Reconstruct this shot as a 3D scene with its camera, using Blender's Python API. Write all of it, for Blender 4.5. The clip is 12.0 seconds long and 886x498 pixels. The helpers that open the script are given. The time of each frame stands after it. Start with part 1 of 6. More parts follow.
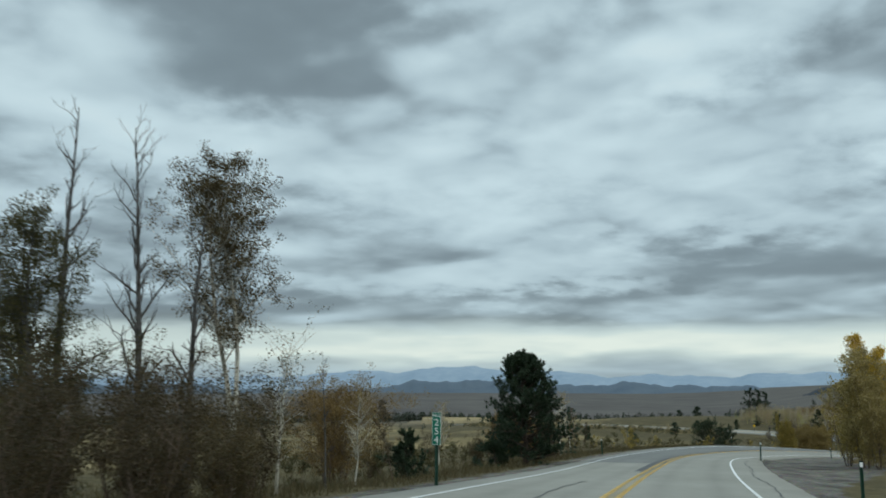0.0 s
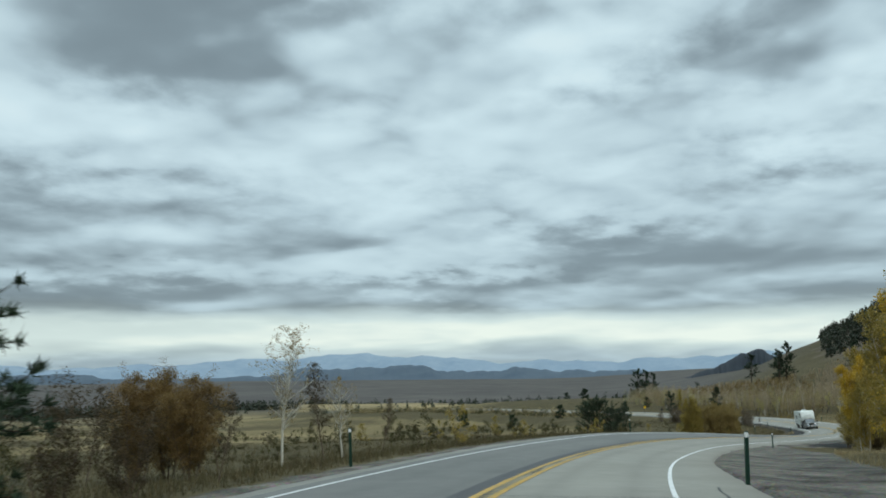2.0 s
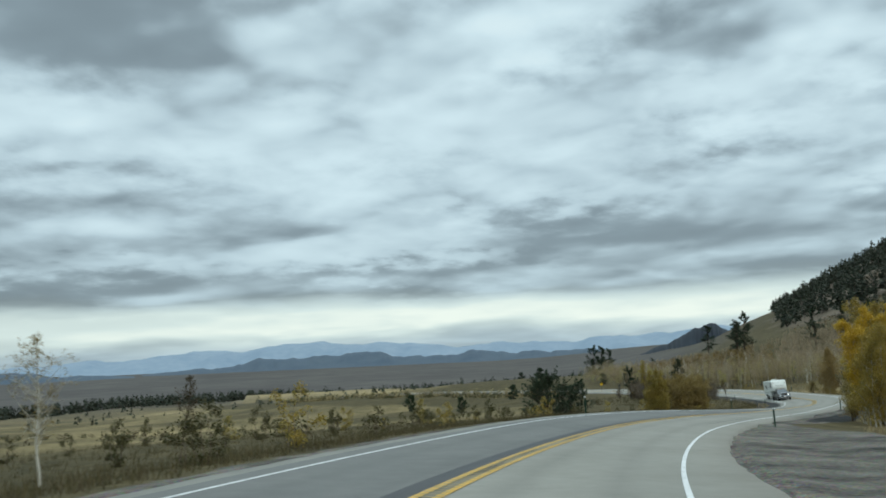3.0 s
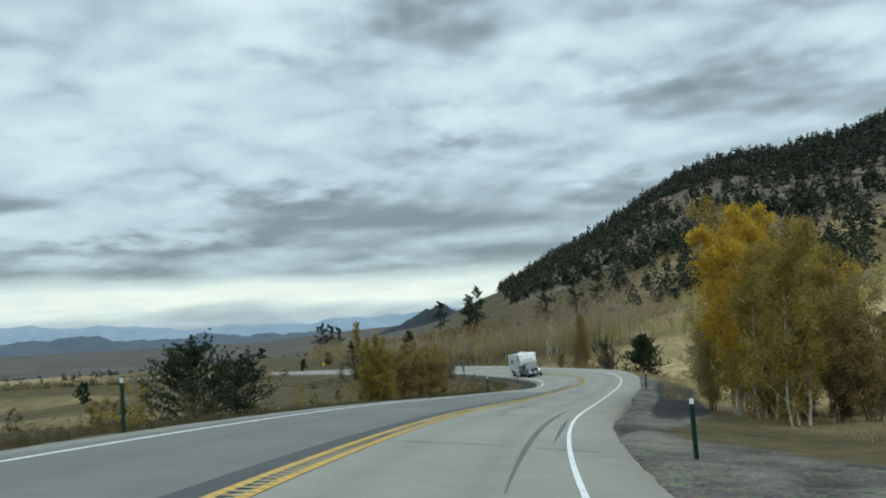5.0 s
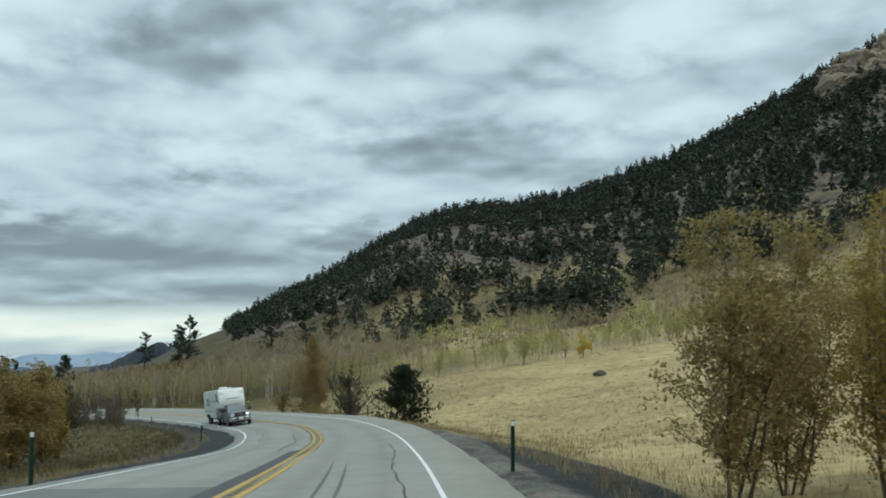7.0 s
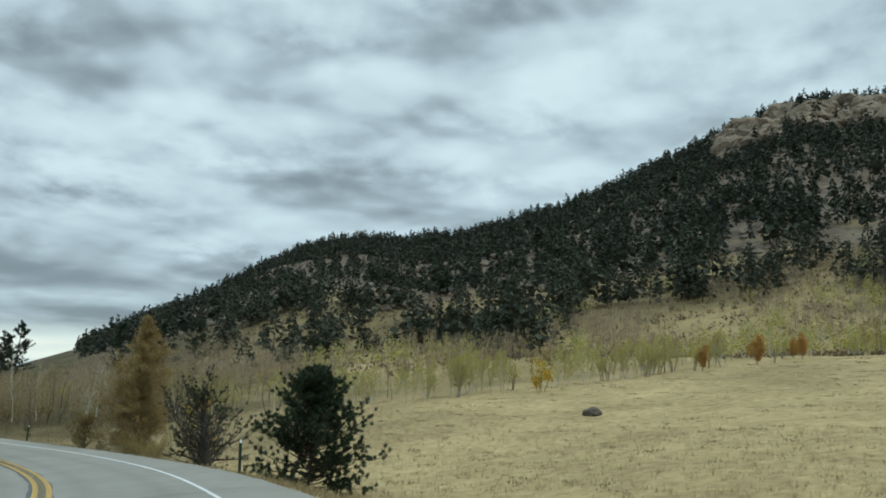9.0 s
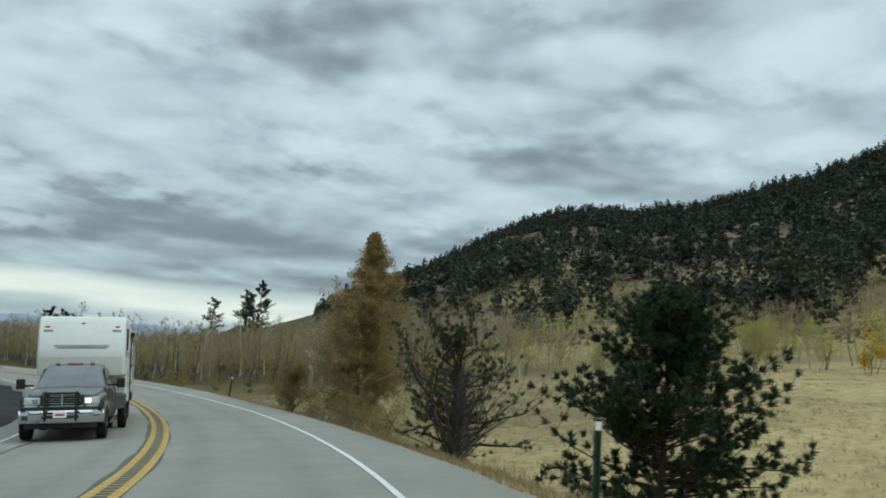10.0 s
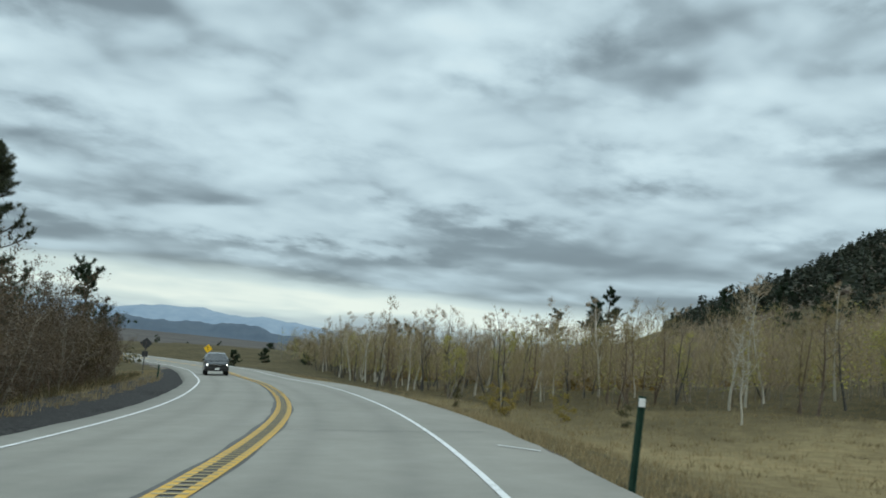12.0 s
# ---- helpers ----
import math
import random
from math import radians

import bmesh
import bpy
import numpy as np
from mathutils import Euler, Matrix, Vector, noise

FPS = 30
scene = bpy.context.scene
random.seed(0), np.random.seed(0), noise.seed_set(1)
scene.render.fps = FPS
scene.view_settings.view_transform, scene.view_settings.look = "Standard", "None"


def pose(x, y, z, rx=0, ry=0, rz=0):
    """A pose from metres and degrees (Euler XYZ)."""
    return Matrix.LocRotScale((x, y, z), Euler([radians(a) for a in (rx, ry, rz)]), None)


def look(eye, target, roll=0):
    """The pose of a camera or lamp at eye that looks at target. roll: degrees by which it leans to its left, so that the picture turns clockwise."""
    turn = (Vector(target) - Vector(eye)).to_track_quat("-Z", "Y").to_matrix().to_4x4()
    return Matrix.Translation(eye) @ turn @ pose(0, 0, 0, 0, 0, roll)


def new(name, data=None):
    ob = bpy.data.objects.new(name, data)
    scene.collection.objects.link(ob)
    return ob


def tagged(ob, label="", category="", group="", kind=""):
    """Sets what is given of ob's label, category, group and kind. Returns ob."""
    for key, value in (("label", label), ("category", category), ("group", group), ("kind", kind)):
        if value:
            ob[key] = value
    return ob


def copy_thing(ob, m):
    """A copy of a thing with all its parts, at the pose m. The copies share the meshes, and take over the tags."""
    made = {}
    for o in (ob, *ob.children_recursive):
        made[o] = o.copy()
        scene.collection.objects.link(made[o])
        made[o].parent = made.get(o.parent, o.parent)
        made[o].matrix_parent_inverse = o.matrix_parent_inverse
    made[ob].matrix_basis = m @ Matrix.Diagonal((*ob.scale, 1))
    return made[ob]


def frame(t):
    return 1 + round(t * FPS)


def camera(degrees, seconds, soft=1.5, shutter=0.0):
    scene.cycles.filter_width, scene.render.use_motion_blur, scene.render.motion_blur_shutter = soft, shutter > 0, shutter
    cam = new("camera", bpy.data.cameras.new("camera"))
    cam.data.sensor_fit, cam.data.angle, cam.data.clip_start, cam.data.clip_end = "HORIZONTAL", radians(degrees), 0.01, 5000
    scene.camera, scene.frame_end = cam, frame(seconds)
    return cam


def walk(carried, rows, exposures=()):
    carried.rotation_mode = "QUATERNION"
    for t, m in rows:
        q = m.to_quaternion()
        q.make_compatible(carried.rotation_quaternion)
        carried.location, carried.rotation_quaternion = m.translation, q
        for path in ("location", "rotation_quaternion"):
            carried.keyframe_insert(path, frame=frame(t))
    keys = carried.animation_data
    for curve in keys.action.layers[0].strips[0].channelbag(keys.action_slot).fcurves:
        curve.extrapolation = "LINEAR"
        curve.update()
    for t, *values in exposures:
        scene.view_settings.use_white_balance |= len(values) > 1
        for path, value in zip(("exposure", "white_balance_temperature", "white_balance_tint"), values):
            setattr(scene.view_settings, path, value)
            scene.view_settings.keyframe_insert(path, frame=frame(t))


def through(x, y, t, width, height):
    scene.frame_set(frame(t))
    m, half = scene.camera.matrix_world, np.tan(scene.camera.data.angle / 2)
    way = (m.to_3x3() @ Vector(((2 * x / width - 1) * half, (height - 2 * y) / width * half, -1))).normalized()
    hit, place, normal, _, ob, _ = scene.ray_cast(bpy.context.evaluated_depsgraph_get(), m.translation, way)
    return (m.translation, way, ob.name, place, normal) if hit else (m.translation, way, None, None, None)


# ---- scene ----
cam = camera(55.0, 12.0, soft=1.8, shutter=0.12)
PATH = [
    (0, (-0.07, 0.00, 0.13), -1.24, 8.75, 0.18),
    (0.5, (2.98, 9.48, -0.52), -1.74, 7.84, -0.55),
    (1, (5.99, 19.02, -1.11), -4.24, 7.53, -0.44),
    (1.5, (9.07, 28.53, -1.74), -6.87, 7.55, -0.02),
    (2, (12.30, 37.91, -2.33), -8.34, 7.91, -0.44),
    (2.5, (15.73, 47.22, -2.96), -9.22, 7.71, -1.43),
    (4.5, (32.05, 83.69, -5.53), -24.10, 3.64, -3.24),
    (5, (37.11, 92.32, -6.18), -28.93, 4.85, -2.98),
    (5.5, (42.57, 100.81, -6.87), -34.31, 6.52, -2.53),
    (6, (48.55, 108.95, -7.44), -37.64, 7.46, -1.71),
    (6.5, (54.83, 116.86, -8.04), -41.63, 7.42, -0.86),
    (7, (61.32, 124.61, -8.79), -46.88, 7.25, -1.02),
    (9, (87.93, 154.96, -10.86), -54.87, 10.14, 2.30),
    (9.5, (94.14, 162.57, -11.39), -48.02, 9.89, 5.02),
    (10, (99.80, 170.52, -11.86), -39.90, 7.58, 5.31),
    (10.5, (104.98, 178.80, -12.27), -34.79, 6.43, 5.31),
    (11, (109.54, 187.50, -12.58), -29.31, 6.36, 5.95),
    (11.5, (113.56, 196.52, -13.01), -22.56, 6.65, 6.77),
    (12, (116.87, 205.86, -13.42), -17.19, 6.76, 5.92),
]

def aim(eye, yaw, pitch):
    """A point 10 m ahead of the eye; yaw to the left from north, pitch up."""
    a, b = radians(yaw), radians(pitch)
    return (eye[0] - 10 * math.sin(a) * math.cos(b), eye[1] + 10 * math.cos(a) * math.cos(b), eye[2] + 10 * math.sin(b))


walk(cam, [(t, look(eye, aim(eye, yaw, pitch), roll)) for t, eye, yaw, pitch, roll in PATH],
     exposures=[(0, -0.12), (1, -0.11), (1.5, -0.03), (2, 0.02), (4.5, 0.08), (7, 0.04), (9, 0.05), (9.6, -0.03), (10, -0.06), (10.5, 0.0), (11, 0.07), (12, 0.0)])

# ---- sky, sun ----
SUN_AZ, SUN_EL = 200.0, 48.0
world = bpy.data.worlds.new("overcast_sky")
scene.world = world
world.use_nodes = True


class Nodes:
    """Short hand for building node trees."""

    def __init__(self, tree):
        self.tree = tree
        tree.nodes.clear()

    def add(self, kind, props=None, **ins):
        n = self.tree.nodes.new(kind)
        for k, v in (props or {}).items():
            setattr(n, k, v)
        for k, v in ins.items():
            self.put(n, k.replace("_", " "), v)
        return n

    def put(self, n, key, v):
        s = n.inputs[int(key[1:])] if key[0] == "i" and key[1:].isdigit() else n.inputs[key]
        if isinstance(v, bpy.types.NodeSocket):
            self.tree.links.new(v, s)
        else:
            s.default_value = v

    def math(self, op, a, b=0.0, c=0.0, clamp=False):
        n = self.add("ShaderNodeMath", {"operation": op, "use_clamp": clamp}, i0=a, i1=b, i2=c)
        return n.outputs[0]

    def ramp(self, fac, stops, mode="LINEAR"):
        n = self.add("ShaderNodeValToRGB", None, Fac=fac)
        n.color_ramp.interpolation = mode
        el = n.color_ramp.elements
        while len(el) < len(stops):
            el.new(0.5)
        for e, (p, c) in zip(el, stops):
            e.position = p
            e.color = (c, c, c, 1) if isinstance(c, (int, float)) else (*c, 1)
        return n.outputs["Color"]

    def noise(self, vec, scale, detail=4.0, rough=0.55, distortion=0.0):
        return self.add("ShaderNodeTexNoise", None, Vector=vec, Scale=scale, Detail=detail, Roughness=rough, Distortion=distortion).outputs["Fac"]

    def mix(self, fac, a, b, blend="MIX"):
        n = self.add("ShaderNodeMix", {"data_type": "RGBA", "blend_type": blend})
        self.put(n, "i0", fac)
        for i, v in ((6, a), (7, b)):
            v = (*v, 1) if isinstance(v, tuple) and len(v) == 3 else v
            self.put(n, "i%d" % i, v)
        return n.outputs[2]


def build_sky():
    N = Nodes(world.node_tree)
    way = N.add("ShaderNodeTexCoord").outputs["Generated"]
    xyz = N.add("ShaderNodeSeparateXYZ", None, Vector=way)
    up = N.math("MAXIMUM", xyz.outputs[2], 0.0)
    tier = N.math("MULTIPLY", N.math("LOGARITHM", N.math("ADD", up, 0.16), 2.71828), 0.92)
    turn = N.add("ShaderNodeCombineXYZ", None, X=xyz.outputs[0], Y=xyz.outputs[1], Z=N.math("ADD", tier, N.math("MULTIPLY", xyz.outputs[0], 0.10))).outputs[0]
    # flattened cells, lit on their upper sides and dark below
    flat = N.add("ShaderNodeCombineXYZ", None, X=N.math("MULTIPLY", xyz.outputs[0], 0.86), Y=N.math("MULTIPLY", xyz.outputs[1], 0.86), Z=N.math("ADD", tier, N.math("MULTIPLY", xyz.outputs[0], -0.08))).outputs[0]
    wave = N.add("ShaderNodeTexNoise", None, Vector=flat, Scale=9.0, Detail=2.0, Roughness=0.5).outputs["Color"]
    flat = N.add("ShaderNodeVectorMath", {"operation": "MULTIPLY_ADD"}, i0=wave, i1=(0.07, 0.07, 0.05), i2=flat).outputs[0]
    below = N.add("ShaderNodeVectorMath", {"operation": "ADD"}, i0=flat, i1=(0.0, 0.0, -0.04)).outputs[0]

    def billow(at):
        cell = N.add("ShaderNodeTexVoronoi", {"feature": "SMOOTH_F1"}, Vector=at, Scale=7.5, Detail=2.0, Roughness=0.45, Smoothness=0.7).outputs["Distance"]
        return N.math("ADD", N.math("MULTIPLY", N.noise(at, 5.5, 3.0, 0.45), 0.7), N.math("MULTIPLY", N.math("SUBTRACT", 0.85, cell), 0.42))

    big = N.noise(turn, 3.2, 1.0, 0.45, 0.1)
    mid, under = billow(flat), billow(below)
    fine = N.noise(flat, 15.0, 5.0, 0.55, 0.0)
    puff = N.noise(turn, 34.0, 3.0, 0.5, 0.0)
    # long rolls that run away to the north
    over = N.math("ADD", up, 0.13)
    away = N.math("DIVIDE", N.math("ADD", N.math("MULTIPLY", xyz.outputs[0], 0.17), N.math("MULTIPLY", xyz.outputs[1], 0.985)), over)
    wide = N.math("DIVIDE", N.math("SUBTRACT", N.math("MULTIPLY", xyz.outputs[0], 0.985), N.math("MULTIPLY", xyz.outputs[1], 0.17)), over)
    rolls = N.noise(N.add("ShaderNodeCombineXYZ", None, X=N.math("MULTIPLY", wide, 1.3), Y=N.math("MULTIPLY", away, 0.8), Z=3.7).outputs[0], 1.9, 2.0, 0.45, 0.0)
    c = N.math("ADD", N.math("MULTIPLY", big, 0.26), N.math("ADD", N.math("MULTIPLY", mid, 0.36), N.math("ADD", N.math("MULTIPLY", fine, 0.19), N.math("ADD", N.math("MULTIPLY", puff, 0.10), N.math("MULTIPLY", rolls, 0.24)))))
    c = N.math("ADD", c, N.math("MULTIPLY", N.math("SUBTRACT", mid, under), 0.6))
    c = N.add("ShaderNodeMapRange", {"clamp": False}, Value=c, i1=0.355, i2=0.695).outputs[0]
    # the largest cloud masses: bearing to the left, elevation, half widths in degrees, depth of grey
    for az, el, wa, we, grey in ((24, 2.4, 14, 2.2, -1.0), (13, 23.4, 9.0, 5.2, -0.9), (-4, 15, 9, 5, 0.12), (-6, 18, 5, 4, 0.12), (-45, 16, 32, 12, 0.10), (-7.5, 21.3, 6, 2.2, -0.12), (14, 14.3, 11, 2.8, 0.36), (24, 20, 5, 6, 0.30), (19, 8.2, 6, 2.3, -0.12), (-28.5, 15.3, 4, 1.8, 0.34), (-15, 10.3, 5, 1.4, 0.22),
                                 (-30, 10.2, 6, 2.2, -0.36), (-3, 6.6, 4.2, 1.7, 0.50), (-10.5, 5.0, 10, 1.2, -0.42), (12, 5.0, 8, 1.0, -0.28), (-31, 22.5, 5, 3, -0.26), (-35.5, 20, 3, 2.5, 0.26), (-19, 22, 4, 4, 0.22),
                                 (-39, 17, 4, 2.2, 0.36), (-26, 18.8, 5, 1.8, -0.22), (-22.5, 7.5, 7, 1.5, -0.30), (-38, 8.2, 2.6, 1.2, -0.30), (-57.7, 20.5, 4.5, 2.0, 0.30), (-61, 22.5, 3.5, 2.6, 0.26), (-63, 15.8, 7, 1.4, 0.26),
                                 (-55, 24, 5, 3.0, -0.34), (-48, 13.5, 6, 2.2, -0.18), (-44, 21.5, 5, 2.0, -0.22), (-80, 18.5, 7, 2.5, -0.16), (-72, 26, 8, 3, 0.22), (2, 15.5, 5, 1.6, -0.14), (-10, 13.6, 6, 1.5, 0.16), (-20, 17, 5, 1.5, -0.18)):
        a, e = radians(az), math.sin(radians(el))
        qx, qy = -math.sin(a), math.cos(a)
        along = N.math("ADD", N.math("MULTIPLY", xyz.outputs[0], qy), N.math("MULTIPLY", xyz.outputs[1], -qx))
        ahead = N.math("ADD", N.math("MULTIPLY", xyz.outputs[0], qx), N.math("MULTIPLY", xyz.outputs[1], qy))
        along = N.math("ADD", along, N.math("MULTIPLY", N.math("SUBTRACT", mid, 0.5), 0.12))
        rise = N.math("ADD", N.math("SUBTRACT", xyz.outputs[2], e), N.math("MULTIPLY", N.math("ADD", N.math("SUBTRACT", fine, 0.5), N.math("SUBTRACT", puff, 0.5)), 0.06))
        q = N.math("ADD", N.math("POWER", N.math("DIVIDE", N.math("ABSOLUTE", along), math.sin(radians(wa))), 2.0), N.math("POWER", N.math("DIVIDE", N.math("ABSOLUTE", rise), math.sin(radians(we))), 2.0))
        soft = N.math("MULTIPLY", N.math("EXPONENT", N.math("MULTIPLY", N.math("POWER", q, 1.5), -0.8)), N.math("GREATER_THAN", ahead, 0.0))
        c = N.math("ADD", c, N.math("MULTIPLY", soft, grey * 1.0))
    c = N.math("ADD", 0.5, N.math("MULTIPLY", N.math("TANH", N.math("MULTIPLY", N.math("SUBTRACT", c, 0.5), 1.5)), 0.46))
    # layers over the horizon: bright gap, then a dark cloud base
    wob = N.math("ADD", xyz.outputs[2], N.math("MULTIPLY", N.math("SUBTRACT", mid, 0.5), 0.035))
    lift = N.ramp(wob, [(0.0, 0.50), (0.014, 0.58), (0.026, 0.94), (0.046, 0.86), (0.062, 0.36), (0.10, 0.42), (0.16, 0.505), (0.30, 0.51), (1.0, 0.53)])
    hold = N.ramp(wob, [(0.0, 0.35), (0.045, 0.45), (0.065, 0.55), (0.14, 0.76), (0.25, 0.82)])
    v = N.math("ADD", lift, N.math("MULTIPLY", N.math("SUBTRACT", c, 0.5), hold), clamp=True)
    cloud = N.ramp(v, [(0.0, (0.15, 0.193, 0.217)), (0.25, (0.235, 0.305, 0.34)), (0.52, (0.462, 0.592, 0.647)), (0.78, (0.62, 0.775, 0.825)), (1.0, (0.79, 0.925, 0.935))])
    warm = N.ramp(wob, [(0.0, (1.0, 1.0, 1.0)), (0.02, (1.06, 1.0, 0.90)), (0.048, (1.06, 1.0, 0.90)), (0.07, (1.0, 1.0, 1.0))])
    cloud = N.mix(1.0, cloud, warm, "MULTIPLY")
    cloud = N.mix(1.0, cloud, (0.983, 1.0, 1.010), "MULTIPLY")
    # an overcast sky is brightest overhead
    zen = N.math("ADD", 1.0, N.math("MULTIPLY", N.add("ShaderNodeMapRange", {"clamp": True, "interpolation_type": "SMOOTHSTEP"}, Value=up, i1=0.52, i2=0.85).outputs[0], 1.5))
    sky = N.add("ShaderNodeTexSky", {"sky_type": "NISHITA", "sun_disc": False, "sun_elevation": radians(SUN_EL), "sun_rotation": radians(SUN_AZ)})
    tint = N.mix(1.0, sky.outputs[0], (0.10, 0.10, 0.10), "MULTIPLY")
    col = N.mix(0.96, tint, N.mix(1.0, cloud, zen, "MULTIPLY"))
    bg = N.add("ShaderNodeBackground", None, Color=col, Strength=1.0)
    out = N.add("ShaderNodeOutputWorld")
    N.put(out, "Surface", bg.outputs[0])


build_sky()
sun = new("sun", bpy.data.lights.new("sun", "SUN"))
sun.data.energy, sun.data.angle, sun.data.color = 0.9, radians(25), (1.0, 0.97, 0.92)
sun.matrix_world = look((0, 0, 100), (-math.sin(radians(SUN_AZ)) * -100 * 1, -math.cos(radians(SUN_AZ)) * 100, 100 - 100 * math.tan(radians(SUN_EL))))

# ---- materials ----
def material(name):
    m = bpy.data.materials.new(name)
    m.use_nodes = True
    N = Nodes(m.node_tree)
    out = N.add("ShaderNodeOutputMaterial")
    b = N.add("ShaderNodeBsdfPrincipled")
    N.put(out, "Surface", b.outputs[0])
    N.put(b, "Specular IOR Level", 0.3)
    return m, N, b


def place(N):
    return N.add("ShaderNodeTexCoord").outputs["Object"]


def bump(N, b, height, strength=0.4, distance=0.02):
    n = N.add("ShaderNodeBump", None, Height=height, Strength=strength, Distance=distance)
    N.put(b, "Normal", n.outputs[0])


def simple(name, a, c, scale=6.0, rough=0.6, metal=0.0, relief=0.15, coat=0.0):
    """Two tones mixed by coarse and fine noise."""
    m, N, b = material(name)
    p = place(N)
    k = N.math("ADD", N.math("MULTIPLY", N.noise(p, scale, 4), 0.6), N.math("MULTIPLY", N.noise(p, scale * 7, 4), 0.4))
    N.put(b, "Base Color", N.mix(N.ramp(k, [(0.35, 0), (0.65, 1)]), a, c))
    N.put(b, "Roughness", N.math("ADD", rough, N.math("MULTIPLY", N.math("SUBTRACT", k, 0.5), 0.25)))
    N.put(b, "Metallic", metal)
    N.put(b, "Coat Weight", coat)
    if relief:
        bump(N, b, N.noise(p, scale * 9, 4), relief, 0.01)
    return m


def leaf_material(name, tones, rough=0.6, through=0.35):
    """Foliage: each leaf picks its tone; light passes partly through."""
    m, N, b = material(name)
    r = N.add("ShaderNodeNewGeometry").outputs["Random Per Island"]
    o = N.add("ShaderNodeObjectInfo").outputs["Random"]
    k = N.math("ADD", N.math("MULTIPLY", r, 0.8), N.math("MULTIPLY", o, 0.2))
    n = len(tones)
    c = N.ramp(k, [((i + 0.5) / n, t) for i, t in enumerate(tones)])
    N.put(b, "Base Color", c)
    N.put(b, "Roughness", rough)
    tr = N.add("ShaderNodeBsdfTranslucent", None, Color=c)
    mx = N.add("ShaderNodeMixShader", None, Fac=through)
    N.put(mx, "i1", b.outputs[0])
    N.put(mx, "i2", tr.outputs[0])
    N.put(N.tree.nodes["Material Output"], "Surface", mx.outputs[0])
    return m


def attr(N, name):
    return N.add("ShaderNodeAttribute", {"attribute_name": name}).outputs["Fac"]


def ground_material():
    m, N, b = material("dry_mountain_grassland")
    p = place(N)
    wide, patch, tuft, grain = N.noise(p, 0.018, 4), N.noise(p, 0.16, 5, 0.6), N.noise(p, 1.3, 5, 0.65), N.noise(p, 9.0, 4, 0.7)
    k = N.math("ADD", N.math("MULTIPLY", patch, 0.34), N.math("ADD", N.math("MULTIPLY", tuft, 0.44), N.math("MULTIPLY", grain, 0.22)))
    k = N.ramp(k, [(0.38, 0), (0.63, 1)])
    straw = N.mix(k, (0.225, 0.166, 0.078), (0.48, 0.372, 0.186))
    olive = N.mix(k, (0.036, 0.031, 0.015), (0.125, 0.098, 0.048))
    col = N.mix(N.ramp(N.math("ADD", attr(N, "lush"), N.math("MULTIPLY", N.math("SUBTRACT", wide, 0.5), 0.8)), [(0.3, 0), (0.7, 1)]), straw, olive)
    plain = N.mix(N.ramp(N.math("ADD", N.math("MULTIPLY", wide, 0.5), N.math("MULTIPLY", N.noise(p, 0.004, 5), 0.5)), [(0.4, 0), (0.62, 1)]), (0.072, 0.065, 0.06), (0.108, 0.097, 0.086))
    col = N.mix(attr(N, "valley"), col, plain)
    stone = N.mix(N.ramp(N.math("ADD", N.math("MULTIPLY", N.noise(p, 0.05, 6, 0.65), 0.5), N.math("MULTIPLY", N.noise(p, 0.35, 5, 0.7), 0.5)), [(0.38, 0), (0.64, 1)]), (0.06, 0.047, 0.033), (0.19, 0.15, 0.108))
    col = N.mix(N.ramp(N.math("ADD", attr(N, "rock"), N.math("MULTIPLY", N.math("SUBTRACT", N.noise(p, 0.03, 5), 0.5), 1.2)), [(0.4, 0), (0.62, 1)]), col, stone)
    pebble = N.add("ShaderNodeTexVoronoi", None, Vector=p, Scale=22.0)
    grit = N.mix(N.ramp(N.math("ADD", N.math("MULTIPLY", grain, 0.4), N.math("MULTIPLY", N.noise(p, 0.45, 7, 0.68), 0.6)), [(0.40, 0), (0.62, 1)]), (0.040, 0.036, 0.032), (0.205, 0.185, 0.155))
    grit = N.mix(0.45, grit, pebble.outputs["Color"], "SOFT_LIGHT")
    col = N.mix(N.ramp(N.math("ADD", attr(N, "gravel"), N.math("MULTIPLY", N.math("SUBTRACT", tuft, 0.5), 0.55)), [(0.42, 0), (0.58, 1)]), col, grit)
    fresh = N.mix(N.ramp(grain, [(0.4, 0), (0.65, 1)]), (0.024, 0.023, 0.022), (0.062, 0.06, 0.056))
    col = N.mix(N.ramp(N.math("ADD", attr(N, "fresh"), N.math("MULTIPLY", N.math("SUBTRACT", tuft, 0.5), 0.5)), [(0.42, 0), (0.58, 1)]), col, fresh)
    N.put(b, "Base Color", col)
    N.put(b, "Roughness", 0.92)
    N.put(b, "Specular IOR Level", 0.1)
    bump(N, b, N.math("ADD", N.math("MULTIPLY", tuft, 0.7), N.math("MULTIPLY", grain, 0.3)), 0.7, 0.12)
    return m


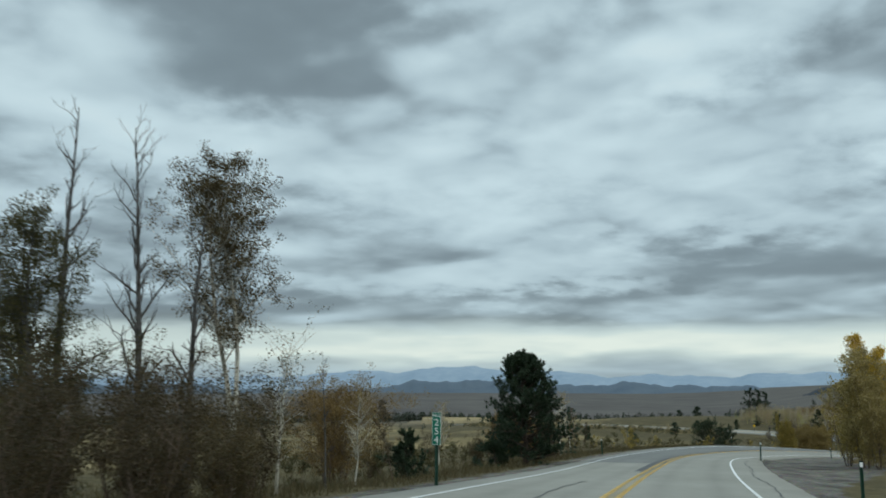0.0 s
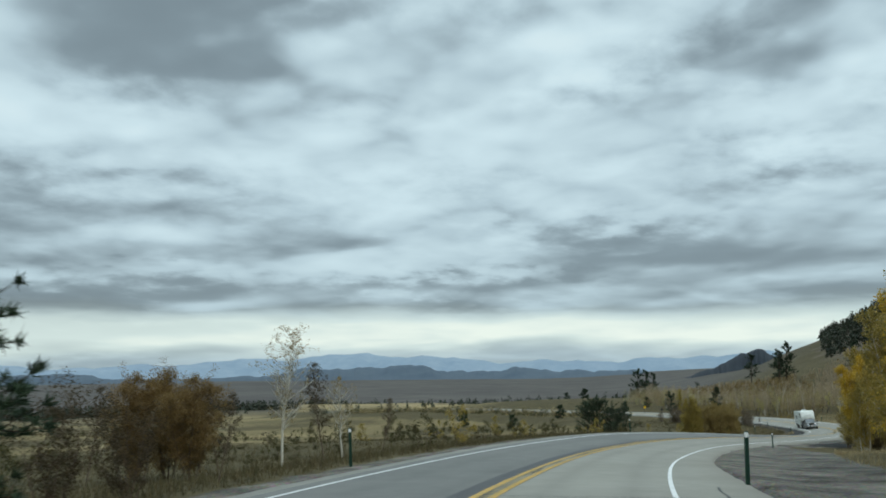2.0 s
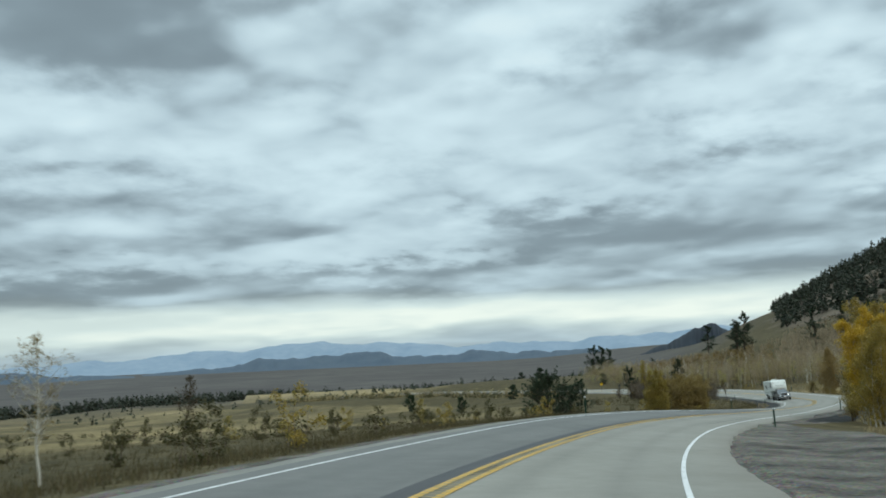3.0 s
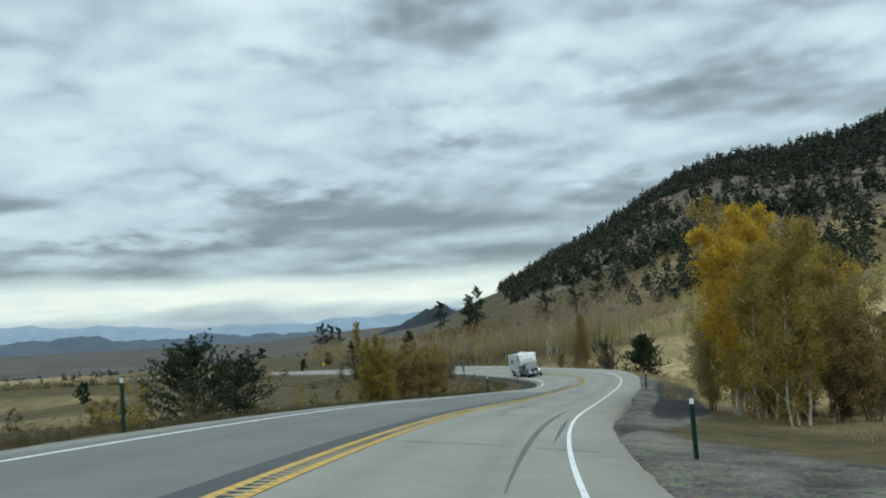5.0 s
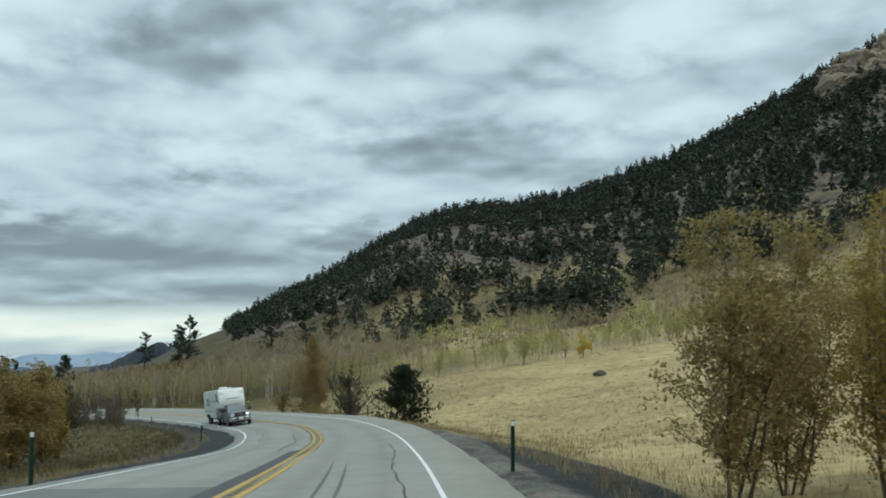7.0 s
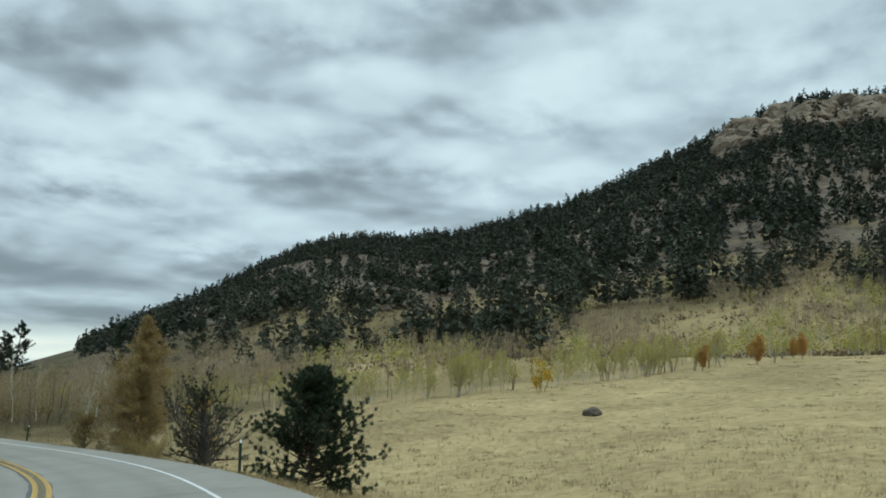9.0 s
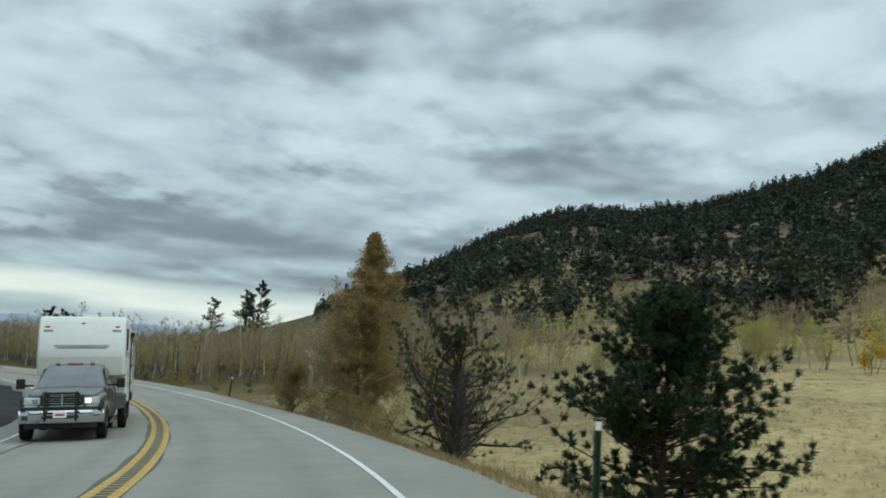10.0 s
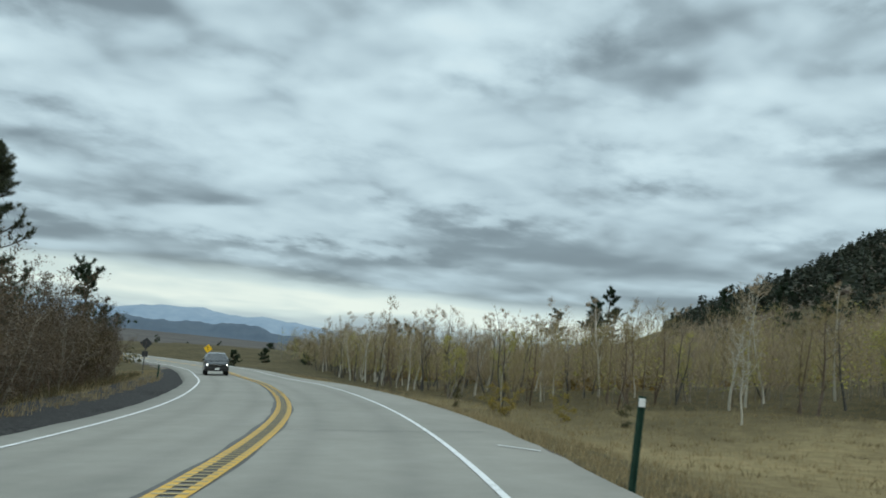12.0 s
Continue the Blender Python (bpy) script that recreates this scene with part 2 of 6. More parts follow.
def asphalt_material(name, a, c, fleck):
    m, N, b = material(name)
    p = place(N)
    wide, streak, grain = N.noise(p, 0.22, 5, 0.6), N.noise(p, 1.7, 5, 0.6), N.noise(p, 60.0, 3, 0.7)
    k = N.ramp(N.math("ADD", N.math("MULTIPLY", wide, 0.6), N.math("MULTIPLY", streak, 0.4)), [(0.35, 0), (0.65, 1)])
    col = N.mix(k, a, c)
    col = N.mix(N.ramp(grain, [(0.55, 0), (0.75, 0.5)]), col, fleck)
    # wheel tracks, worn paler along the lanes
    lat = attr(N, "across")
    track = N.math("ABSOLUTE", N.math("SUBTRACT", N.math("ABSOLUTE", N.math("SUBTRACT", N.math("ABSOLUTE", lat), 1.85)), 0.85))
    col = N.mix(N.ramp(track, [(0.0, 0.16), (0.45, 0.0)]), col, (0.06, 0.06, 0.058))
    N.put(b, "Base Color", col)
    N.put(b, "Roughness", 0.85)
    N.put(b, "Specular IOR Level", 0.25)
    bump(N, b, grain, 0.25, 0.006)
    return m


def paint_material(name, a, worn):
    m, N, b = material(name)
    p = place(N)
    k = N.math("ADD", N.math("MULTIPLY", N.noise(p, 3.0, 5, 0.6), 0.5), N.math("MULTIPLY", N.noise(p, 26.0, 5, 0.7), 0.5))
    N.put(b, "Base Color", N.mix(N.ramp(k, [(0.50, 0), (0.66, 0.85)]), a, worn))
    N.put(b, "Roughness", 0.65)
    return m


M_GROUND = ground_material()
M_ASPHALT = asphalt_material("worn_chip_seal", (0.21, 0.202, 0.172), (0.275, 0.262, 0.225), (0.34, 0.325, 0.28))
M_PATCH = asphalt_material("newer_dark_asphalt", (0.125, 0.125, 0.116), (0.172, 0.17, 0.157), (0.24, 0.235, 0.215))
M_WHITE = paint_material("white_line_paint", (0.68, 0.68, 0.66), (0.34, 0.33, 0.30))
M_YELLOW = paint_material("yellow_line_paint", (0.62, 0.36, 0.055), (0.30, 0.22, 0.10))
M_SEAM = simple("dark_seam_seal", (0.07, 0.07, 0.066), (0.125, 0.122, 0.112), 2.2, 0.8)
M_SKID = simple("rubber_on_asphalt", (0.085, 0.085, 0.08), (0.15, 0.147, 0.132), 9.0, 0.85)
M_TAR = simple("crack_seal_tar", (0.028, 0.028, 0.029), (0.06, 0.058, 0.055), 3.0, 0.55)

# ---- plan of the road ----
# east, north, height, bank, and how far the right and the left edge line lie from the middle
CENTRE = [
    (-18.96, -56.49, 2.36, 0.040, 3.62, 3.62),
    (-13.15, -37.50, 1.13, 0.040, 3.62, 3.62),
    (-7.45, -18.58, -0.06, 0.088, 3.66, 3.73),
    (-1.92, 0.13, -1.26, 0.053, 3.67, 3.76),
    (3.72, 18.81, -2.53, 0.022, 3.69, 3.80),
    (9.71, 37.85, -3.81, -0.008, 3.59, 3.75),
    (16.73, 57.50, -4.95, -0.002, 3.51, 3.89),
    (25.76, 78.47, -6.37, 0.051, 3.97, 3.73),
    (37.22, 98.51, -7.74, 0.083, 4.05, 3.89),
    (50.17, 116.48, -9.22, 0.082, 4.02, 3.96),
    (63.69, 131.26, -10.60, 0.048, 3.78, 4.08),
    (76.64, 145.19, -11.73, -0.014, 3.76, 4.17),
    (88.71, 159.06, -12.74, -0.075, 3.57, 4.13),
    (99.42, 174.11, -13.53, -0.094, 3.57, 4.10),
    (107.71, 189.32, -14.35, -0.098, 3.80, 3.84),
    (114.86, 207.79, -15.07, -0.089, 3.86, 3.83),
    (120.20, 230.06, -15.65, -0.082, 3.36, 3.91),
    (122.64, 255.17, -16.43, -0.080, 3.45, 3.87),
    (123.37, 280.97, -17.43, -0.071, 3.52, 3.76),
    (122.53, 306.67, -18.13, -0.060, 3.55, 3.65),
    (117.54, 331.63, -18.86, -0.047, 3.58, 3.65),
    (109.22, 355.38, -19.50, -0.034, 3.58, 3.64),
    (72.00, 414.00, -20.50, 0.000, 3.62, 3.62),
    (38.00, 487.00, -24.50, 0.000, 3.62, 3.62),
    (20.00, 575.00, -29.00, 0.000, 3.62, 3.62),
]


def spline(points, step):
    """Points every few metres along a smooth curve through the given ones."""
    P = np.array(points, float)
    P = np.vstack([2 * P[0] - P[1], P, 2 * P[-1] - P[-2]])
    out = []
    for a, b, c, d in zip(P[:-3], P[1:-2], P[2:-1], P[3:]):
        n = max(2, int(np.hypot(*(c - b)[:2]) / step))
        u = (np.arange(n) / n)[:, None]
        out.append(0.5 * (2 * b + (c - a) * u + (2 * a - 5 * b + 4 * c - d) * u**2 + (3 * b - a - 3 * c + d) * u**3))
    return np.vstack(out)


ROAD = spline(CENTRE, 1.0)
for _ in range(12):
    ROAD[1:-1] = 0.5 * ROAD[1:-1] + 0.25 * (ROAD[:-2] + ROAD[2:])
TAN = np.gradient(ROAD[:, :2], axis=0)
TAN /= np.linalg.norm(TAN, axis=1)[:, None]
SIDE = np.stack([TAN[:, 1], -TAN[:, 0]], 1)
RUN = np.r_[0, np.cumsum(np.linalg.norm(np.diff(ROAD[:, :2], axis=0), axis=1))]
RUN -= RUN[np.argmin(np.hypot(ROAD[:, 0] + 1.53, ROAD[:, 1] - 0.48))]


def on_road(s, d, lift=0.0):
    """Place and heading (radians, as rotation about z of a thing that faces +y) at s metres along and d metres to the right."""
    at = lambda col: np.interp(s, RUN, col)  # noqa: E731
    x, y, z, bank = at(ROAD[:, 0]), at(ROAD[:, 1]), at(ROAD[:, 2]), at(ROAD[:, 3])
    nx, ny = at(SIDE[:, 0]), at(SIDE[:, 1])
    return np.array([x + nx * d, y + ny * d, z - bank * d + lift]), math.atan2(ny, nx)


def nearest(x, y):
    """Index of the nearest road sample and signed distance to the right of it."""
    x, y = np.atleast_1d(x).astype(float), np.atleast_1d(y).astype(float)
    idx = np.zeros(len(x), int)
    for a in range(0, len(x), 8000):
        q = (x[a : a + 8000, None] - ROAD[None, :, 0]) ** 2 + (y[a : a + 8000, None] - ROAD[None, :, 1]) ** 2
        idx[a : a + 8000] = q.argmin(1)
    dx, dy = x - ROAD[idx, 0], y - ROAD[idx, 1]
    sign = np.sign(dx * SIDE[idx, 0] + dy * SIDE[idx, 1])
    return idx, sign * np.hypot(dx, dy)


def smooth(a, b, v):
    u = np.clip((v - a) / (b - a), 0, 1)
    return u * u * (3 - 2 * u)


def waves(x, y, size, seed):
    """Cheap rolling relief between about -1 and 1."""
    r = np.random.RandomState(seed)
    z = 0
    for k in range(5):
        a, f, ph = r.uniform(0, 6.28), (1.0, 1.7, 2.6, 4.1, 6.3)[k], r.uniform(0, 6.28)
        z = z + np.sin((x * np.cos(a) + y * np.sin(a)) * 6.28 * f / size + ph + 1.3 * np.sin((x * np.sin(a) - y * np.cos(a)) * 4 * f / size)) / (1 + k)
    return z / 2.0


# the grove's edge, along and across a line that runs south-east
GROVE_U = [-400, -135, -93.6, -83, -74, -62, -47, -31, -18, 44, 88, 180]
GROVE_V = [600, 331.6, 291, 283.8, 283.5, 281, 278, 274, 274, 291, 300, 325]


def beyond(x, y):
    """Metres into the grove from its edge."""
    u, v = (np.asarray(x) - y) * 0.7071, (np.asarray(x) + y) * 0.7071
    return v - np.interp(u, GROVE_U, GROVE_V)


HILL = (88.0, 155.0, -11.0)
# the mountain's crest, as bearings round HILL and slopes in degrees
BEARING = [-180, -130, -100, -86, -81, -78, -74, -71, -67, -63, -60, -56, -52, -48, -45, -42, -38, -34, -31, -27, -20]
SLOPE = [5.0, 8.0, 14, 18.6, 19.3, 19.3, 17.8, 16.4, 14.6, 12.9, 12.0, 10.7, 10.3, 10.3, 9.3, 7.6, 5.3, 3.2, 1.8, 0.2, -1.0]
EDGE_R, EDGE_L = 5.2, 4.7
RISE = 0.078


def height(x, y, bare=False):
    x, y = np.atleast_1d(x).astype(float), np.atleast_1d(y).astype(float)
    idx, d = nearest(x, y)
    s = RUN[idx]
    zr, bank = ROAD[idx, 2], ROAD[idx, 3]
    # near the road
    far = np.maximum(np.abs(d) - np.where(d > 0, EDGE_R, EDGE_L), 0)
    zin = zr - bank * np.clip(d, -EDGE_L, EDGE_R)
    right = -(0.10 + 0.16 * smooth(175, 200, s) * (1 - smooth(290, 320, s))) * np.minimum(far, 2.0) - (0.55 + 0.6 * smooth(175, 200, s) * (1 - smooth(225, 250, s))) * smooth(2, 7, far) * smooth(100, 150, s) + 0.25 * smooth(3, 9, far) * (1 - smooth(90, 130, s)) + 0.058 * np.maximum(far - 7, 0) + RISE * np.maximum(far - 14, 0) * smooth(165, 215, s) * (1 - smooth(300, 345, s))
    left = -0.10 * np.minimum(far, 2.0) - 0.5 * smooth(2, 8, far) - 0.045 * np.maximum(far - 6, 0)
    near = zin + np.where(d > 0, right, left)
    # far: mountain to the east, wide valley to the north and west
    dx, dy = x - HILL[0], y - HILL[1]
    r = np.hypot(dx, dy)
    az = np.degrees(np.arctan2(-dx, dy))
    slope = np.tan(np.radians(np.interp(np.where(az > 90, az - 360, az), [-270, *BEARING], [3.0, *SLOPE])))
    crest = 985 + 60 * np.sin(np.radians(az * 4)) + 70 * smooth(-70, -80, az)
    top = HILL[2] + crest * slope
    u = (r - 190) / (crest - 190)
    foot = HILL[2] + 2 + 0.05 * np.minimum(r, 260) * np.where(az < 0, smooth(-28, -50, az), 1.0)
    hill = np.where(u < 0, foot, np.where(u < 1, foot + (top - foot) * np.clip(u, 0, 1) ** 1.12, top - (top - foot) * 0.25 * np.minimum(np.maximum(u - 1, 0), 3)))
    hill = hill + smooth(220, 500, r) * (5.0 * waves(x, y, 210, 3) + 2.0 * waves(x, y, 60, 4)) * smooth(0.0, 0.5, u) * (1 - 0.75 * smooth(0.75, 1.0, u))
    drop = np.clip((r - 40) / 900.0, 0, 1)
    vale = -13 - 36 * drop**0.85 + smooth(60, 200, r) * (1 - smooth(700, 1000, r)) * 3.2 * waves(x, y, 420, 9)
    back = np.where(az > 0, smooth(110, 150, az), smooth(-13, -30, az))
    distant = vale * (1 - back) + hill * back
    mixw = smooth(45, 200, np.abs(d))
    z = near * (1 - mixw) + distant * mixw
    z = z + smooth(6, 25, far) * (0.16 * waves(x, y, 17, 5) + 0.35 * waves(x, y, 55, 6)) * (1 - smooth(300, 600, r))
    if not bare:
        # bedded below the pavement
        z = np.where(far <= 0.0, zin - 0.35, z - 0.03 * (1 - smooth(0, 1.5, far)))
    return z


def zat(x, y):
    return float(height(x, y)[0])


def fast_mesh(name, V, F, mats=(), index=None, shade=False):
    me = bpy.data.meshes.new(name)
    me.from_pydata(V.tolist() if hasattr(V, "tolist") else V, [], F.tolist() if hasattr(F, "tolist") else F)
    for m in mats:
        me.materials.append(m)
    if index is not None:
        me.polygons.foreach_set("material_index", np.asarray(index, np.int32))
    if shade:
        me.polygons.foreach_set("use_smooth", np.ones(len(me.polygons), bool))
    me.update()
    return me


def axis_lines(lo, hi, step, end_lo, end_hi, growth=1.13):
    mid = list(np.arange(lo, hi, step))
    a, g = [], step
    p = lo
    while p > end_lo:
        g *= growth
        p -= g
        a.append(p)
    b, g, p = [], step, mid[-1]
    while p < end_hi:
        g *= growth
        p += g
        b.append(p)
    return np.array(a[::-1] + mid + b)


def build_ground():
    X, Y = axis_lines(-36, 180, 1.3, -3700, 3600, 1.15), axis_lines(-20, 320, 1.3, -1500, 4700, 1.15)
    gx, gy = np.meshgrid(X, Y)
    x, y = gx.ravel(), gy.ravel()
    z = height(x, y)
    ny, nx = gx.shape
    i = (np.arange(ny - 1)[:, None] * nx + np.arange(nx - 1)[None]).ravel()
    me = fast_mesh("ground", np.stack([x, y, z], 1), np.stack([i, i + 1, i + nx + 1, i + nx], 1), [M_GROUND], shade=True)
    idx, d = nearest(x, y)
    s = RUN[idx]
    wide_r = 1.3 - 1.0 * smooth(180, 200, s) + 5.0 * smooth(30, 55, s) * (1 - smooth(112, 128, s)) + 2.3 * smooth(125, 140, s) * (1 - smooth(165, 185, s))
    wide_l = 1.5 + 1.9 * smooth(165, 185, s) * (1 - smooth(300, 330, s))
    over = np.where(d > 0, d - EDGE_R - wide_r, -d - EDGE_L - wide_l)
    gravel = 1 - smooth(-0.5, 0.7, over)
    r = np.hypot(x - HILL[0], y - HILL[1])
    az = np.degrees(np.arctan2(-(x - HILL[0]), y - HILL[1]))
    under = smooth(-1, 6, beyond(x, y)) * (d > 9) * (r < 400) * smooth(-50, -65, (x - y) * 0.7071)
    rock = smooth(225, 420, r) * smooth(-27, -36, az) * (1 - smooth(100, 140, az)) * 0.8
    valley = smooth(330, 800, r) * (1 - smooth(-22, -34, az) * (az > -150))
    lush = 0.75 * smooth(-24, -14, az) * smooth(120, 180, r) * (az > -90) * (1 - smooth(-9, 3, az)) + 0.15 * smooth(4, 16, beyond(x, y)) * (d > 9) * (r < 420) * smooth(-65, -45, (x - y) * 0.7071) + 0.34 * smooth(225, 250, s) * (d > 0) * (1 - smooth(25, 60, d)) + 0.6 * (1 - smooth(105, 165, s)) * (d > 0) * (1 - smooth(40, 150, d)) + 0.3 * under + np.where(d < 0, 1.05 - 0.45 * smooth(20, 48, -d), 0.25) * (1 - np.where(d < 0, 0.2, 1.0) * smooth(250, 520, np.abs(d))) + 0.8 * smooth(170, 240, r) * smooth(-14, -20, az) * smooth(-40, -34, az) + 0.12 * smooth(100, 200, d) + 0.2 * smooth(6, 1.5, np.abs(d) - 6)
    fresh = gravel * np.where(d < 0, smooth(150, 172, s) * (1 - smooth(330, 350, s)), smooth(128, 142, s) * (1 - smooth(176, 188, s)) * smooth(6.0, 7.0, d))
    for n, v in (("gravel", gravel), ("fresh", fresh), ("rock", rock), ("valley", valley), ("lush", lush)):
        me.attributes.new(n, "FLOAT", "POINT").data.foreach_set("value", np.asarray(v, np.float32))
    ob = new("ground", me)
    tagged(ob, "dry tan mountain grassland falling to a wide brown valley", "ground", kind="structure")


build_ground()


def ribbon(d0, d1, s0, s1, lift, thick=0.0, step=1.0, wobble=None, across=3):
    """A strip along the road between two offsets; thick: a skirt down its edges."""
    n = max(2, int((s1 - s0) / step) + 1)
    S = np.linspace(s0, s1, n)
    rows = []
    f = np.linspace(0, 1, across)
    for s in S:
        a, b = (d0, d1) if wobble is None else wobble(s, d0, d1)
        D = a + (b - a) * f
        line = [on_road(s, d, lift)[0] for d in D]
        if thick:
            e0, e1 = on_road(s, a - 0.12, lift - thick)[0], on_road(s, b + 0.12, lift - thick)[0]
            line, D = [e0, *line, e1], [a, *D, b]
        rows.append((line, D))
    m = len(rows[0][0])
    V = np.array([p for line, _ in rows for p in line])
    A = np.array([d for _, D in rows for d in D], np.float32)
    i = (np.arange(n - 1)[:, None] * m + np.arange(m - 1)[None]).ravel()
    F = np.stack([i, i + 1, i + m + 1, i + m], 1)
    return V, F, A


def strip(name, mat, *args, parent=None, label="", **kw):
    V, F, A = ribbon(*args, **kw)
    me = fast_mesh(name, V, F, [mat], shade=True)
    me.attributes.new("across", "FLOAT", "POINT").data.foreach_set("value", A)
    ob = new(name, me)
    ob.parent = parent
    if label:
        tagged(ob, label)
    return ob


def ragged(s, a, b):
    e = 0.04 * math.sin(s * 0.9) + 0.035 * math.sin(s * 2.3 + 1) + 0.04 * math.sin(s * 5.1)
    return a - abs(e), b + abs(0.8 * e)


def build_road():
    road = strip("road", M_ASPHALT, -EDGE_L, EDGE_R, -56, 560, 0.0, thick=0.4, across=9, wobble=ragged)
    tagged(road, "two-lane mountain highway of worn pale grey asphalt", "road", kind="structure")
    strip("asphalt_overlay", M_PATCH, -4.35, -0.35, 50, 159.6, 0.005, parent=road, label="newer dark asphalt overlay on one lane", across=5)
    strip("centre_overlay", M_TAR, -0.62, -0.33, 40, 175, 0.007, parent=road, wobble=lambda s, a, b: (a - 0.05, b + 0.25 + 0.22 * math.sin(s * 0.7) * math.sin(s * 0.23)))
    for side, col in ((1, 4), (-1, 5)):
        strip("edge_line", M_WHITE, -0.05, 0.05, -56, 560, 0.009, parent=road, label="solid white edge line", across=2,
              wobble=lambda s, a, b: tuple(v + side * float(np.interp(s, RUN, ROAD[:, col])) for v in (a, b)))
    strip("centre_seam", M_SEAM, -0.31, 0.28, 172, 330, 0.004, parent=road, label="dark sealed seam under the centre lines", wobble=lambda s, a, b: (a - 0.06 * abs(math.sin(s * 0.31)) - 0.02 * math.sin(s * 1.7), b + 0.03 * math.sin(s * 0.9)))
    for a in (-0.24, 0.10):
        strip("centre_line", M_YELLOW, a, a + 0.14, -56, 560, 0.012, parent=road, label="worn solid yellow centre line")
    # milled rumble bars across the centre lines
    V, F = [], []
    for s in np.arange(0, 300, 0.33):
        for a, b in ((0, 0), (0.11, 0), (0.11, 1), (0, 1)):
            V.append(on_road(s + a, -0.21 if b == 0 else 0.21, 0.0165)[0])
        k = len(V)
        F.append((k - 4, k - 3, k - 2, k - 1))
    m = simple("rumble_shadowed_groove", (0.30, 0.25, 0.15), (0.42, 0.33, 0.16), 4.0, 0.9)
    ob = new("rumble_strip", fast_mesh("rumble_strip", V, F, [m]))
    ob.parent = road
    tagged(ob, "milled rumble grooves between yellow lines", kind="stuff")
    # crack seals: one across every so often, and wandering long ones
    rr = random.Random(4)
    for s in (12, 34, 57, 88, 119, 141, 186, 203, 232, 259, 281):
        a, b = rr.choice(((-3.5, 4.6), (0.3, 4.7), (-3.4, 3.4)))
        ph, wv = rr.uniform(0, 6), rr.uniform(0.05, 0.2)
        V, F = [], []
        for k, d in enumerate(np.linspace(a, b, 24)):
            q = s + wv * math.sin(d * 1.3 + ph) + 0.05 * math.sin(d * 5 + ph)
            w = 0.016 + 0.012 * abs(math.sin(d * 3 + ph))
            V += [on_road(q - w, d, 0.014)[0], on_road(q + w, d, 0.014)[0]]
            if k:
                F.append((2 * k - 2, 2 * k, 2 * k + 1, 2 * k - 1))
        ob = new("crack_seal", fast_mesh("crack_seal", V, F, [M_TAR]))
        ob.parent = road
    for d, s0, s1, w in ((4.35, 8, 60, 0.035), (1.1, 132, 140, 0.03), (1.4, 130, 141, 0.03), (-1.6, 2, 30, 0.04), (3.0, 150, 175, 0.03), (-3.1, 190, 230, 0.04), (-1.2, 176, 196, 0.05)):
        strip("crack_seal", M_TAR, d, d + w, s0, s1, 0.014, parent=road, across=2, step=0.5, wobble=lambda s, a, b: (a + 0.10 * math.sin(s * 0.45) + 0.03 * math.sin(s * 2.1), b + 0.10 * math.sin(s * 0.45) + 0.03 * math.sin(s * 2.1 + 0.5)))
    # rubber skid marks in the bend
    for d0, d1, s0, s1, w in ((3.05, 3.3, 112, 138, 0.13), (3.72, 3.78, 121, 131, 0.10), (1.5, 1.28, 153, 167, 0.07), (1.9, 1.68, 153, 166, 0.07)):
        strip("skid_mark", M_SKID, 0, w, s0, s1, 0.013, parent=road, label="faint dark rubber skid mark", across=2, step=0.5,
              wobble=lambda s, a, b: tuple(v + d0 + (d1 - d0) * (s - s0) / (s1 - s0) for v in (a, b * math.sin(math.pi * (0.04 + 0.92 * (s - s0) / (s1 - s0))))))
    # a short painted survey mark on the paved shoulder
    mark = [on_road(256.0, 4.5, 0.014)[0], on_road(255.0, 5.1, 0.014)[0], on_road(254.94, 5.05, 0.014)[0], on_road(255.94, 4.45, 0.014)[0]]
    ob = new("painted_mark", fast_mesh("painted_mark", [tuple(p) for p in mark], [(0, 1, 2, 3)], [M_WHITE]))
    ob.parent = road
    tagged(ob, "short white painted mark on the shoulder")
    return road


build_road()


# ---- far hills and ranges ----
def ridge(name, label, mat, az0, az1, dist, base, peaks, seed, amp, deep):
    """A range of hills: heights follow a few bearings and slopes, roughened."""
    r = np.random.RandomState(seed)
    n, rows = 220, 12
    az = np.linspace(az0, az1, n)
    el = np.interp(az, [p[0] for p in peaks], [p[1] for p in peaks])
    rough = sum(np.sin(az * f + r.uniform(0, 6.28)) / f**0.8 for f in (0.9, 1.7, 3.1, 5.3, 8.9, 14.0))
    edge = smooth(0, 6, az - az0) * smooth(0, 6, az1 - az)
    top = np.maximum(dist * np.tan(np.radians(el)) + amp * rough * edge, base)
    V, F = [], []
    for j in range(rows):
        u = j / (rows - 1)
        shape = math.sin(u * math.pi * 0.5) ** 1.2
        for k in range(n):
            a = radians(az[k])
            g = dist - deep * (1 - u) + 0.35 * deep * math.sin(az[k] * 2.3 + u * 3) * u * (1 - u)
            gully = 1 - 0.28 * (1 - u) * abs(math.sin(az[k] * 6.1 + 2 * math.sin(az[k] * 2.7)))
            V.append((60 - math.sin(a) * g, 100 + math.cos(a) * g, base - 8 + (top[k] - base + 8) * shape * gully))
    for j in range(rows - 1):
        for k in range(n - 1):
            i = j * n + k
            F.append((i, i + 1, i + n + 1, i + n))
    ob = new(name, fast_mesh(name, V, F, [mat], shade=True))
    tagged(ob, label, "mountain range", kind="structure")


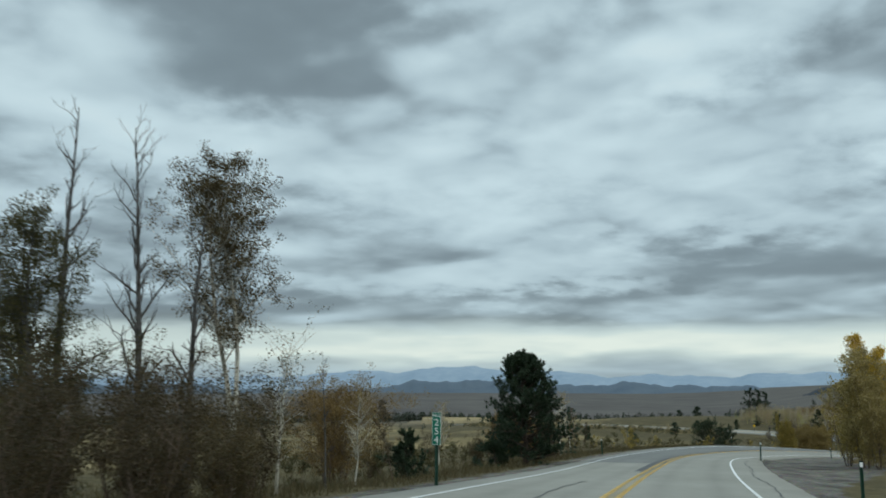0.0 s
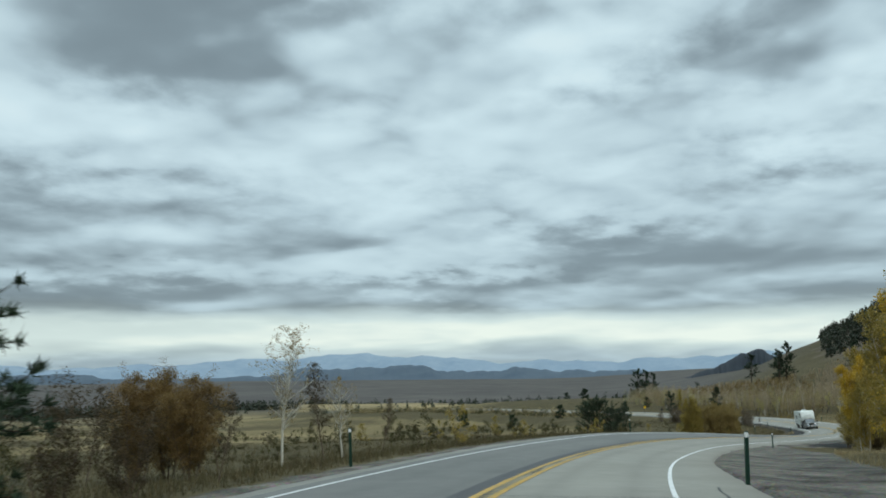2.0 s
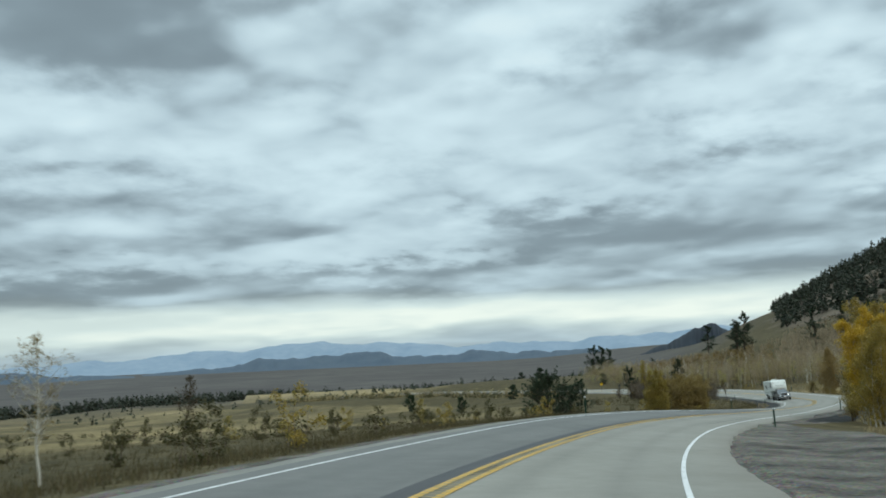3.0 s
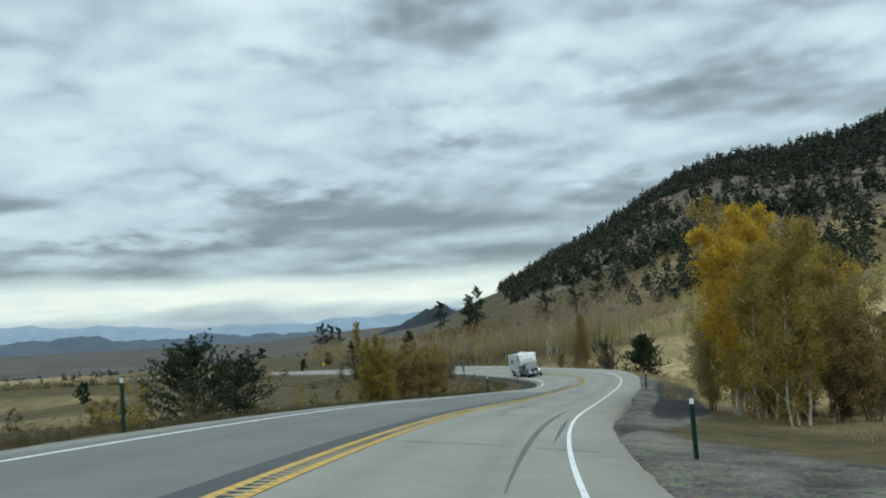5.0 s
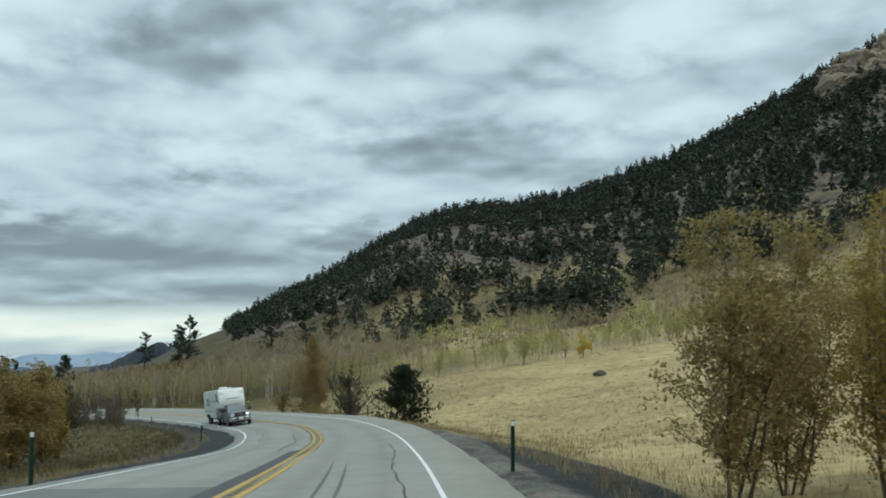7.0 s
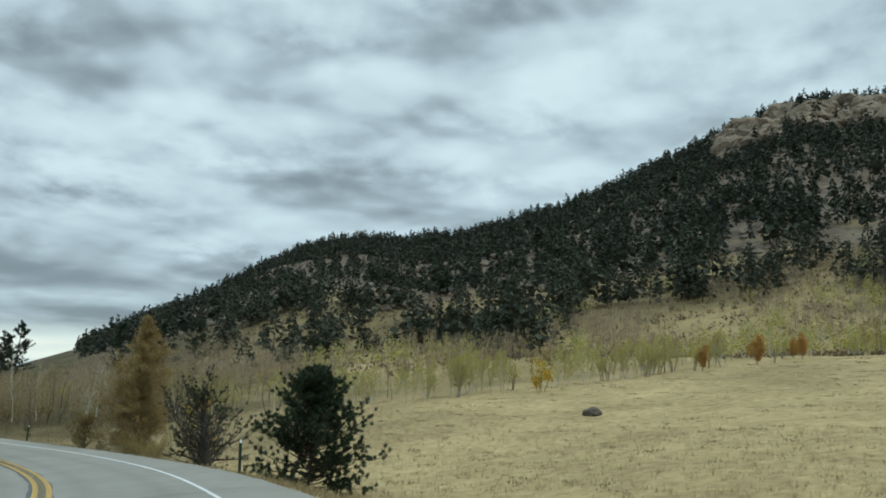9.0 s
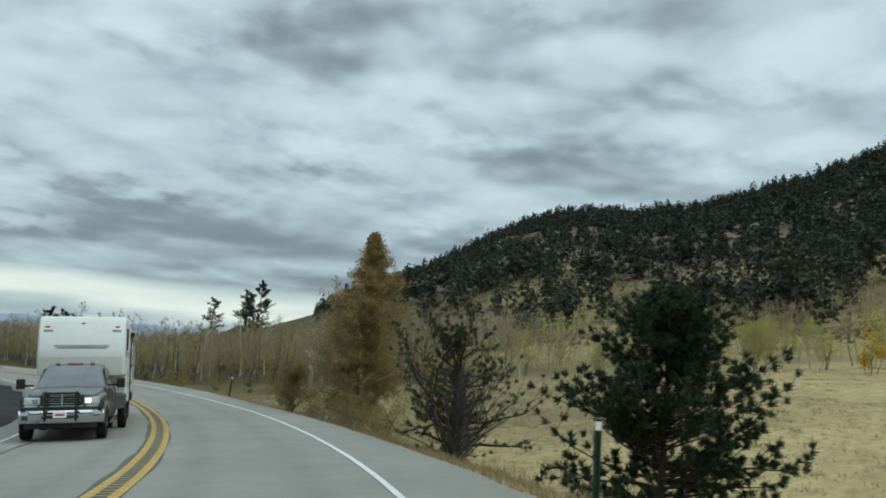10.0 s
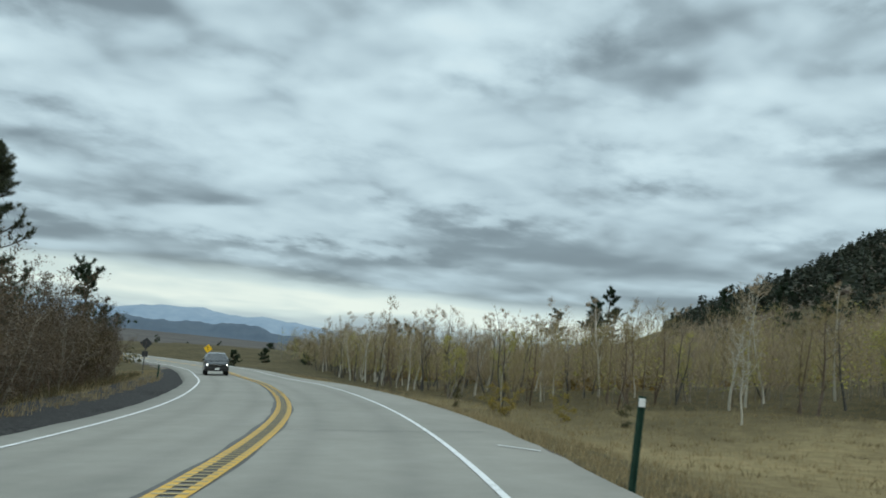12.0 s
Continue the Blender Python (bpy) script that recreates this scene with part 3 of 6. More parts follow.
# distance haze is painted into the range's base colour as pale blue
M_RANGE = simple("haze_painted_range", (0.185, 0.25, 0.315), (0.255, 0.315, 0.37), 0.004, 0.95, relief=0)
# the wooded hills carry that haze as a darker blue-grey base colour
M_FARHILL = simple("haze_tinted_wooded_hills", (0.055, 0.08, 0.11), (0.085, 0.11, 0.135), 0.008, 0.95, relief=0)
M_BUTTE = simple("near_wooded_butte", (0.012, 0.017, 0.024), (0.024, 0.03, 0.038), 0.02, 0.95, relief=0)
ridge("backdrop_range", "mountain range on the far horizon, blue haze painted into its colour", M_RANGE, -40, 75, 4600, -47,
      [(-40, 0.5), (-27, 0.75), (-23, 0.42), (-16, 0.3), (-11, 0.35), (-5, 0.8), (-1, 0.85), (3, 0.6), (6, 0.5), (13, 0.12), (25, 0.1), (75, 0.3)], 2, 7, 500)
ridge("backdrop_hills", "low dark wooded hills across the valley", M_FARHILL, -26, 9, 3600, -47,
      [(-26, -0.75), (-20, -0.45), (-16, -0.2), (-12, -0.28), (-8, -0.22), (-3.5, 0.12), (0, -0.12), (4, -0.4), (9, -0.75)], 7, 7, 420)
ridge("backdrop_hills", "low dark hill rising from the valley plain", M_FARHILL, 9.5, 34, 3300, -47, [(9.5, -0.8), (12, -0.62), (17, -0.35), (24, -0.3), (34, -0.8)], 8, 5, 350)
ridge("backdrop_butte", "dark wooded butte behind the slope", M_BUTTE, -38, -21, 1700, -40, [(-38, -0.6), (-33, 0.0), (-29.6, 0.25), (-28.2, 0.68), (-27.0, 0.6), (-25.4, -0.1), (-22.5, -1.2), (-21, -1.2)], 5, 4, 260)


# ---- plants ----
def part(name, data, parent, label="", mats=()):
    """Links a mesh as one part under a thing."""
    ob = new(name, data)
    ob.parent = parent
    if label:
        tagged(ob, label)
    return ob


class Wood:
    """Tapered tubes gathered into one mesh, and the places where leaves sit."""

    def __init__(self, seed):
        self.r = random.Random(seed)
        self.V, self.F, self.tips, self.ways = [], [], [], []

    def tube(self, pts, rad, sides):
        base = len(self.V)
        for k, p in enumerate(pts):
            t = (pts[min(k + 1, len(pts) - 1)] - pts[max(k - 1, 0)]).normalized()
            a = t.cross(Vector((0.31, 0.95, 0.11))).normalized()
            b = t.cross(a)
            for j in range(sides):
                q = 6.2832 * j / sides
                self.V.append(p + (a * math.cos(q) + b * math.sin(q)) * rad[k])
        for k in range(len(pts) - 1):
            for j in range(sides):
                i, n = base + k * sides, (j + 1) % sides
                self.F.append((i + j, i + n, i + sides + n, i + sides + j))

    def limb(self, p, way, length, r0, steps, wander, lift, sides, tip=0.25):
        # no sides: the points alone
        """A wandering limb; returns its points."""
        pts, rad, w, p = [p.copy()], [r0], way.normalized(), p.copy()
        for k in range(steps):
            w = (w + Vector((self.r.gauss(0, wander), self.r.gauss(0, wander), self.r.gauss(0, wander) + lift))).normalized()
            p = p + w * (length / steps)
            pts.append(p.copy())
            rad.append(r0 * (1 - (1 - tip) * (k + 1) / steps))
        if sides:
            self.tube(pts, rad, sides)
        return pts, rad

    def mesh(self, name, mat):
        return fast_mesh(name, [tuple(v) for v in self.V], self.F, [mat], shade=True)


def leaves(name, P, size, mat, seed, spread, per, flat=0.0):
    """Small bent leaves scattered round the given places."""
    size, per, spread = size * 0.82, max(2, int(per * 1.3)), spread * 0.8
    r = np.random.RandomState(seed)
    P = np.repeat(np.array([tuple(p) for p in P], float), per, axis=0)
    off = r.normal(size=P.shape)
    off *= (spread * 1.7 * r.uniform(size=len(P)) ** 0.45 / np.linalg.norm(off, axis=1))[:, None]
    P = P + off
    n = len(P)
    a = r.normal(size=(n, 3))
    a[:, 2] *= 1 - flat
    a /= np.linalg.norm(a, axis=1)[:, None]
    b = np.cross(a, r.normal(size=(n, 3)))
    b /= np.linalg.norm(b, axis=1)[:, None]
    s = size * r.uniform(0.6, 1.25, (n, 1))
    up = np.cross(a, b) * s * 0.12
    V = np.stack([P - a * s * 0.6 + up, P + (a * 0.35 + b * 0.6) * s, P + (a * 0.45 - b * 0.55) * s], 1).reshape(-1, 3)
    F = np.arange(3 * n).reshape(-1, 3)
    return fast_mesh(name, V, F, [mat])


def needles(name, P, W, length, wide, per, mat, seed, open_=0.75):
    """Bundles of needles that fan forward from the given places."""
    r = np.random.RandomState(seed)
    P = np.repeat(np.array([tuple(p) for p in P], float), per, axis=0)
    W = np.repeat(np.array([tuple(w) for w in W], float), per, axis=0)
    n = len(P)
    d = W + r.normal(0, open_, (n, 3)) + (0, 0, 0.15)
    d /= np.linalg.norm(d, axis=1)[:, None]
    s = np.cross(d, r.normal(size=(n, 3)))
    s /= np.linalg.norm(s, axis=1)[:, None]
    L = length * r.uniform(0.6, 1.15, (n, 1))
    base = P + r.normal(0, length * 0.15, (n, 3))
    V = np.stack([base - s * wide, base + s * wide, base + d * L], 1).reshape(-1, 3)
    return fast_mesh(name, V, np.arange(3 * n).reshape(-1, 3), [mat])


def bark_material(name, a, c, mark, marks):
    m, N, b = material(name)
    p = place(N)
    q = N.add("ShaderNodeMapping", None, Vector=p, Scale=(1, 1, 0.25)).outputs[0]
    col = N.mix(N.ramp(N.noise(q, 14.0, 5, 0.6), [(0.35, 0), (0.65, 1)]), a, c)
    z = N.add("ShaderNodeMapping", None, Vector=p, Scale=(1, 1, 3.0)).outputs[0]
    col = N.mix(N.ramp(N.noise(z, 4.5, 4, 0.6), [(marks, 0), (marks + 0.06, 1)]), col, mark)
    N.put(b, "Base Color", col)
    N.put(b, "Roughness", 0.85)
    bump(N, b, N.noise(q, 30.0, 4), 0.5, 0.02)
    return m


M_PALE = bark_material("pale_aspen_bark", (0.42, 0.39, 0.32), (0.58, 0.55, 0.46), (0.07, 0.06, 0.05), 0.60)
M_STEM = bark_material("grey_brown_aspen_bark", (0.17, 0.145, 0.11), (0.30, 0.265, 0.205), (0.06, 0.05, 0.04), 0.58)
M_GREY = bark_material("weathered_grey_wood", (0.045, 0.043, 0.04), (0.11, 0.105, 0.095), (0.035, 0.03, 0.028), 0.58)
M_BARK = bark_material("dark_pine_bark", (0.035, 0.028, 0.022), (0.085, 0.062, 0.045), (0.02, 0.016, 0.013), 0.62)
M_TWIG = bark_material("brown_twigs", (0.085, 0.06, 0.042), (0.17, 0.125, 0.09), (0.05, 0.04, 0.03), 0.62)
L_PINE = leaf_material("dark_pine_needles", [(0.012, 0.024, 0.012), (0.022, 0.042, 0.02), (0.035, 0.06, 0.028), (0.05, 0.07, 0.034)], 0.55, 0.12)
L_DULL = leaf_material("thin_dull_needles", [(0.032, 0.045, 0.024), (0.052, 0.064, 0.034), (0.075, 0.082, 0.045)], 0.6, 0.15)
L_GOLD = leaf_material("golden_aspen_leaves", [(0.46, 0.29, 0.03), (0.55, 0.36, 0.035), (0.64, 0.43, 0.05), (0.42, 0.31, 0.05)], 0.5, 0.45)
L_OLIVE = leaf_material("turning_olive_leaves", [(0.21, 0.175, 0.045), (0.28, 0.22, 0.05), (0.36, 0.265, 0.058), (0.23, 0.17, 0.055), (0.44, 0.30, 0.06)], 0.55, 0.45)
L_BROWN = leaf_material("brown_autumn_leaves", [(0.048, 0.036, 0.018), (0.066, 0.047, 0.022), (0.09, 0.062, 0.028), (0.06, 0.05, 0.025)], 0.6, 0.4)
L_DARK = leaf_material("dark_olive_brown_leaves", [(0.05, 0.04, 0.018), (0.08, 0.058, 0.024), (0.12, 0.08, 0.03), (0.07, 0.06, 0.026)], 0.6, 0.25)
L_RUST = leaf_material("rusty_orange_leaves", [(0.16, 0.10, 0.038), (0.21, 0.13, 0.046), (0.27, 0.17, 0.056), (0.15, 0.108, 0.045)], 0.6, 0.4)
L_TAN = leaf_material("tan_autumn_leaves", [(0.21, 0.15, 0.055), (0.27, 0.19, 0.062), (0.33, 0.24, 0.08), (0.19, 0.15, 0.062)], 0.6, 0.4)
L_CONE = leaf_material("rusty_brown_aspen_leaves", [(0.22, 0.155, 0.062), (0.30, 0.21, 0.082), (0.38, 0.27, 0.105), (0.24, 0.185, 0.08)], 0.6, 0.4)
L_WILLOW = leaf_material("straw_olive_leaves", [(0.24, 0.19, 0.07), (0.30, 0.235, 0.085), (0.36, 0.28, 0.105), (0.25, 0.19, 0.08)], 0.6, 0.4)
L_PALE = leaf_material("pale_yellow_green_leaves", [(0.32, 0.32, 0.09), (0.40, 0.38, 0.10), (0.48, 0.42, 0.11), (0.33, 0.27, 0.10)], 0.6, 0.4)
L_GREEN = leaf_material("dull_green_leaves", [(0.05, 0.05, 0.021), (0.075, 0.072, 0.028), (0.105, 0.092, 0.034), (0.11, 0.085, 0.034)], 0.6, 0.35)


def pine(seed, tall, wide, trunk=0.16, clear=0.08, whorl=0.34, per=34, mat=None, needle=0.19, dense=1.0, droop=0.02, power=0.75, gaps=0.0, ragged_=0.25, bend=0.10, fat=0.0125):
    """A ponderosa: trunk, limbs in loose whorls, tufts of needles. Returns the trunk mesh and the crown mesh."""
    w = Wood(seed)
    r = w.r
    spine, rad = w.limb(Vector((0, 0, -0.25)), Vector((0, 0, 1)), tall + 0.1, trunk, 14, 0.025, 0.05, 8, 0.12)
    z = tall * clear
    while z < tall * 0.985:
        u = z / tall
        k = min(int(u * 14), 13)
        p0 = spine[k].lerp(spine[k + 1], u * 14 - k)
        reach = wide * min(1.0, 0.55 + 1.6 * u) * (1 - u) ** power + 0.18
        for _ in range(r.choice((2, 3, 3, 4))):
            if r.random() < gaps:
                continue
            a = r.uniform(0, 6.283)
            L = reach * r.uniform(1 - 2 * ragged_, 1 + ragged_)
            way = Vector((math.cos(a), math.sin(a), -0.05 + 0.75 * u))
            pts, _ = w.limb(p0, way, L, rad[k] * 0.34 + 0.008, 5, bend, 0.06 - droop, 5, 0.25)
            for i in range(1, 6):
                n = 1 if i < 3 else 2
                if i == 1 and L > 0.9:
                    continue
                for _ in range(n):
                    side = Vector((r.gauss(0, 1), r.gauss(0, 1), r.uniform(0.0, 0.8))).normalized()
                    l2 = L * r.uniform(0.14, 0.30) + 0.12
                    q, _ = w.limb(pts[i], (pts[i] - pts[i - 1]).normalized() * 0.6 + side * 0.8, l2, 0.011, 2, 0.15, 0.12, 3, 0.5)
                    for j in (1, 2):
                        if r.random() < dense:
                            w.tips.append(q[j])
                            w.ways.append((q[j] - q[j - 1]).normalized())
            w.tips.append(pts[-1])
            w.ways.append((pts[-1] - pts[-2]).normalized())
        z += whorl * r.uniform(0.7, 1.3)
    w.tips.append(spine[-1])
    w.ways.append(Vector((0, 0, 1)))
    return w.mesh("trunk", M_BARK), needles("crown", w.tips, w.ways, needle, fat, per, mat or L_PINE, seed)


def broadleaf(seed, tall, wide, trunk=0.07, clear=0.2, stems=1, limbs=22, per=10, size=0.07, spread=0.10, mat=None, bark=None, up=0.9, lean=0.05, twigs=5, shape="oval", thin=0.0, sides=6, wander=0.05, fine=None):
    """A broadleaf tree or tall shrub: stems, limbs, twigs, and single leaves."""
    w = Wood(seed)
    r = w.r
    for s in range(stems):
        h = tall * (1.0 if s == 0 else r.uniform(0.7, 0.98))
        a0 = r.uniform(0, 6.283)
        foot = Vector((math.cos(a0), math.sin(a0), 0)) * (0.0 if s == 0 else r.uniform(0.05, 0.16) * wide)
        way = Vector((math.cos(a0) * lean * (1 + 2 * (s > 0)), math.sin(a0) * lean * (1 + 2 * (s > 0)), 1))
        spine, rad = w.limb(foot - Vector((0, 0, 0.2)), way, h + 0.2, trunk * r.uniform(0.75, 1.0), 12, wander, 0.08, sides, 0.10)
        for k in range(limbs // stems):
            u = clear + (1 - clear) * ((k + r.random()) / (limbs // stems)) ** (1.1 if shape == "cone" else 0.9)
            i = min(int(u * 12), 11)
            p0 = spine[i].lerp(spine[i + 1], u * 12 - i)
            v = (u - clear) / (1 - clear)
            prof = {"oval": math.sin(math.pi * min(1, 0.18 + 0.82 * v)) ** 0.6, "cone": (1 - v) ** 0.95 * min(1.0, 0.75 + v) + 0.04, "spire": min(1.0, 1.85 * (1 - v) ** 0.95) * min(1.0, 0.72 + 1.4 * v) + 0.03, "vase": 0.35 + 0.65 * v, "column": 0.75 * (1 - v**4) + 0.12}[shape]
            L = wide * prof * r.uniform(0.55, 1.1)
            a = r.uniform(0, 6.283)
            pts, rr = w.limb(p0, Vector((math.cos(a), math.sin(a), up * r.uniform(0.6, 1.3))), L, rad[i] * 0.42 + 0.004, 5, 0.12, 0.05, 3 if limbs > 60 else 4, 0.2)
            for _ in range(max(1, round(twigs * (0.35 + 0.65 * L / (0.7 * wide))))):
                j = r.randint(1, 5)
                side = Vector((r.gauss(0, 1), r.gauss(0, 1), r.gauss(0.35, 0.7))).normalized()
                q, _ = w.limb(pts[j], side, L * r.uniform(0.15, 0.4) + 0.08, rr[j] * 0.6 + 0.002, 2, 0.2, 0.05, 0 if limbs > 45 and not fine and r.random() < 0.65 else 3, 0.3)
                if r.random() >= thin:
                    w.tips += [q[1], q[2]]
            if r.random() >= thin:
                w.tips += [pts[4], pts[5]]
        w.tips.append(spine[-1])
    wood = w.mesh("trunk", bark or M_PALE)
    if fine:
        return wood, needles("crown", w.tips, [(0, 0, 0.7)] * len(w.tips), fine[0], fine[1], fine[2], mat, seed, 0.8)
    return wood, (leaves("crown", w.tips, size, mat or L_OLIVE, seed, spread, per) if per else None)


def snag(seed, tall, trunk=0.14, limbs=26, reach=1.3, clear=0.25):
    """A dead standing tree with bare forking limbs."""
    w = Wood(seed)
    r = w.r
    spine, rad = w.limb(Vector((0, 0, -0.3)), Vector((0, 0, 1)), tall + 0.3, trunk, 16, 0.014, 0.05, 7, 0.08)
    for k in range(limbs):
        u = clear + (0.98 - clear) * (k + r.random()) / limbs
        i = min(int(u * 16), 15)
        p0 = spine[i].lerp(spine[i + 1], u * 16 - i)
        a = r.uniform(0, 6.283)
        L = reach * (1.15 - 0.75 * u) * r.uniform(0.35, 1.15)
        pts, rr = w.limb(p0, Vector((math.cos(a), math.sin(a), r.uniform(0.7, 2.2))), L, rad[i] * 0.45 + 0.006, 6, 0.16, 0.10, 5, 0.2)
        for _ in range(4):
            j = r.randint(2, 6)
            side = (pts[j] - pts[j - 1]).normalized() + Vector((r.gauss(0, 0.6), r.gauss(0, 0.6), r.gauss(0.3, 0.4)))
            q, q2 = w.limb(pts[j], side, L * r.uniform(0.2, 0.5), rr[j] * 0.6 + 0.003, 4, 0.2, 0.10, 3, 0.3)
            w.limb(q[2], side + Vector((r.gauss(0, 0.8), r.gauss(0, 0.8), 0.2)), L * 0.18, 0.006, 2, 0.2, 0.1, 3, 0.4)
    return w.mesh("trunk", M_GREY), None


def plant(name, label, category, made, x, y, turn=0.0, scale=1.0, group="", lean=0.0, z=None):
    """Stands a tree as a thing of trunk and crown on the ground."""
    ob = new(name)
    part("trunk", made[0], ob)
    if made[1]:
        part("crown", made[1], ob)
    ob.matrix_basis = pose(x, y, zat(x, y) - 0.03 if z is None else z, lean, 0, turn) @ Matrix.Diagonal((scale, scale, scale, 1))
    return tagged(ob, label, category, group)


def again(ob, x, y, turn=0.0, scale=1.0, stretch=1.0):
    m = pose(x, y, zat(x, y) - 0.03, 0, 0, turn)
    c = copy_thing(ob, m)
    c.scale = (scale, scale, scale * stretch)
    return c


rnd = random.Random(11)

# the stretch before the bend: dead trees, turning trees and brown thickets below the shoulder
plant("dead_tree", "tall dead grey tree with bare forking limbs", "dead tree", snag(1, 10.3, 0.13, 30, 1.9, 0.45), -9.1, 21.3, 30)
plant("dead_tree", "tall dead grey tree bare from base to tip", "dead tree", snag(2, 9.4, 0.12, 38, 2.0, 0.25), -7.0, 20.9, 10)
plant("dead_tree", "slender dead tree with broken dark limbs", "dead tree", snag(3, 7.9, 0.13, 24, 1.6), -6.3, 23.1, 80)
plant("aspen_tree", "tall aspen with sparse rusty olive leaves and pale trunk", "tree", broadleaf(4, 10.0, 2.7, 0.12, 0.42, 2, 86, 32, 0.058, 0.16, L_DARK, M_PALE, 0.85, 0.05, 5, "oval", 0.12), -5.3, 24.4, 20)
plant("aspen_tree", "leafy dull green tree turning brown beside a dead trunk", "tree", broadleaf(5, 6.8, 2.4, 0.12, 0.05, 3, 96, 30, 0.052, 0.14, L_GREEN, M_GREY, 0.8, 0.05, 6, "oval"), -8.5, 19.4, 0)
plant("aspen_tree", "low half-bare aspen with few brown leaves", "tree", broadleaf(6, 4.6, 1.6, 0.06, 0.3, 2, 26, 3, 0.07, 0.12, L_GREEN, M_PALE, 0.8, 0.12, 6, "vase", 0.4), -4.4, 25.8, 40)
thick = [broadleaf(20 + k, (2.3, 1.9, 2.6)[k], (1.25, 1.15, 1.2)[k], 0.028, 0.08, 6, 40, 17, 0.05, 0.15, (L_BROWN, L_DARK, L_BROWN)[k], M_TWIG, 1.0, 0.16, 5, "vase", 0.12) for k in range(3)]
shrubs = [plant("willow_shrub", "brown leafy willow thicket with bare lower stems", "shrub", m, x, y, 0, 1, "roadside thicket") for m, (x, y) in zip(thick, ((-5.2, 16.2), (-4.0, 18.6), (-6.3, 18.2)))]
for x, y, k, sc in ((-7.0, 15.5, 0, 1.1), (-5.6, 20.4, 1, 1.2), (-4.3, 21.6, 0, 1.15), (-7.8, 17.6, 2, 1.0), (-5.4, 23.0, 2, 0.9), (-9.6, 18.0, 1, 1.2), (-10.4, 21.5, 0, 1.2), (-3.4, 15.2, 1, 0.8), (-4.2, 13.4, 2, 0.9), (-6.0, 13.0, 0, 1.0), (-7.4, 25.5, 1, 1.2),
                    (-9.0, 29, 0, 1.1), (-6.6, 31.5, 2, 0.9), (-11.5, 27, 1, 1.2)):
    again(shrubs[k], x, y, rnd.uniform(0, 360), sc * rnd.uniform(0.78, 0.98))
rusty = plant("willow_shrub", "rounded rusty shrub tree with several thin stems", "shrub", broadleaf(30, 4.6, 1.75, 0.045, 0.12, 4, 92, 24, 0.056, 0.16, L_RUST, M_TWIG, 0.85, 0.10, 6, "oval"), 7.0, 70.6, 40, 0.84)
plant("willow_shrub", "broad rusty orange-brown shrub tree with thin stems", "shrub", broadleaf(35, 4.3, 3.3, 0.045, 0.10, 6, 130, 22, 0.056, 0.17, L_RUST, M_TWIG, 0.7, 0.10, 6, "oval", 0.05), -4.0, 37.4, 0)
plant("young_pine", "small bushy dark green pine beside the shoulder", "pine tree", pine(31, 2.0, 0.85, 0.05, 0.02, 0.2, 30, needle=0.15, dense=1.0), -0.9, 36.4, 0)
plant("pine_tree", "full dark green ponderosa pine with an uneven round crown", "pine tree", pine(32, 1.5 - zat(5.75, 49.7), 2.8, 0.17, 0.09, 0.10, 40, needle=0.19, power=0.62, ragged_=0.15, fat=0.014), 5.75, 49.5, 90)
plant("pine_tree", "low spreading pine limbs beside a larger pine", "pine tree", pine(33, 1.3, 1.1, 0.05, 0.02, 0.2, 40, needle=0.19, power=0.6), 3.9, 48.0, 0)
plant("dead_sapling", "leafless snag sapling above the thicket", "shrub", snag(34, 4.4, 0.04, 12, 0.6), -3.2, 28.2, 0)
for x, y, sc in ((6.0, 69.6, 0.80), (8.0, 68.9, 0.76)):
    again(rusty, x, y, rnd.uniform(0, 360), sc)
for x, y, k, sc in ( (7.3, 55.5, 0, 0.85), (8.4, 57.0, 2, 0.7), (3.0, 53.0, 1, 0.8), (-2.6, 42, 1, 0.8), (0.5, 58, 2, 0.8)):
    again(shrubs[k], x, y, rnd.uniform(0, 360), sc)
thin_a = plant("aspen_sapling", "slender nearly leafless aspen sapling with pale stem", "tree", broadleaf(36, 5.4, 1.7, 0.06, 0.28, 1, 44, 5, 0.055, 0.08, L_TAN, M_PALE, 1.0, 0.04, 7, "oval", 0.45), 11.0, 70.6, 0, (-0.9 - zat(11.0, 70.6)) / 5.4, "bare saplings")
thin_b = plant("aspen_sapling", "slender half-bare aspen sapling with curled leaves", "tree", broadleaf(37, 3.9, 0.8, 0.04, 0.25, 1, 28, 5, 0.055, 0.08, L_BROWN, M_TWIG, 1.0, 0.08, 7, "column", 0.25), 12.6, 72.0, 0, 1, "bare saplings")
for x, y, o, sc in ((4.9, 67.5, thin_b, 0.85), (8.8, 70.5, thin_b, 0.8), (1.0, 62.0, thin_a, 0.8), (-1.2, 33.5, thin_b, 0.8), (-2.5, 31.5, thin_a, 0.6), (9.8, 60.8, thin_b, 0.6), (13.5, 80, thin_a, 0.7), (16, 88, thin_b, 0.8)):
    again(o, x, y, rnd.uniform(0, 360), sc)

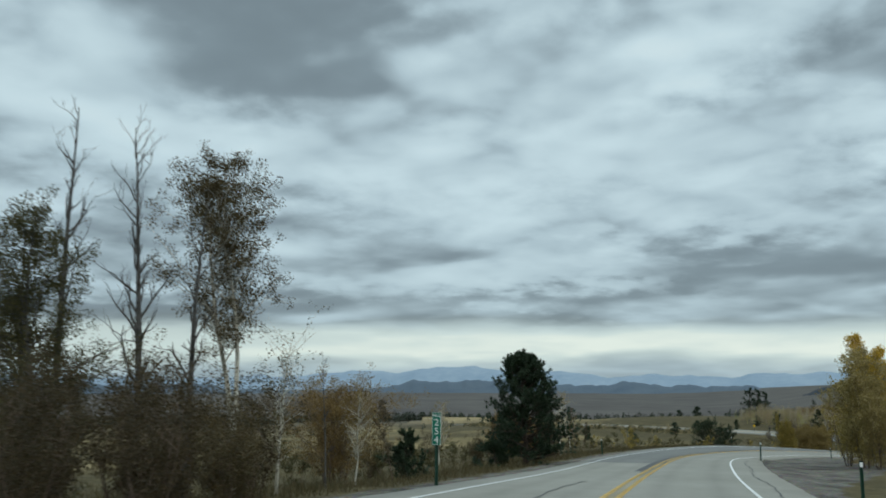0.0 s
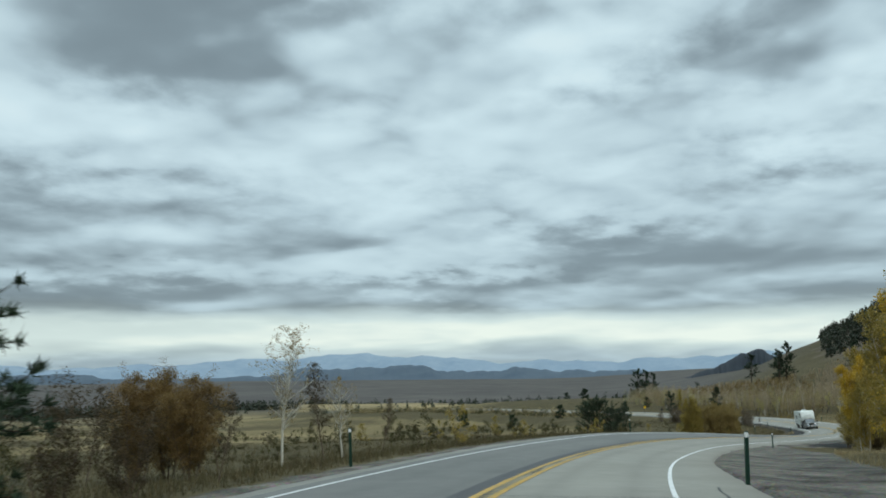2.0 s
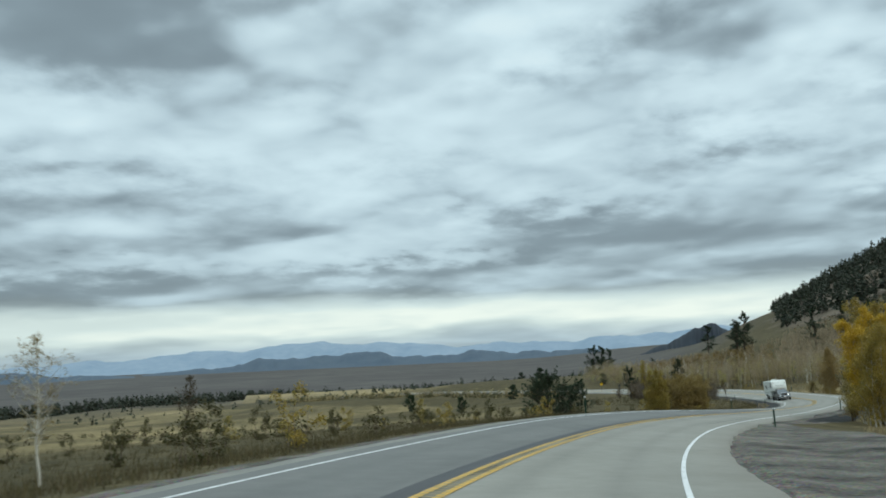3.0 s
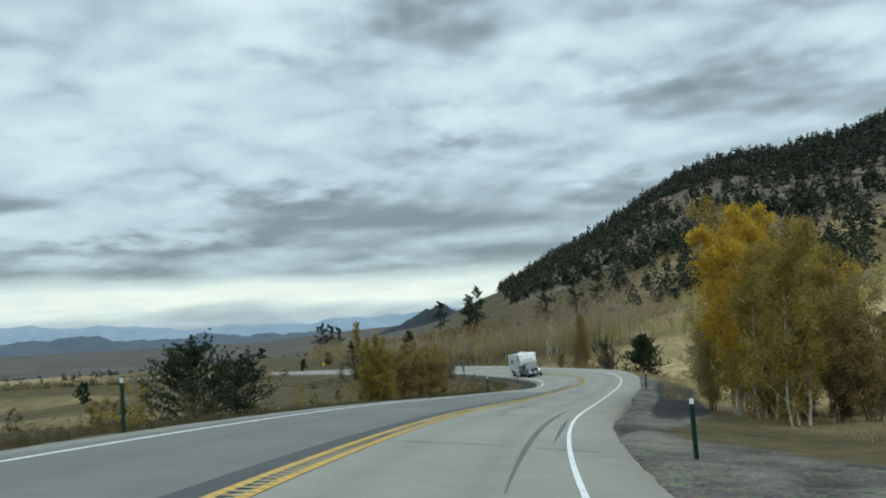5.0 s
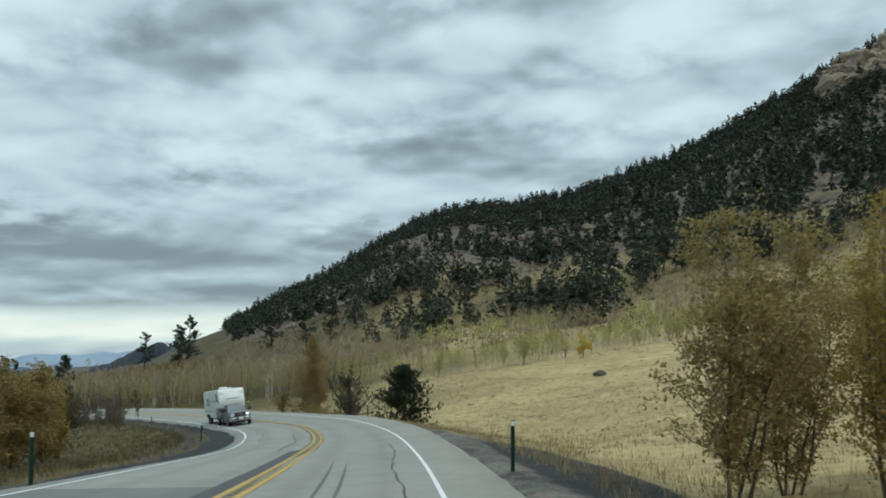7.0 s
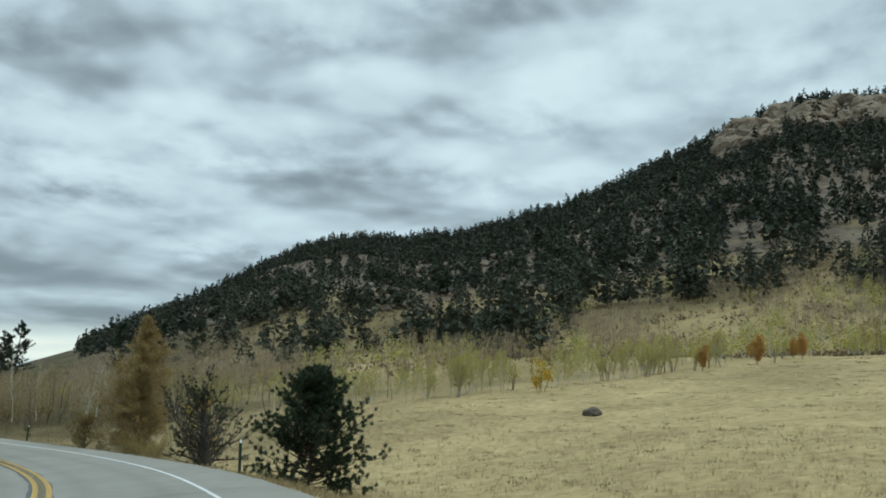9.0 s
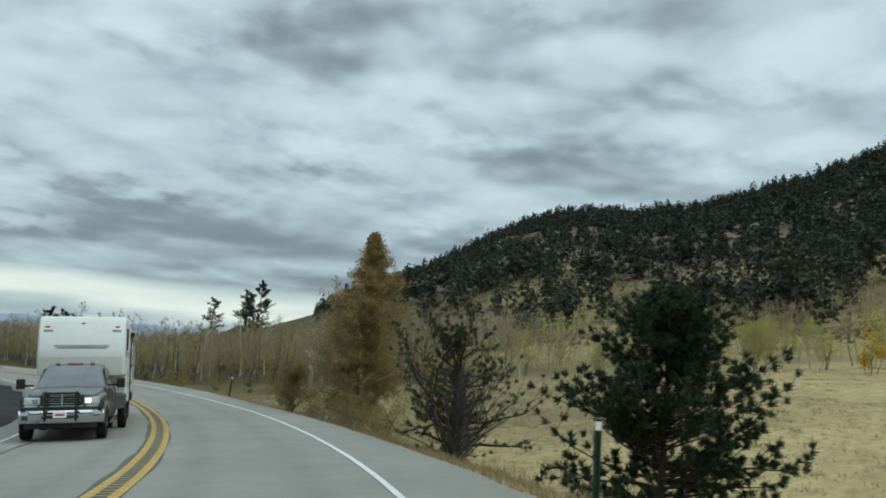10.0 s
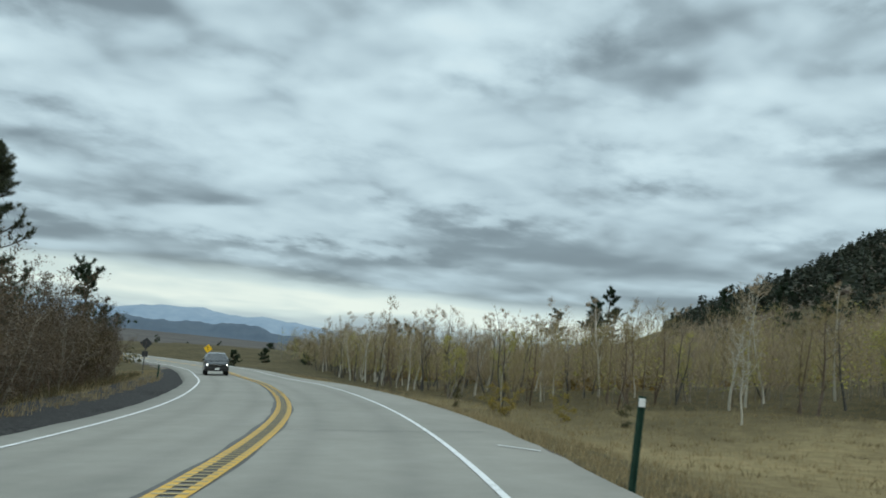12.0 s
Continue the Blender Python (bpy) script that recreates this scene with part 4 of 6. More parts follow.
# low brush below the left shoulder
low = [plant("low_bush", "low yellow-green bush among dry grass", "bush", broadleaf(40, 1.5, 0.85, 0.018, 0.05, 4, 11, 10, 0.085, 0.13, L_OLIVE, M_TWIG, 0.8, 0.2, 4, "vase"), 20.0, 84.0, 0, 1, "low roadside bushes"),
       plant("low_bush", "low olive bush among dry grass", "bush", broadleaf(41, 1.3, 0.8, 0.018, 0.05, 4, 11, 10, 0.085, 0.13, L_GREEN, M_TWIG, 0.8, 0.2, 4, "vase"), 17.5, 80.5, 0, 1, "low roadside bushes"),
       plant("low_bush", "low golden bush among dry grass", "bush", broadleaf(42, 1.4, 0.8, 0.018, 0.05, 4, 11, 10, 0.085, 0.13, L_GOLD, M_TWIG, 0.8, 0.2, 4, "vase"), 180.0, 204.5, 0, 2.6, "low roadside bushes")]
for k in range(125):
    s = rnd.uniform(30, 172)
    d = -rnd.uniform(8.5, 30) if s < 140 else -rnd.uniform(10, 45)
    (x, y, _), _ = on_road(s, d)
    if math.hypot(x - 5.65, y - 49.7) < 2.5 or (s < 62 and d > -10.5):
        continue
    again(low[1 if s < 105 else rnd.choice((0, 1, 1, 1))], x, y, rnd.uniform(0, 360), rnd.uniform(0.4, 1.05), rnd.uniform(0.8, 1.2))
for x, y, sc in ((-0.6, 43.5, 0.8), (-2.2, 41.0, 0.8)):
    again(low[1], x, y, rnd.uniform(0, 360), sc)

# gold and olive aspens on the cut side
gold = broadleaf(50, 8.6, 2.0, 0.085, 0.10, 2, 64, 21, 0.098, 0.21, L_GOLD, M_PALE, 1.3, 0.04, 6, "column")
olive = broadleaf(51, 7.4, 2.15, 0.075, 0.06, 3, 66, 20, 0.098, 0.21, L_OLIVE, M_PALE, 1.2, 0.06, 6, "column")
brushy = broadleaf(52, 5.6, 2.0, 0.06, 0.10, 4, 84, 12, 0.085, 0.18, L_WILLOW, M_TWIG, 1.1, 0.10, 6, "oval")
tops = broadleaf(53, 6.4, 1.6, 0.06, 0.10, 4, 72, 10, 0.08, 0.16, L_OLIVE, M_TWIG, 1.2, 0.08, 6, "column", 0.1)
g1 = plant("aspen_tree", "dense golden yellow aspen with pale trunk", "tree", gold, 67.4, 120.2, 0, 1.1, "roadside aspens")
o1 = plant("aspen_tree", "dense aspen turning from olive to yellow", "tree", olive, 66.2, 117.6, 0, 1, "roadside aspens")
b1 = plant("aspen_tree", "bushy olive brown aspen with many stems", "tree", brushy, 77.3, 132.2, 0, 1, "roadside aspens")
t1 = plant("aspen_tree", "slender brown-topped aspen among brush", "tree", tops, 80.6, 130.2, 0, 1, "roadside aspens")
for o, x, y, sc, st in ((b1, 25.2, 49.0, 1.12, 1.05), (g1, 27.0, 51.6, 0.9, 1), (o1, 27.6, 47.6, 0.9, 1), (g1, 30.5, 53.5, 0.85, 1), (b1, 24.6, 46.6, 0.75, 1), (b1, 29.0, 56.5, 0.7, 1), (t1, 25.9, 52.6, 0.8, 1),
                        (o1, 33.4, 65.2, 1.0, 1.05), (g1, 35.2, 68.4, 0.95, 1), (b1, 32.2, 63.6, 0.8, 1), (o1, 40.2, 76.2, 0.95, 1), (b1, 42.4, 79.2, 0.95, 1), (o1, 71.0, 123.0, 1.32, 1.08), (g1, 72.4, 122.4, 1.1, 1.1), (g1, 71.4, 118.0, 0.86, 1.0), (o1, 68.8, 116.0, 0.95, 1), (o1, 64.2, 114.4, 1.0, 1.05), (b1, 66.0, 112.5, 0.95, 1), (b1, 71.5, 114.5, 1.0, 1), (b1, 67.0, 121.6, 0.75, 1),
                        (b1, 82.0, 133.0, 0.9, 1), (t1, 78.8, 127.6, 1.05, 1), (b1, 79.6, 126.0, 0.9, 1), (t1, 83.5, 128.6, 1.0, 1), (b1, 86.0, 131.0, 0.9, 1)):
    again(o, x, y, rnd.uniform(0, 360), sc, st)
plant("young_pine", "small dark pine between golden aspens", "pine tree", pine(54, 4.2, 1.3, 0.08, 0.04, 0.3, 26), 74.6, 117.4, 0)
plant("pine_tree", "low dark spreading pine on the slope below the road", "pine tree", pine(55, 4.6, 3.3, 0.14, 0.08, 0.14, 24, power=0.35, ragged_=0.25, fat=0.02), 50.0, 151.6, 0)
again(bpy.data.objects["pine_tree.002"], 53.6, 153.8, 100, 0.8)

# bushes inside the left bend
glb = plant("aspen_bush", "upright yellow-green aspen bush at the shoulder", "bush", broadleaf(56, 5.6, 1.6, 0.05, 0.04, 4, 72, 12, 0.11, 0.18, L_OLIVE, M_TWIG, 1.5, 0.06, 6, "cone"), 66.0, 158.2, 0, 1.25, "bushes inside the bend")
orb = plant("aspen_bush", "rounded rusty brown bush at the shoulder", "bush", broadleaf(57, 4.4, 2.0, 0.05, 0.04, 4, 72, 12, 0.11, 0.19, L_TAN, M_TWIG, 1.1, 0.12, 6, "oval"), 79.0, 172.5, 0, 1, "bushes inside the bend")
for o, x, y, sc in ((glb, 67.6, 159.6, 1.05), (orb, 74.0, 168.0, 1.05), (orb, 76.4, 170.2, 1.2), (orb, 82.2, 176.2, 1.2), (glb, 84.4, 179.6, 0.75), (orb, 72.0, 171.0, 0.8), (orb, 80.2, 178.0, 0.9), (glb, 70.5, 164.4, 0.6)):
    again(o, x, y, rnd.uniform(0, 360), sc)

# outer side of the left bend
plant("pine_tree", "bushy dark green young ponderosa by the road", "pine tree", pine(60, 5.7, 3.0, 0.12, 0.03, 0.105, 36, power=0.6, ragged_=0.3, fat=0.02), 117.9, 183.1, 0)
plant("pine_tree", "half-dead pine with bare lower limbs and thin crown", "pine tree", pine(61, 4.1, 2.8, 0.20, 0.05, 0.17, 42, L_DULL, 0.15, 0.55, 0.03, 0.25, 0.0, 0.35, 0.30, 0.010), 118.6, 191.6, 0)
plant("dead_shrub", "low tangle of bare dark branches beside the half-dead pine", "shrub", snag(67, 1.7, 0.06, 95, 3.0, 0.03), 117.9, 190.6, 0)
plant("aspen_tree", "tall conical rusty brown aspen by the road edge", "tree", broadleaf(62, -6.1 - zat(122.4, 202.8), 2.3, 0.12, 0.05, 1, 240, 30, 0.060, 0.16, L_CONE, M_PALE, 0.45, 0.03, 8, "spire", 0.0), 122.4, 202.8, 0)
plant("aspen_tree", "smaller rusty aspen beside a taller one", "tree", broadleaf(63, 2.3, 1.6, 0.04, 0.06, 2, 50, 16, 0.05, 0.11, L_TAN, M_TWIG, 0.9, 0.06, 6, "oval"), 121.5, 206.6, 0)
straw = plant("low_bush", "low straw-coloured brush at the foot of the rusty aspen", "bush", broadleaf(68, 1.5, 1.5, 0.016, 0.04, 7, 30, 12, 0.055, 0.14, L_WILLOW, M_TWIG, 0.7, 0.2, 4, "oval", 0.1), 123.2, 201.6, 0, 1, "straw-coloured brush")
for x, y, sc in ((121.8, 204.4, 1.0), (120.9, 200.8, 0.8), (122.0, 200.0, 0.7), (120.4, 198.6, 0.6), (124.2, 205.4, 0.9)):
    again(straw, x, y, rnd.uniform(0, 360), sc)
again(low[0], 129.0, 203.4, 10, 1.9, 1.1)
again(low[0], 128.2, 202.6, 70, 1.3, 1.1)

# left of the last bend
for x, y, k, sc in ((138.5, 249.5, 0, 1.0), (136.8, 254.5, 0, 1.2), (140.2, 246.0, 1, 0.9), (138.0, 259.0, 0, 1.1), (137.0, 264.0, 1, 1.0)):
    again(low[k], x, y, rnd.uniform(0, 360), sc, 0.8)
again(thin_a, 144.9, 242.7, 40, 0.95)
for x, y, k, sc in ((65.6, 113.8, 1, 1.3), (67.4, 118.0, 1, 1.2), (69.2, 114.2, 1, 1.4), (66.4, 116.0, 1, 1.0), (68.6, 119.4, 1, 1.2), (71.0, 116.6, 1, 1.3), (70.6, 121.2, 1, 1.1), (79.8, 128.0, 1, 1.0)):
    again(shrubs[k], x, y, rnd.uniform(0, 360), sc * 0.8)
sp = plant("pine_tree", "tall rusty green conifer above the cut", "pine tree", pine(65, 9.2, 2.0, 0.16, 0.05, 0.3, 34, L_DULL, 0.2, 0.9, 0.02, 0.6), 110.4, 240.5, 0)
plant("pine_tree", "open-crowned dark pine above the cut bank", "pine tree", pine(66, 6.8, 2.4, 0.16, 0.35, 0.36, 44, None, 0.22, 1.0, 0.0, 0.35, 0.15, 0.4), 111.3, 270.3, 0, (-10.5 - zat(111.3, 270.3)) / 6.8)
bank = plant("willow_shrub", "grey-brown leafless thicket on the bank", "shrub", broadleaf(24, 2.5, 1.35, 0.03, 0.06, 7, 56, 12, 0.05, 0.16, leaf_material("grey_brown_leaves", [(0.085, 0.064, 0.042), (0.12, 0.09, 0.058), (0.15, 0.11, 0.07), (0.10, 0.07, 0.042)], 0.6, 0.3), M_STEM, 1.0, 0.16, 5, "vase", 0.15), 111.8, 228.0, 0, 1.3, "roadside thicket")
for x, y, k, sc in ((110.6, 226, 0, 1.2), (112.2, 230, 1, 1.2), (110.2, 234, 2, 1.3), (112.4, 238.5, 0, 1.2), (111.6, 245, 2, 1.2), (113.2, 251, 1, 1.3), (112.6, 257, 0, 1.4), (113.5, 263, 2, 1.3), (109, 250, 0, 1.5), (108.4, 258, 2, 1.5), (109.6, 264, 1, 1.6), (107.5, 230, 1, 1.5), (107, 240, 0, 1.6),
                    (112.2, 233, 0, 1.7), (111.0, 240, 2, 1.9), (112.6, 247.5, 0, 1.8), (111.4, 254, 2, 2.0), (113.0, 260, 1, 1.8), (109.6, 236, 1, 2.0), (109.0, 245, 2, 2.1), (108.6, 253, 0, 2.2), (109.4, 261, 2, 2.0), (110.8, 266, 0, 1.8), (112.4, 269.5, 2, 1.6), (106.8, 241, 0, 2.2), (106.4, 250, 2, 2.3), (112.8, 274, 0, 1.2), (110.5, 276, 2, 1.2), (104.5, 235, 2, 1.6), (105, 246, 1, 1.6), (109.2, 222, 2, 1.1)):
    again(bank if k != 1 else shrubs[1], x, y, rnd.uniform(0, 360), sc * 0.85)
for x, y in ((110.8, 220), (112.8, 243), (113.6, 255), (111.2, 251), (113.9, 268)):
    again(thin_b, x, y, rnd.uniform(0, 360), rnd.uniform(1.0, 1.3))

# landmark pines on the skyline
tallp = pine(70, 11.5, 3.3, 0.24, 0.20, 0.52, 22, None, 0.32, 1.0, 0.05, 0.6, 0.18, 0.45, 0.10, 0.04)
p3 = plant("pine_tree", "tall dark ponderosa above the aspen grove", "pine tree", tallp, 229.8, 414.0, 0, (8.3 - zat(229.8, 414.0)) / 11.5, "skyline pines")
for x, y, top in ((224.5, 411.0, 4.6), (235.3, 457.5, 3.5), (199.4, 526, -4.4), (205.5, 529, -5.0), (208, 524, -6.5), (226.5, 415, 3.0), (234.5, 367.7, 7.2), (241, 357, 8.0), (245, 349, 9.0)):
    again(p3, x, y, rnd.uniform(0, 360), max(0.4, (top - zat(x, y)) / 11.5))
squat = plant("pine_tree", "small round dark pine on the open slope", "pine tree", pine(71, 4.2, 2.0, 0.14, 0.04, 0.38, 10, None, 0.4, 1.0, 0.02, 0.5, fat=0.055), 96, 330, 0, 1, "slope pines")
for x, y, sc in ((108, 342, 0.9), (143, 368, 0.9), (161, 420, 0.8), (135, 372, 0.6), (160, 504, 1.5), (152, 512, 1.1), (70, 290, 0.9), (128, 352, 0.6), (60, 320, 1.1)):
    again(squat, x, y, rnd.uniform(0, 360), sc)


# ---- woods ----
def clumps(P, tall, wide, per, size, r, base=0.15, power=0.8):
    """Crowns made of ragged leaf clumps: one quad each, narrowing to the tip."""
    n = len(P)
    u = np.tile(np.linspace(0, 1, per) ** 0.85, n) + r.uniform(-0.03, 0.03, n * per)
    u = np.clip(u, 0, 1)
    T, Wd = np.repeat(tall, per), np.repeat(wide, per)
    a = r.uniform(0, 6.283, n * per)
    rad = Wd * ((1 - u) ** power) * r.uniform(0.15, 1.0, n * per)
    C = np.repeat(P, per, axis=0) + np.stack([np.cos(a) * rad, np.sin(a) * rad, T * (base + (1 - base) * u)], 1)
    x = np.stack([np.cos(a), np.sin(a), r.normal(0, 0.3, n * per)], 1)
    y = np.cross(x, r.normal(size=(n * per, 3)))
    y /= np.linalg.norm(y, axis=1)[:, None]
    s = (size * np.repeat(tall, per) / tall.mean() * (1.15 - 0.75 * u) * r.uniform(0.7, 1.3, n * per))[:, None]
    V = np.stack([C - x * s, C + y * s * 0.8, C + x * s + (0, 0, 0.0) - np.array([0, 0, 0.25]) * s, C - y * s * 0.7], 1)
    return V.reshape(-1, 3), np.arange(4 * n * per).reshape(-1, 4)


def twigs(P, tall, wide, per, length, thick, r, base=0.3):
    """Crowns of bare upright twigs: slender slivers."""
    n = len(P) * per
    u = r.uniform(0, 1, n)
    T, Wd = np.repeat(tall, per), np.repeat(wide, per)
    a = r.uniform(0, 6.283, n)
    rad = Wd * np.sqrt(r.uniform(0, 1, n)) * (1 - 0.6 * u)
    C = np.repeat(P, per, axis=0) + np.stack([np.cos(a) * rad, np.sin(a) * rad, T * (base + (1 - base) * u)], 1)
    w = np.stack([np.cos(a) * 0.5 + r.normal(0, 0.3, n), np.sin(a) * 0.5 + r.normal(0, 0.3, n), r.uniform(0.5, 1.2, n)], 1)
    w *= (length * r.uniform(0.5, 1.3, n) / np.linalg.norm(w, axis=1))[:, None]
    s = np.stack([-np.sin(a), np.cos(a), 0 * a], 1) * thick
    V = np.stack([C - s, C + s, C + w], 1)
    return V.reshape(-1, 3), np.arange(3 * n).reshape(-1, 3)


def stems(P, tall, rad, r, lean=0.06):
    n = len(P)
    off = np.array([(math.cos(q), math.sin(q), 0) for q in (0, 2.1, 4.2)])
    top = P + np.stack([r.normal(0, lean, n) * tall, r.normal(0, lean, n) * tall, tall], 1)
    V = np.concatenate([(P - (0, 0, 0.5))[:, None] + off[None] * np.asarray(rad)[:, None, None], top[:, None] + off[None] * np.asarray(rad)[:, None, None] * 0.35], 1)
    i = np.arange(n)[:, None] * 6
    F = np.concatenate([i + [0, 1, 4, 3], i + [1, 2, 5, 4], i + [2, 0, 3, 5]])
    return V.reshape(-1, 3), F


def two(name, label, A, mat_a, B, mat_b, category="trees"):
    V = np.concatenate([A[0], B[0]])
    F = A[1].tolist() + (B[1] + len(A[0])).tolist()
    ob = new(name, fast_mesh(name, V, F, [mat_a, mat_b], np.r_[np.zeros(len(A[1])), np.ones(len(B[1]))]))
    tagged(ob, label, category, kind="stuff")


def polar(r, n, az0, az1, r0, r1):
    az = np.radians(r.uniform(az0, az1, n))
    q = np.sqrt(r.uniform(r0**2, r1**2, n))
    return HILL[0] - np.sin(az) * q, HILL[1] + np.cos(az) * q, np.degrees(az), q


L_FAR = leaf_material("far_conifers", [(0.022, 0.029, 0.02), (0.034, 0.043, 0.028), (0.048, 0.058, 0.037), (0.06, 0.066, 0.043)], 0.8, 0.1)
L_BARE = leaf_material("bare_aspen_twigs", [(0.27, 0.212, 0.14), (0.33, 0.26, 0.17), (0.38, 0.30, 0.19), (0.30, 0.22, 0.13)], 0.8, 0.35)
L_SPRIG = leaf_material("olive_brown_sprigs", [(0.24, 0.195, 0.105), (0.31, 0.25, 0.125), (0.37, 0.30, 0.15), (0.28, 0.21, 0.10)], 0.8, 0.35)
L_AMBER = leaf_material("amber_hill_brush", [(0.20, 0.125, 0.035), (0.26, 0.165, 0.045), (0.18, 0.13, 0.05), (0.14, 0.10, 0.05)], 0.8, 0.2)


def build_woods():
    r = np.random.RandomState(5)
    # mountain forest
    x, y, az, q = polar(r, 11500, -98, -32, 165, 1060)
    open_ = 0.55 * waves(x, y, 150, 21) + 0.45 * waves(x, y, 55, 22)
    low = np.interp(az, [-100, -80, -66, -60, -52, -42, -32], [275, 270, 228, 190, 172, 212, 420]) + 28 * waves(x, y, 120, 23)
    keep = (q > low) & (open_ < 0.13 + 0.45 * smooth(640, 960, q) - 0.12 * smooth(-64, -58, az) * smooth(-42, -48, az)) & (r.uniform(size=len(x)) < 0.7 + 0.3 * smooth(350, 600, q))
    keep &= ~((az < -73) & (q > 790) & (q < 1000) & (waves(x, y, 70, 24) < 0.75))
    x, y, q = x[keep], y[keep], q[keep]
    P = np.stack([x, y, height(x, y)], 1)
    tall = (5.5 + 11.0 * r.uniform(size=len(x)) ** 1.4) * (1 + 0.12 * r.normal(size=len(x))) * (0.85 + 0.3 * smooth(300, 800, q))
    tall = np.maximum(tall, 4) * np.interp(az[keep], [-55, -44], [1.0, 0.75])
    tall *= 1.35 - 0.35 * smooth(260, 460, q)
    wide = tall * r.uniform(0.24, 0.40, len(x)) * np.where(q < 330, 1.3, 1.0)
    for sel, per, size in ((q < 330, 170, 0.72), ((q >= 330) & (q < 520), 64, 0.95), (q >= 520, 34, 1.3)):
        two("pine_forest", "dark green pine forest covering the rocky mountainside", clumps(P[sel], tall[sel], wide[sel], per, size, r, 0.16, 0.55), L_FAR, stems(P[sel], tall[sel] * 0.9, tall[sel] * 0.018, r, 0.02), M_BARK, "forest")
    # bare and turning aspens on the lower slope
    x, y, az, q = polar(r, 6500, -95, -16, 120, 350)
    d = nearest(x, y)[1]
    keep = (d > 26) & (beyond(x, y) > 10) & (q < np.interp(az, [-100, -66, -60, -55, -40, -16], [330, 290, 235, 205, 270, 350])) & (0.6 * waves(x, y, 90, 31) + 0.4 * waves(x, y, 40, 32) > -0.08 - 0.7 * (az > -45))
    x, y, az = x[keep], y[keep], az[keep]
    P = np.stack([x, y, height(x, y)], 1)
    tall = r.uniform(3.2, 6.4, len(x)) * np.where(az > -32, 0.55, 1.0)
    amber = (az > -31) & (r.uniform(size=len(x)) < 0.75)
    pale = ~amber & (waves(x, y, 70, 33) + 0.5 * smooth(60, 10, beyond(x, y)) > 0.25) & (az < -45)
    round_ = np.where(amber, 0.5, 0.3)
    for sel, mat, lab in ((~amber & ~pale, L_BARE, "leafless grey-brown aspen stand on the lower slope"), (amber, L_AMBER, "amber autumn brush on the open slope"), (pale, L_PALE, "pale yellow-green aspens at the mountain's foot")):
        two("aspen_stand", lab, twigs(P[sel], tall[sel], tall[sel] * 0.28, 64, 0.9, 0.05, r, 0.2) if mat is L_BARE else clumps(P[sel], tall[sel], tall[sel] * round_[sel], 50, 0.25, r, 0.08 if mat is L_AMBER else 0.25, 0.3 if mat is L_AMBER else 0.4), mat, stems(P[sel], tall[sel], 0.06 + 0 * tall[sel], r), M_PALE if mat is L_PALE else M_STEM)
    # the grove's depths
    u = np.r_[r.uniform(-175, -55, 1100), r.uniform(-55, 95, 360)]
    v = np.interp(u, GROVE_U, GROVE_V) + np.r_[r.uniform(0.5, 34, 1100), r.uniform(3, 20, 360)]
    x, y = (u + v) * 0.7071, (v - u) * 0.7071
    keep = nearest(x, y)[1] > 11
    x, y = x[keep], y[keep]
    P = np.stack([x, y, height(x, y)], 1)
    tall = r.uniform(3.0, 6.8, len(x)) * np.where(x > 165, 0.75, 1.0) * (1 + 0.15 * waves(x, y, 25, 35))
    pick = r.uniform(size=len(x)) + 0.65 * (x > 162)
    for sel, mat, lab in ((pick < 0.5, L_BARE, "leafless aspen thicket with fine brown twigs"), ((pick >= 0.5) & (pick < 0.75), L_SPRIG, "olive-brown aspen thicket with last leaves"), (pick >= 0.75, L_PALE, "yellow-green aspen thicket")):
        two("aspen_thicket", lab, clumps(P[sel], tall[sel], tall[sel] * 0.22, 190, 0.06, r, 0.25, 0.4) if mat is L_PALE else twigs(P[sel], tall[sel], tall[sel] * 0.22, 260, 0.6, 0.012, r, 0.32), mat, stems(P[sel][::4], tall[sel][::4], r.uniform(0.025, 0.07, len(tall[sel][::4])), r, 0.17), M_TWIG if mat is L_SPRIG else M_STEM)
    # belt of dark trees along the valley's edge
    n = 2400
    az = r.uniform(-20, 62, n)
    q = np.interp(az, [-20, -10, 0, 10, 20, 40, 62], [1010, 930, 760, 640, 575, 520, 500]) + r.normal(0, 1, n) * np.where(az > 0, 13, 60)
    keep = r.uniform(size=n) < np.where(az > 1, 0.95, 0.32)
    az, q = np.radians(az[keep]), q[keep]
    x, y = HILL[0] - np.sin(az) * q, HILL[1] + np.cos(az) * q
    P = np.stack([x, y, height(x, y)], 1)
    tall = r.uniform(4, 8.5, len(x))
    two("valley_trees", "dark line of trees along the valley's edge", clumps(P, tall, tall * 0.33, 16, 1.1, r, 0.05, 0.55), L_FAR, stems(P, tall * 0.8, tall * 0.02, r), M_BARK)
    # olive and brown brush on the slope below the road
    s, d = r.uniform(20, 330, 900), -r.uniform(14, 190, 900)
    Q = np.array([on_road(a, b)[0] for a, b in zip(s, d)])
    x, y = Q[:, 0], Q[:, 1]
    keep = (np.abs(nearest(x, y)[1]) > 13) & (waves(x, y, 60, 41) > 0.12)
    x, y = x[keep], y[keep]
    P = np.stack([x, y, height(x, y)], 1)
    tall = r.uniform(0.5, 1.7, len(x))
    pick = r.uniform(size=len(x))
    for sel, mat, lab in ((pick < 0.55, L_GREEN, "olive brush scattered on the slope"), (pick >= 0.55, L_BROWN, "brown brush scattered on the slope")):
        two("slope_brush", lab, clumps(P[sel], tall[sel], tall[sel] * 0.7, 46, 0.14, r, 0.03, 0.35), mat, stems(P[sel], tall[sel] * 0.6, 0.02 + 0 * tall[sel], r, 0.15), M_TWIG, "brush")
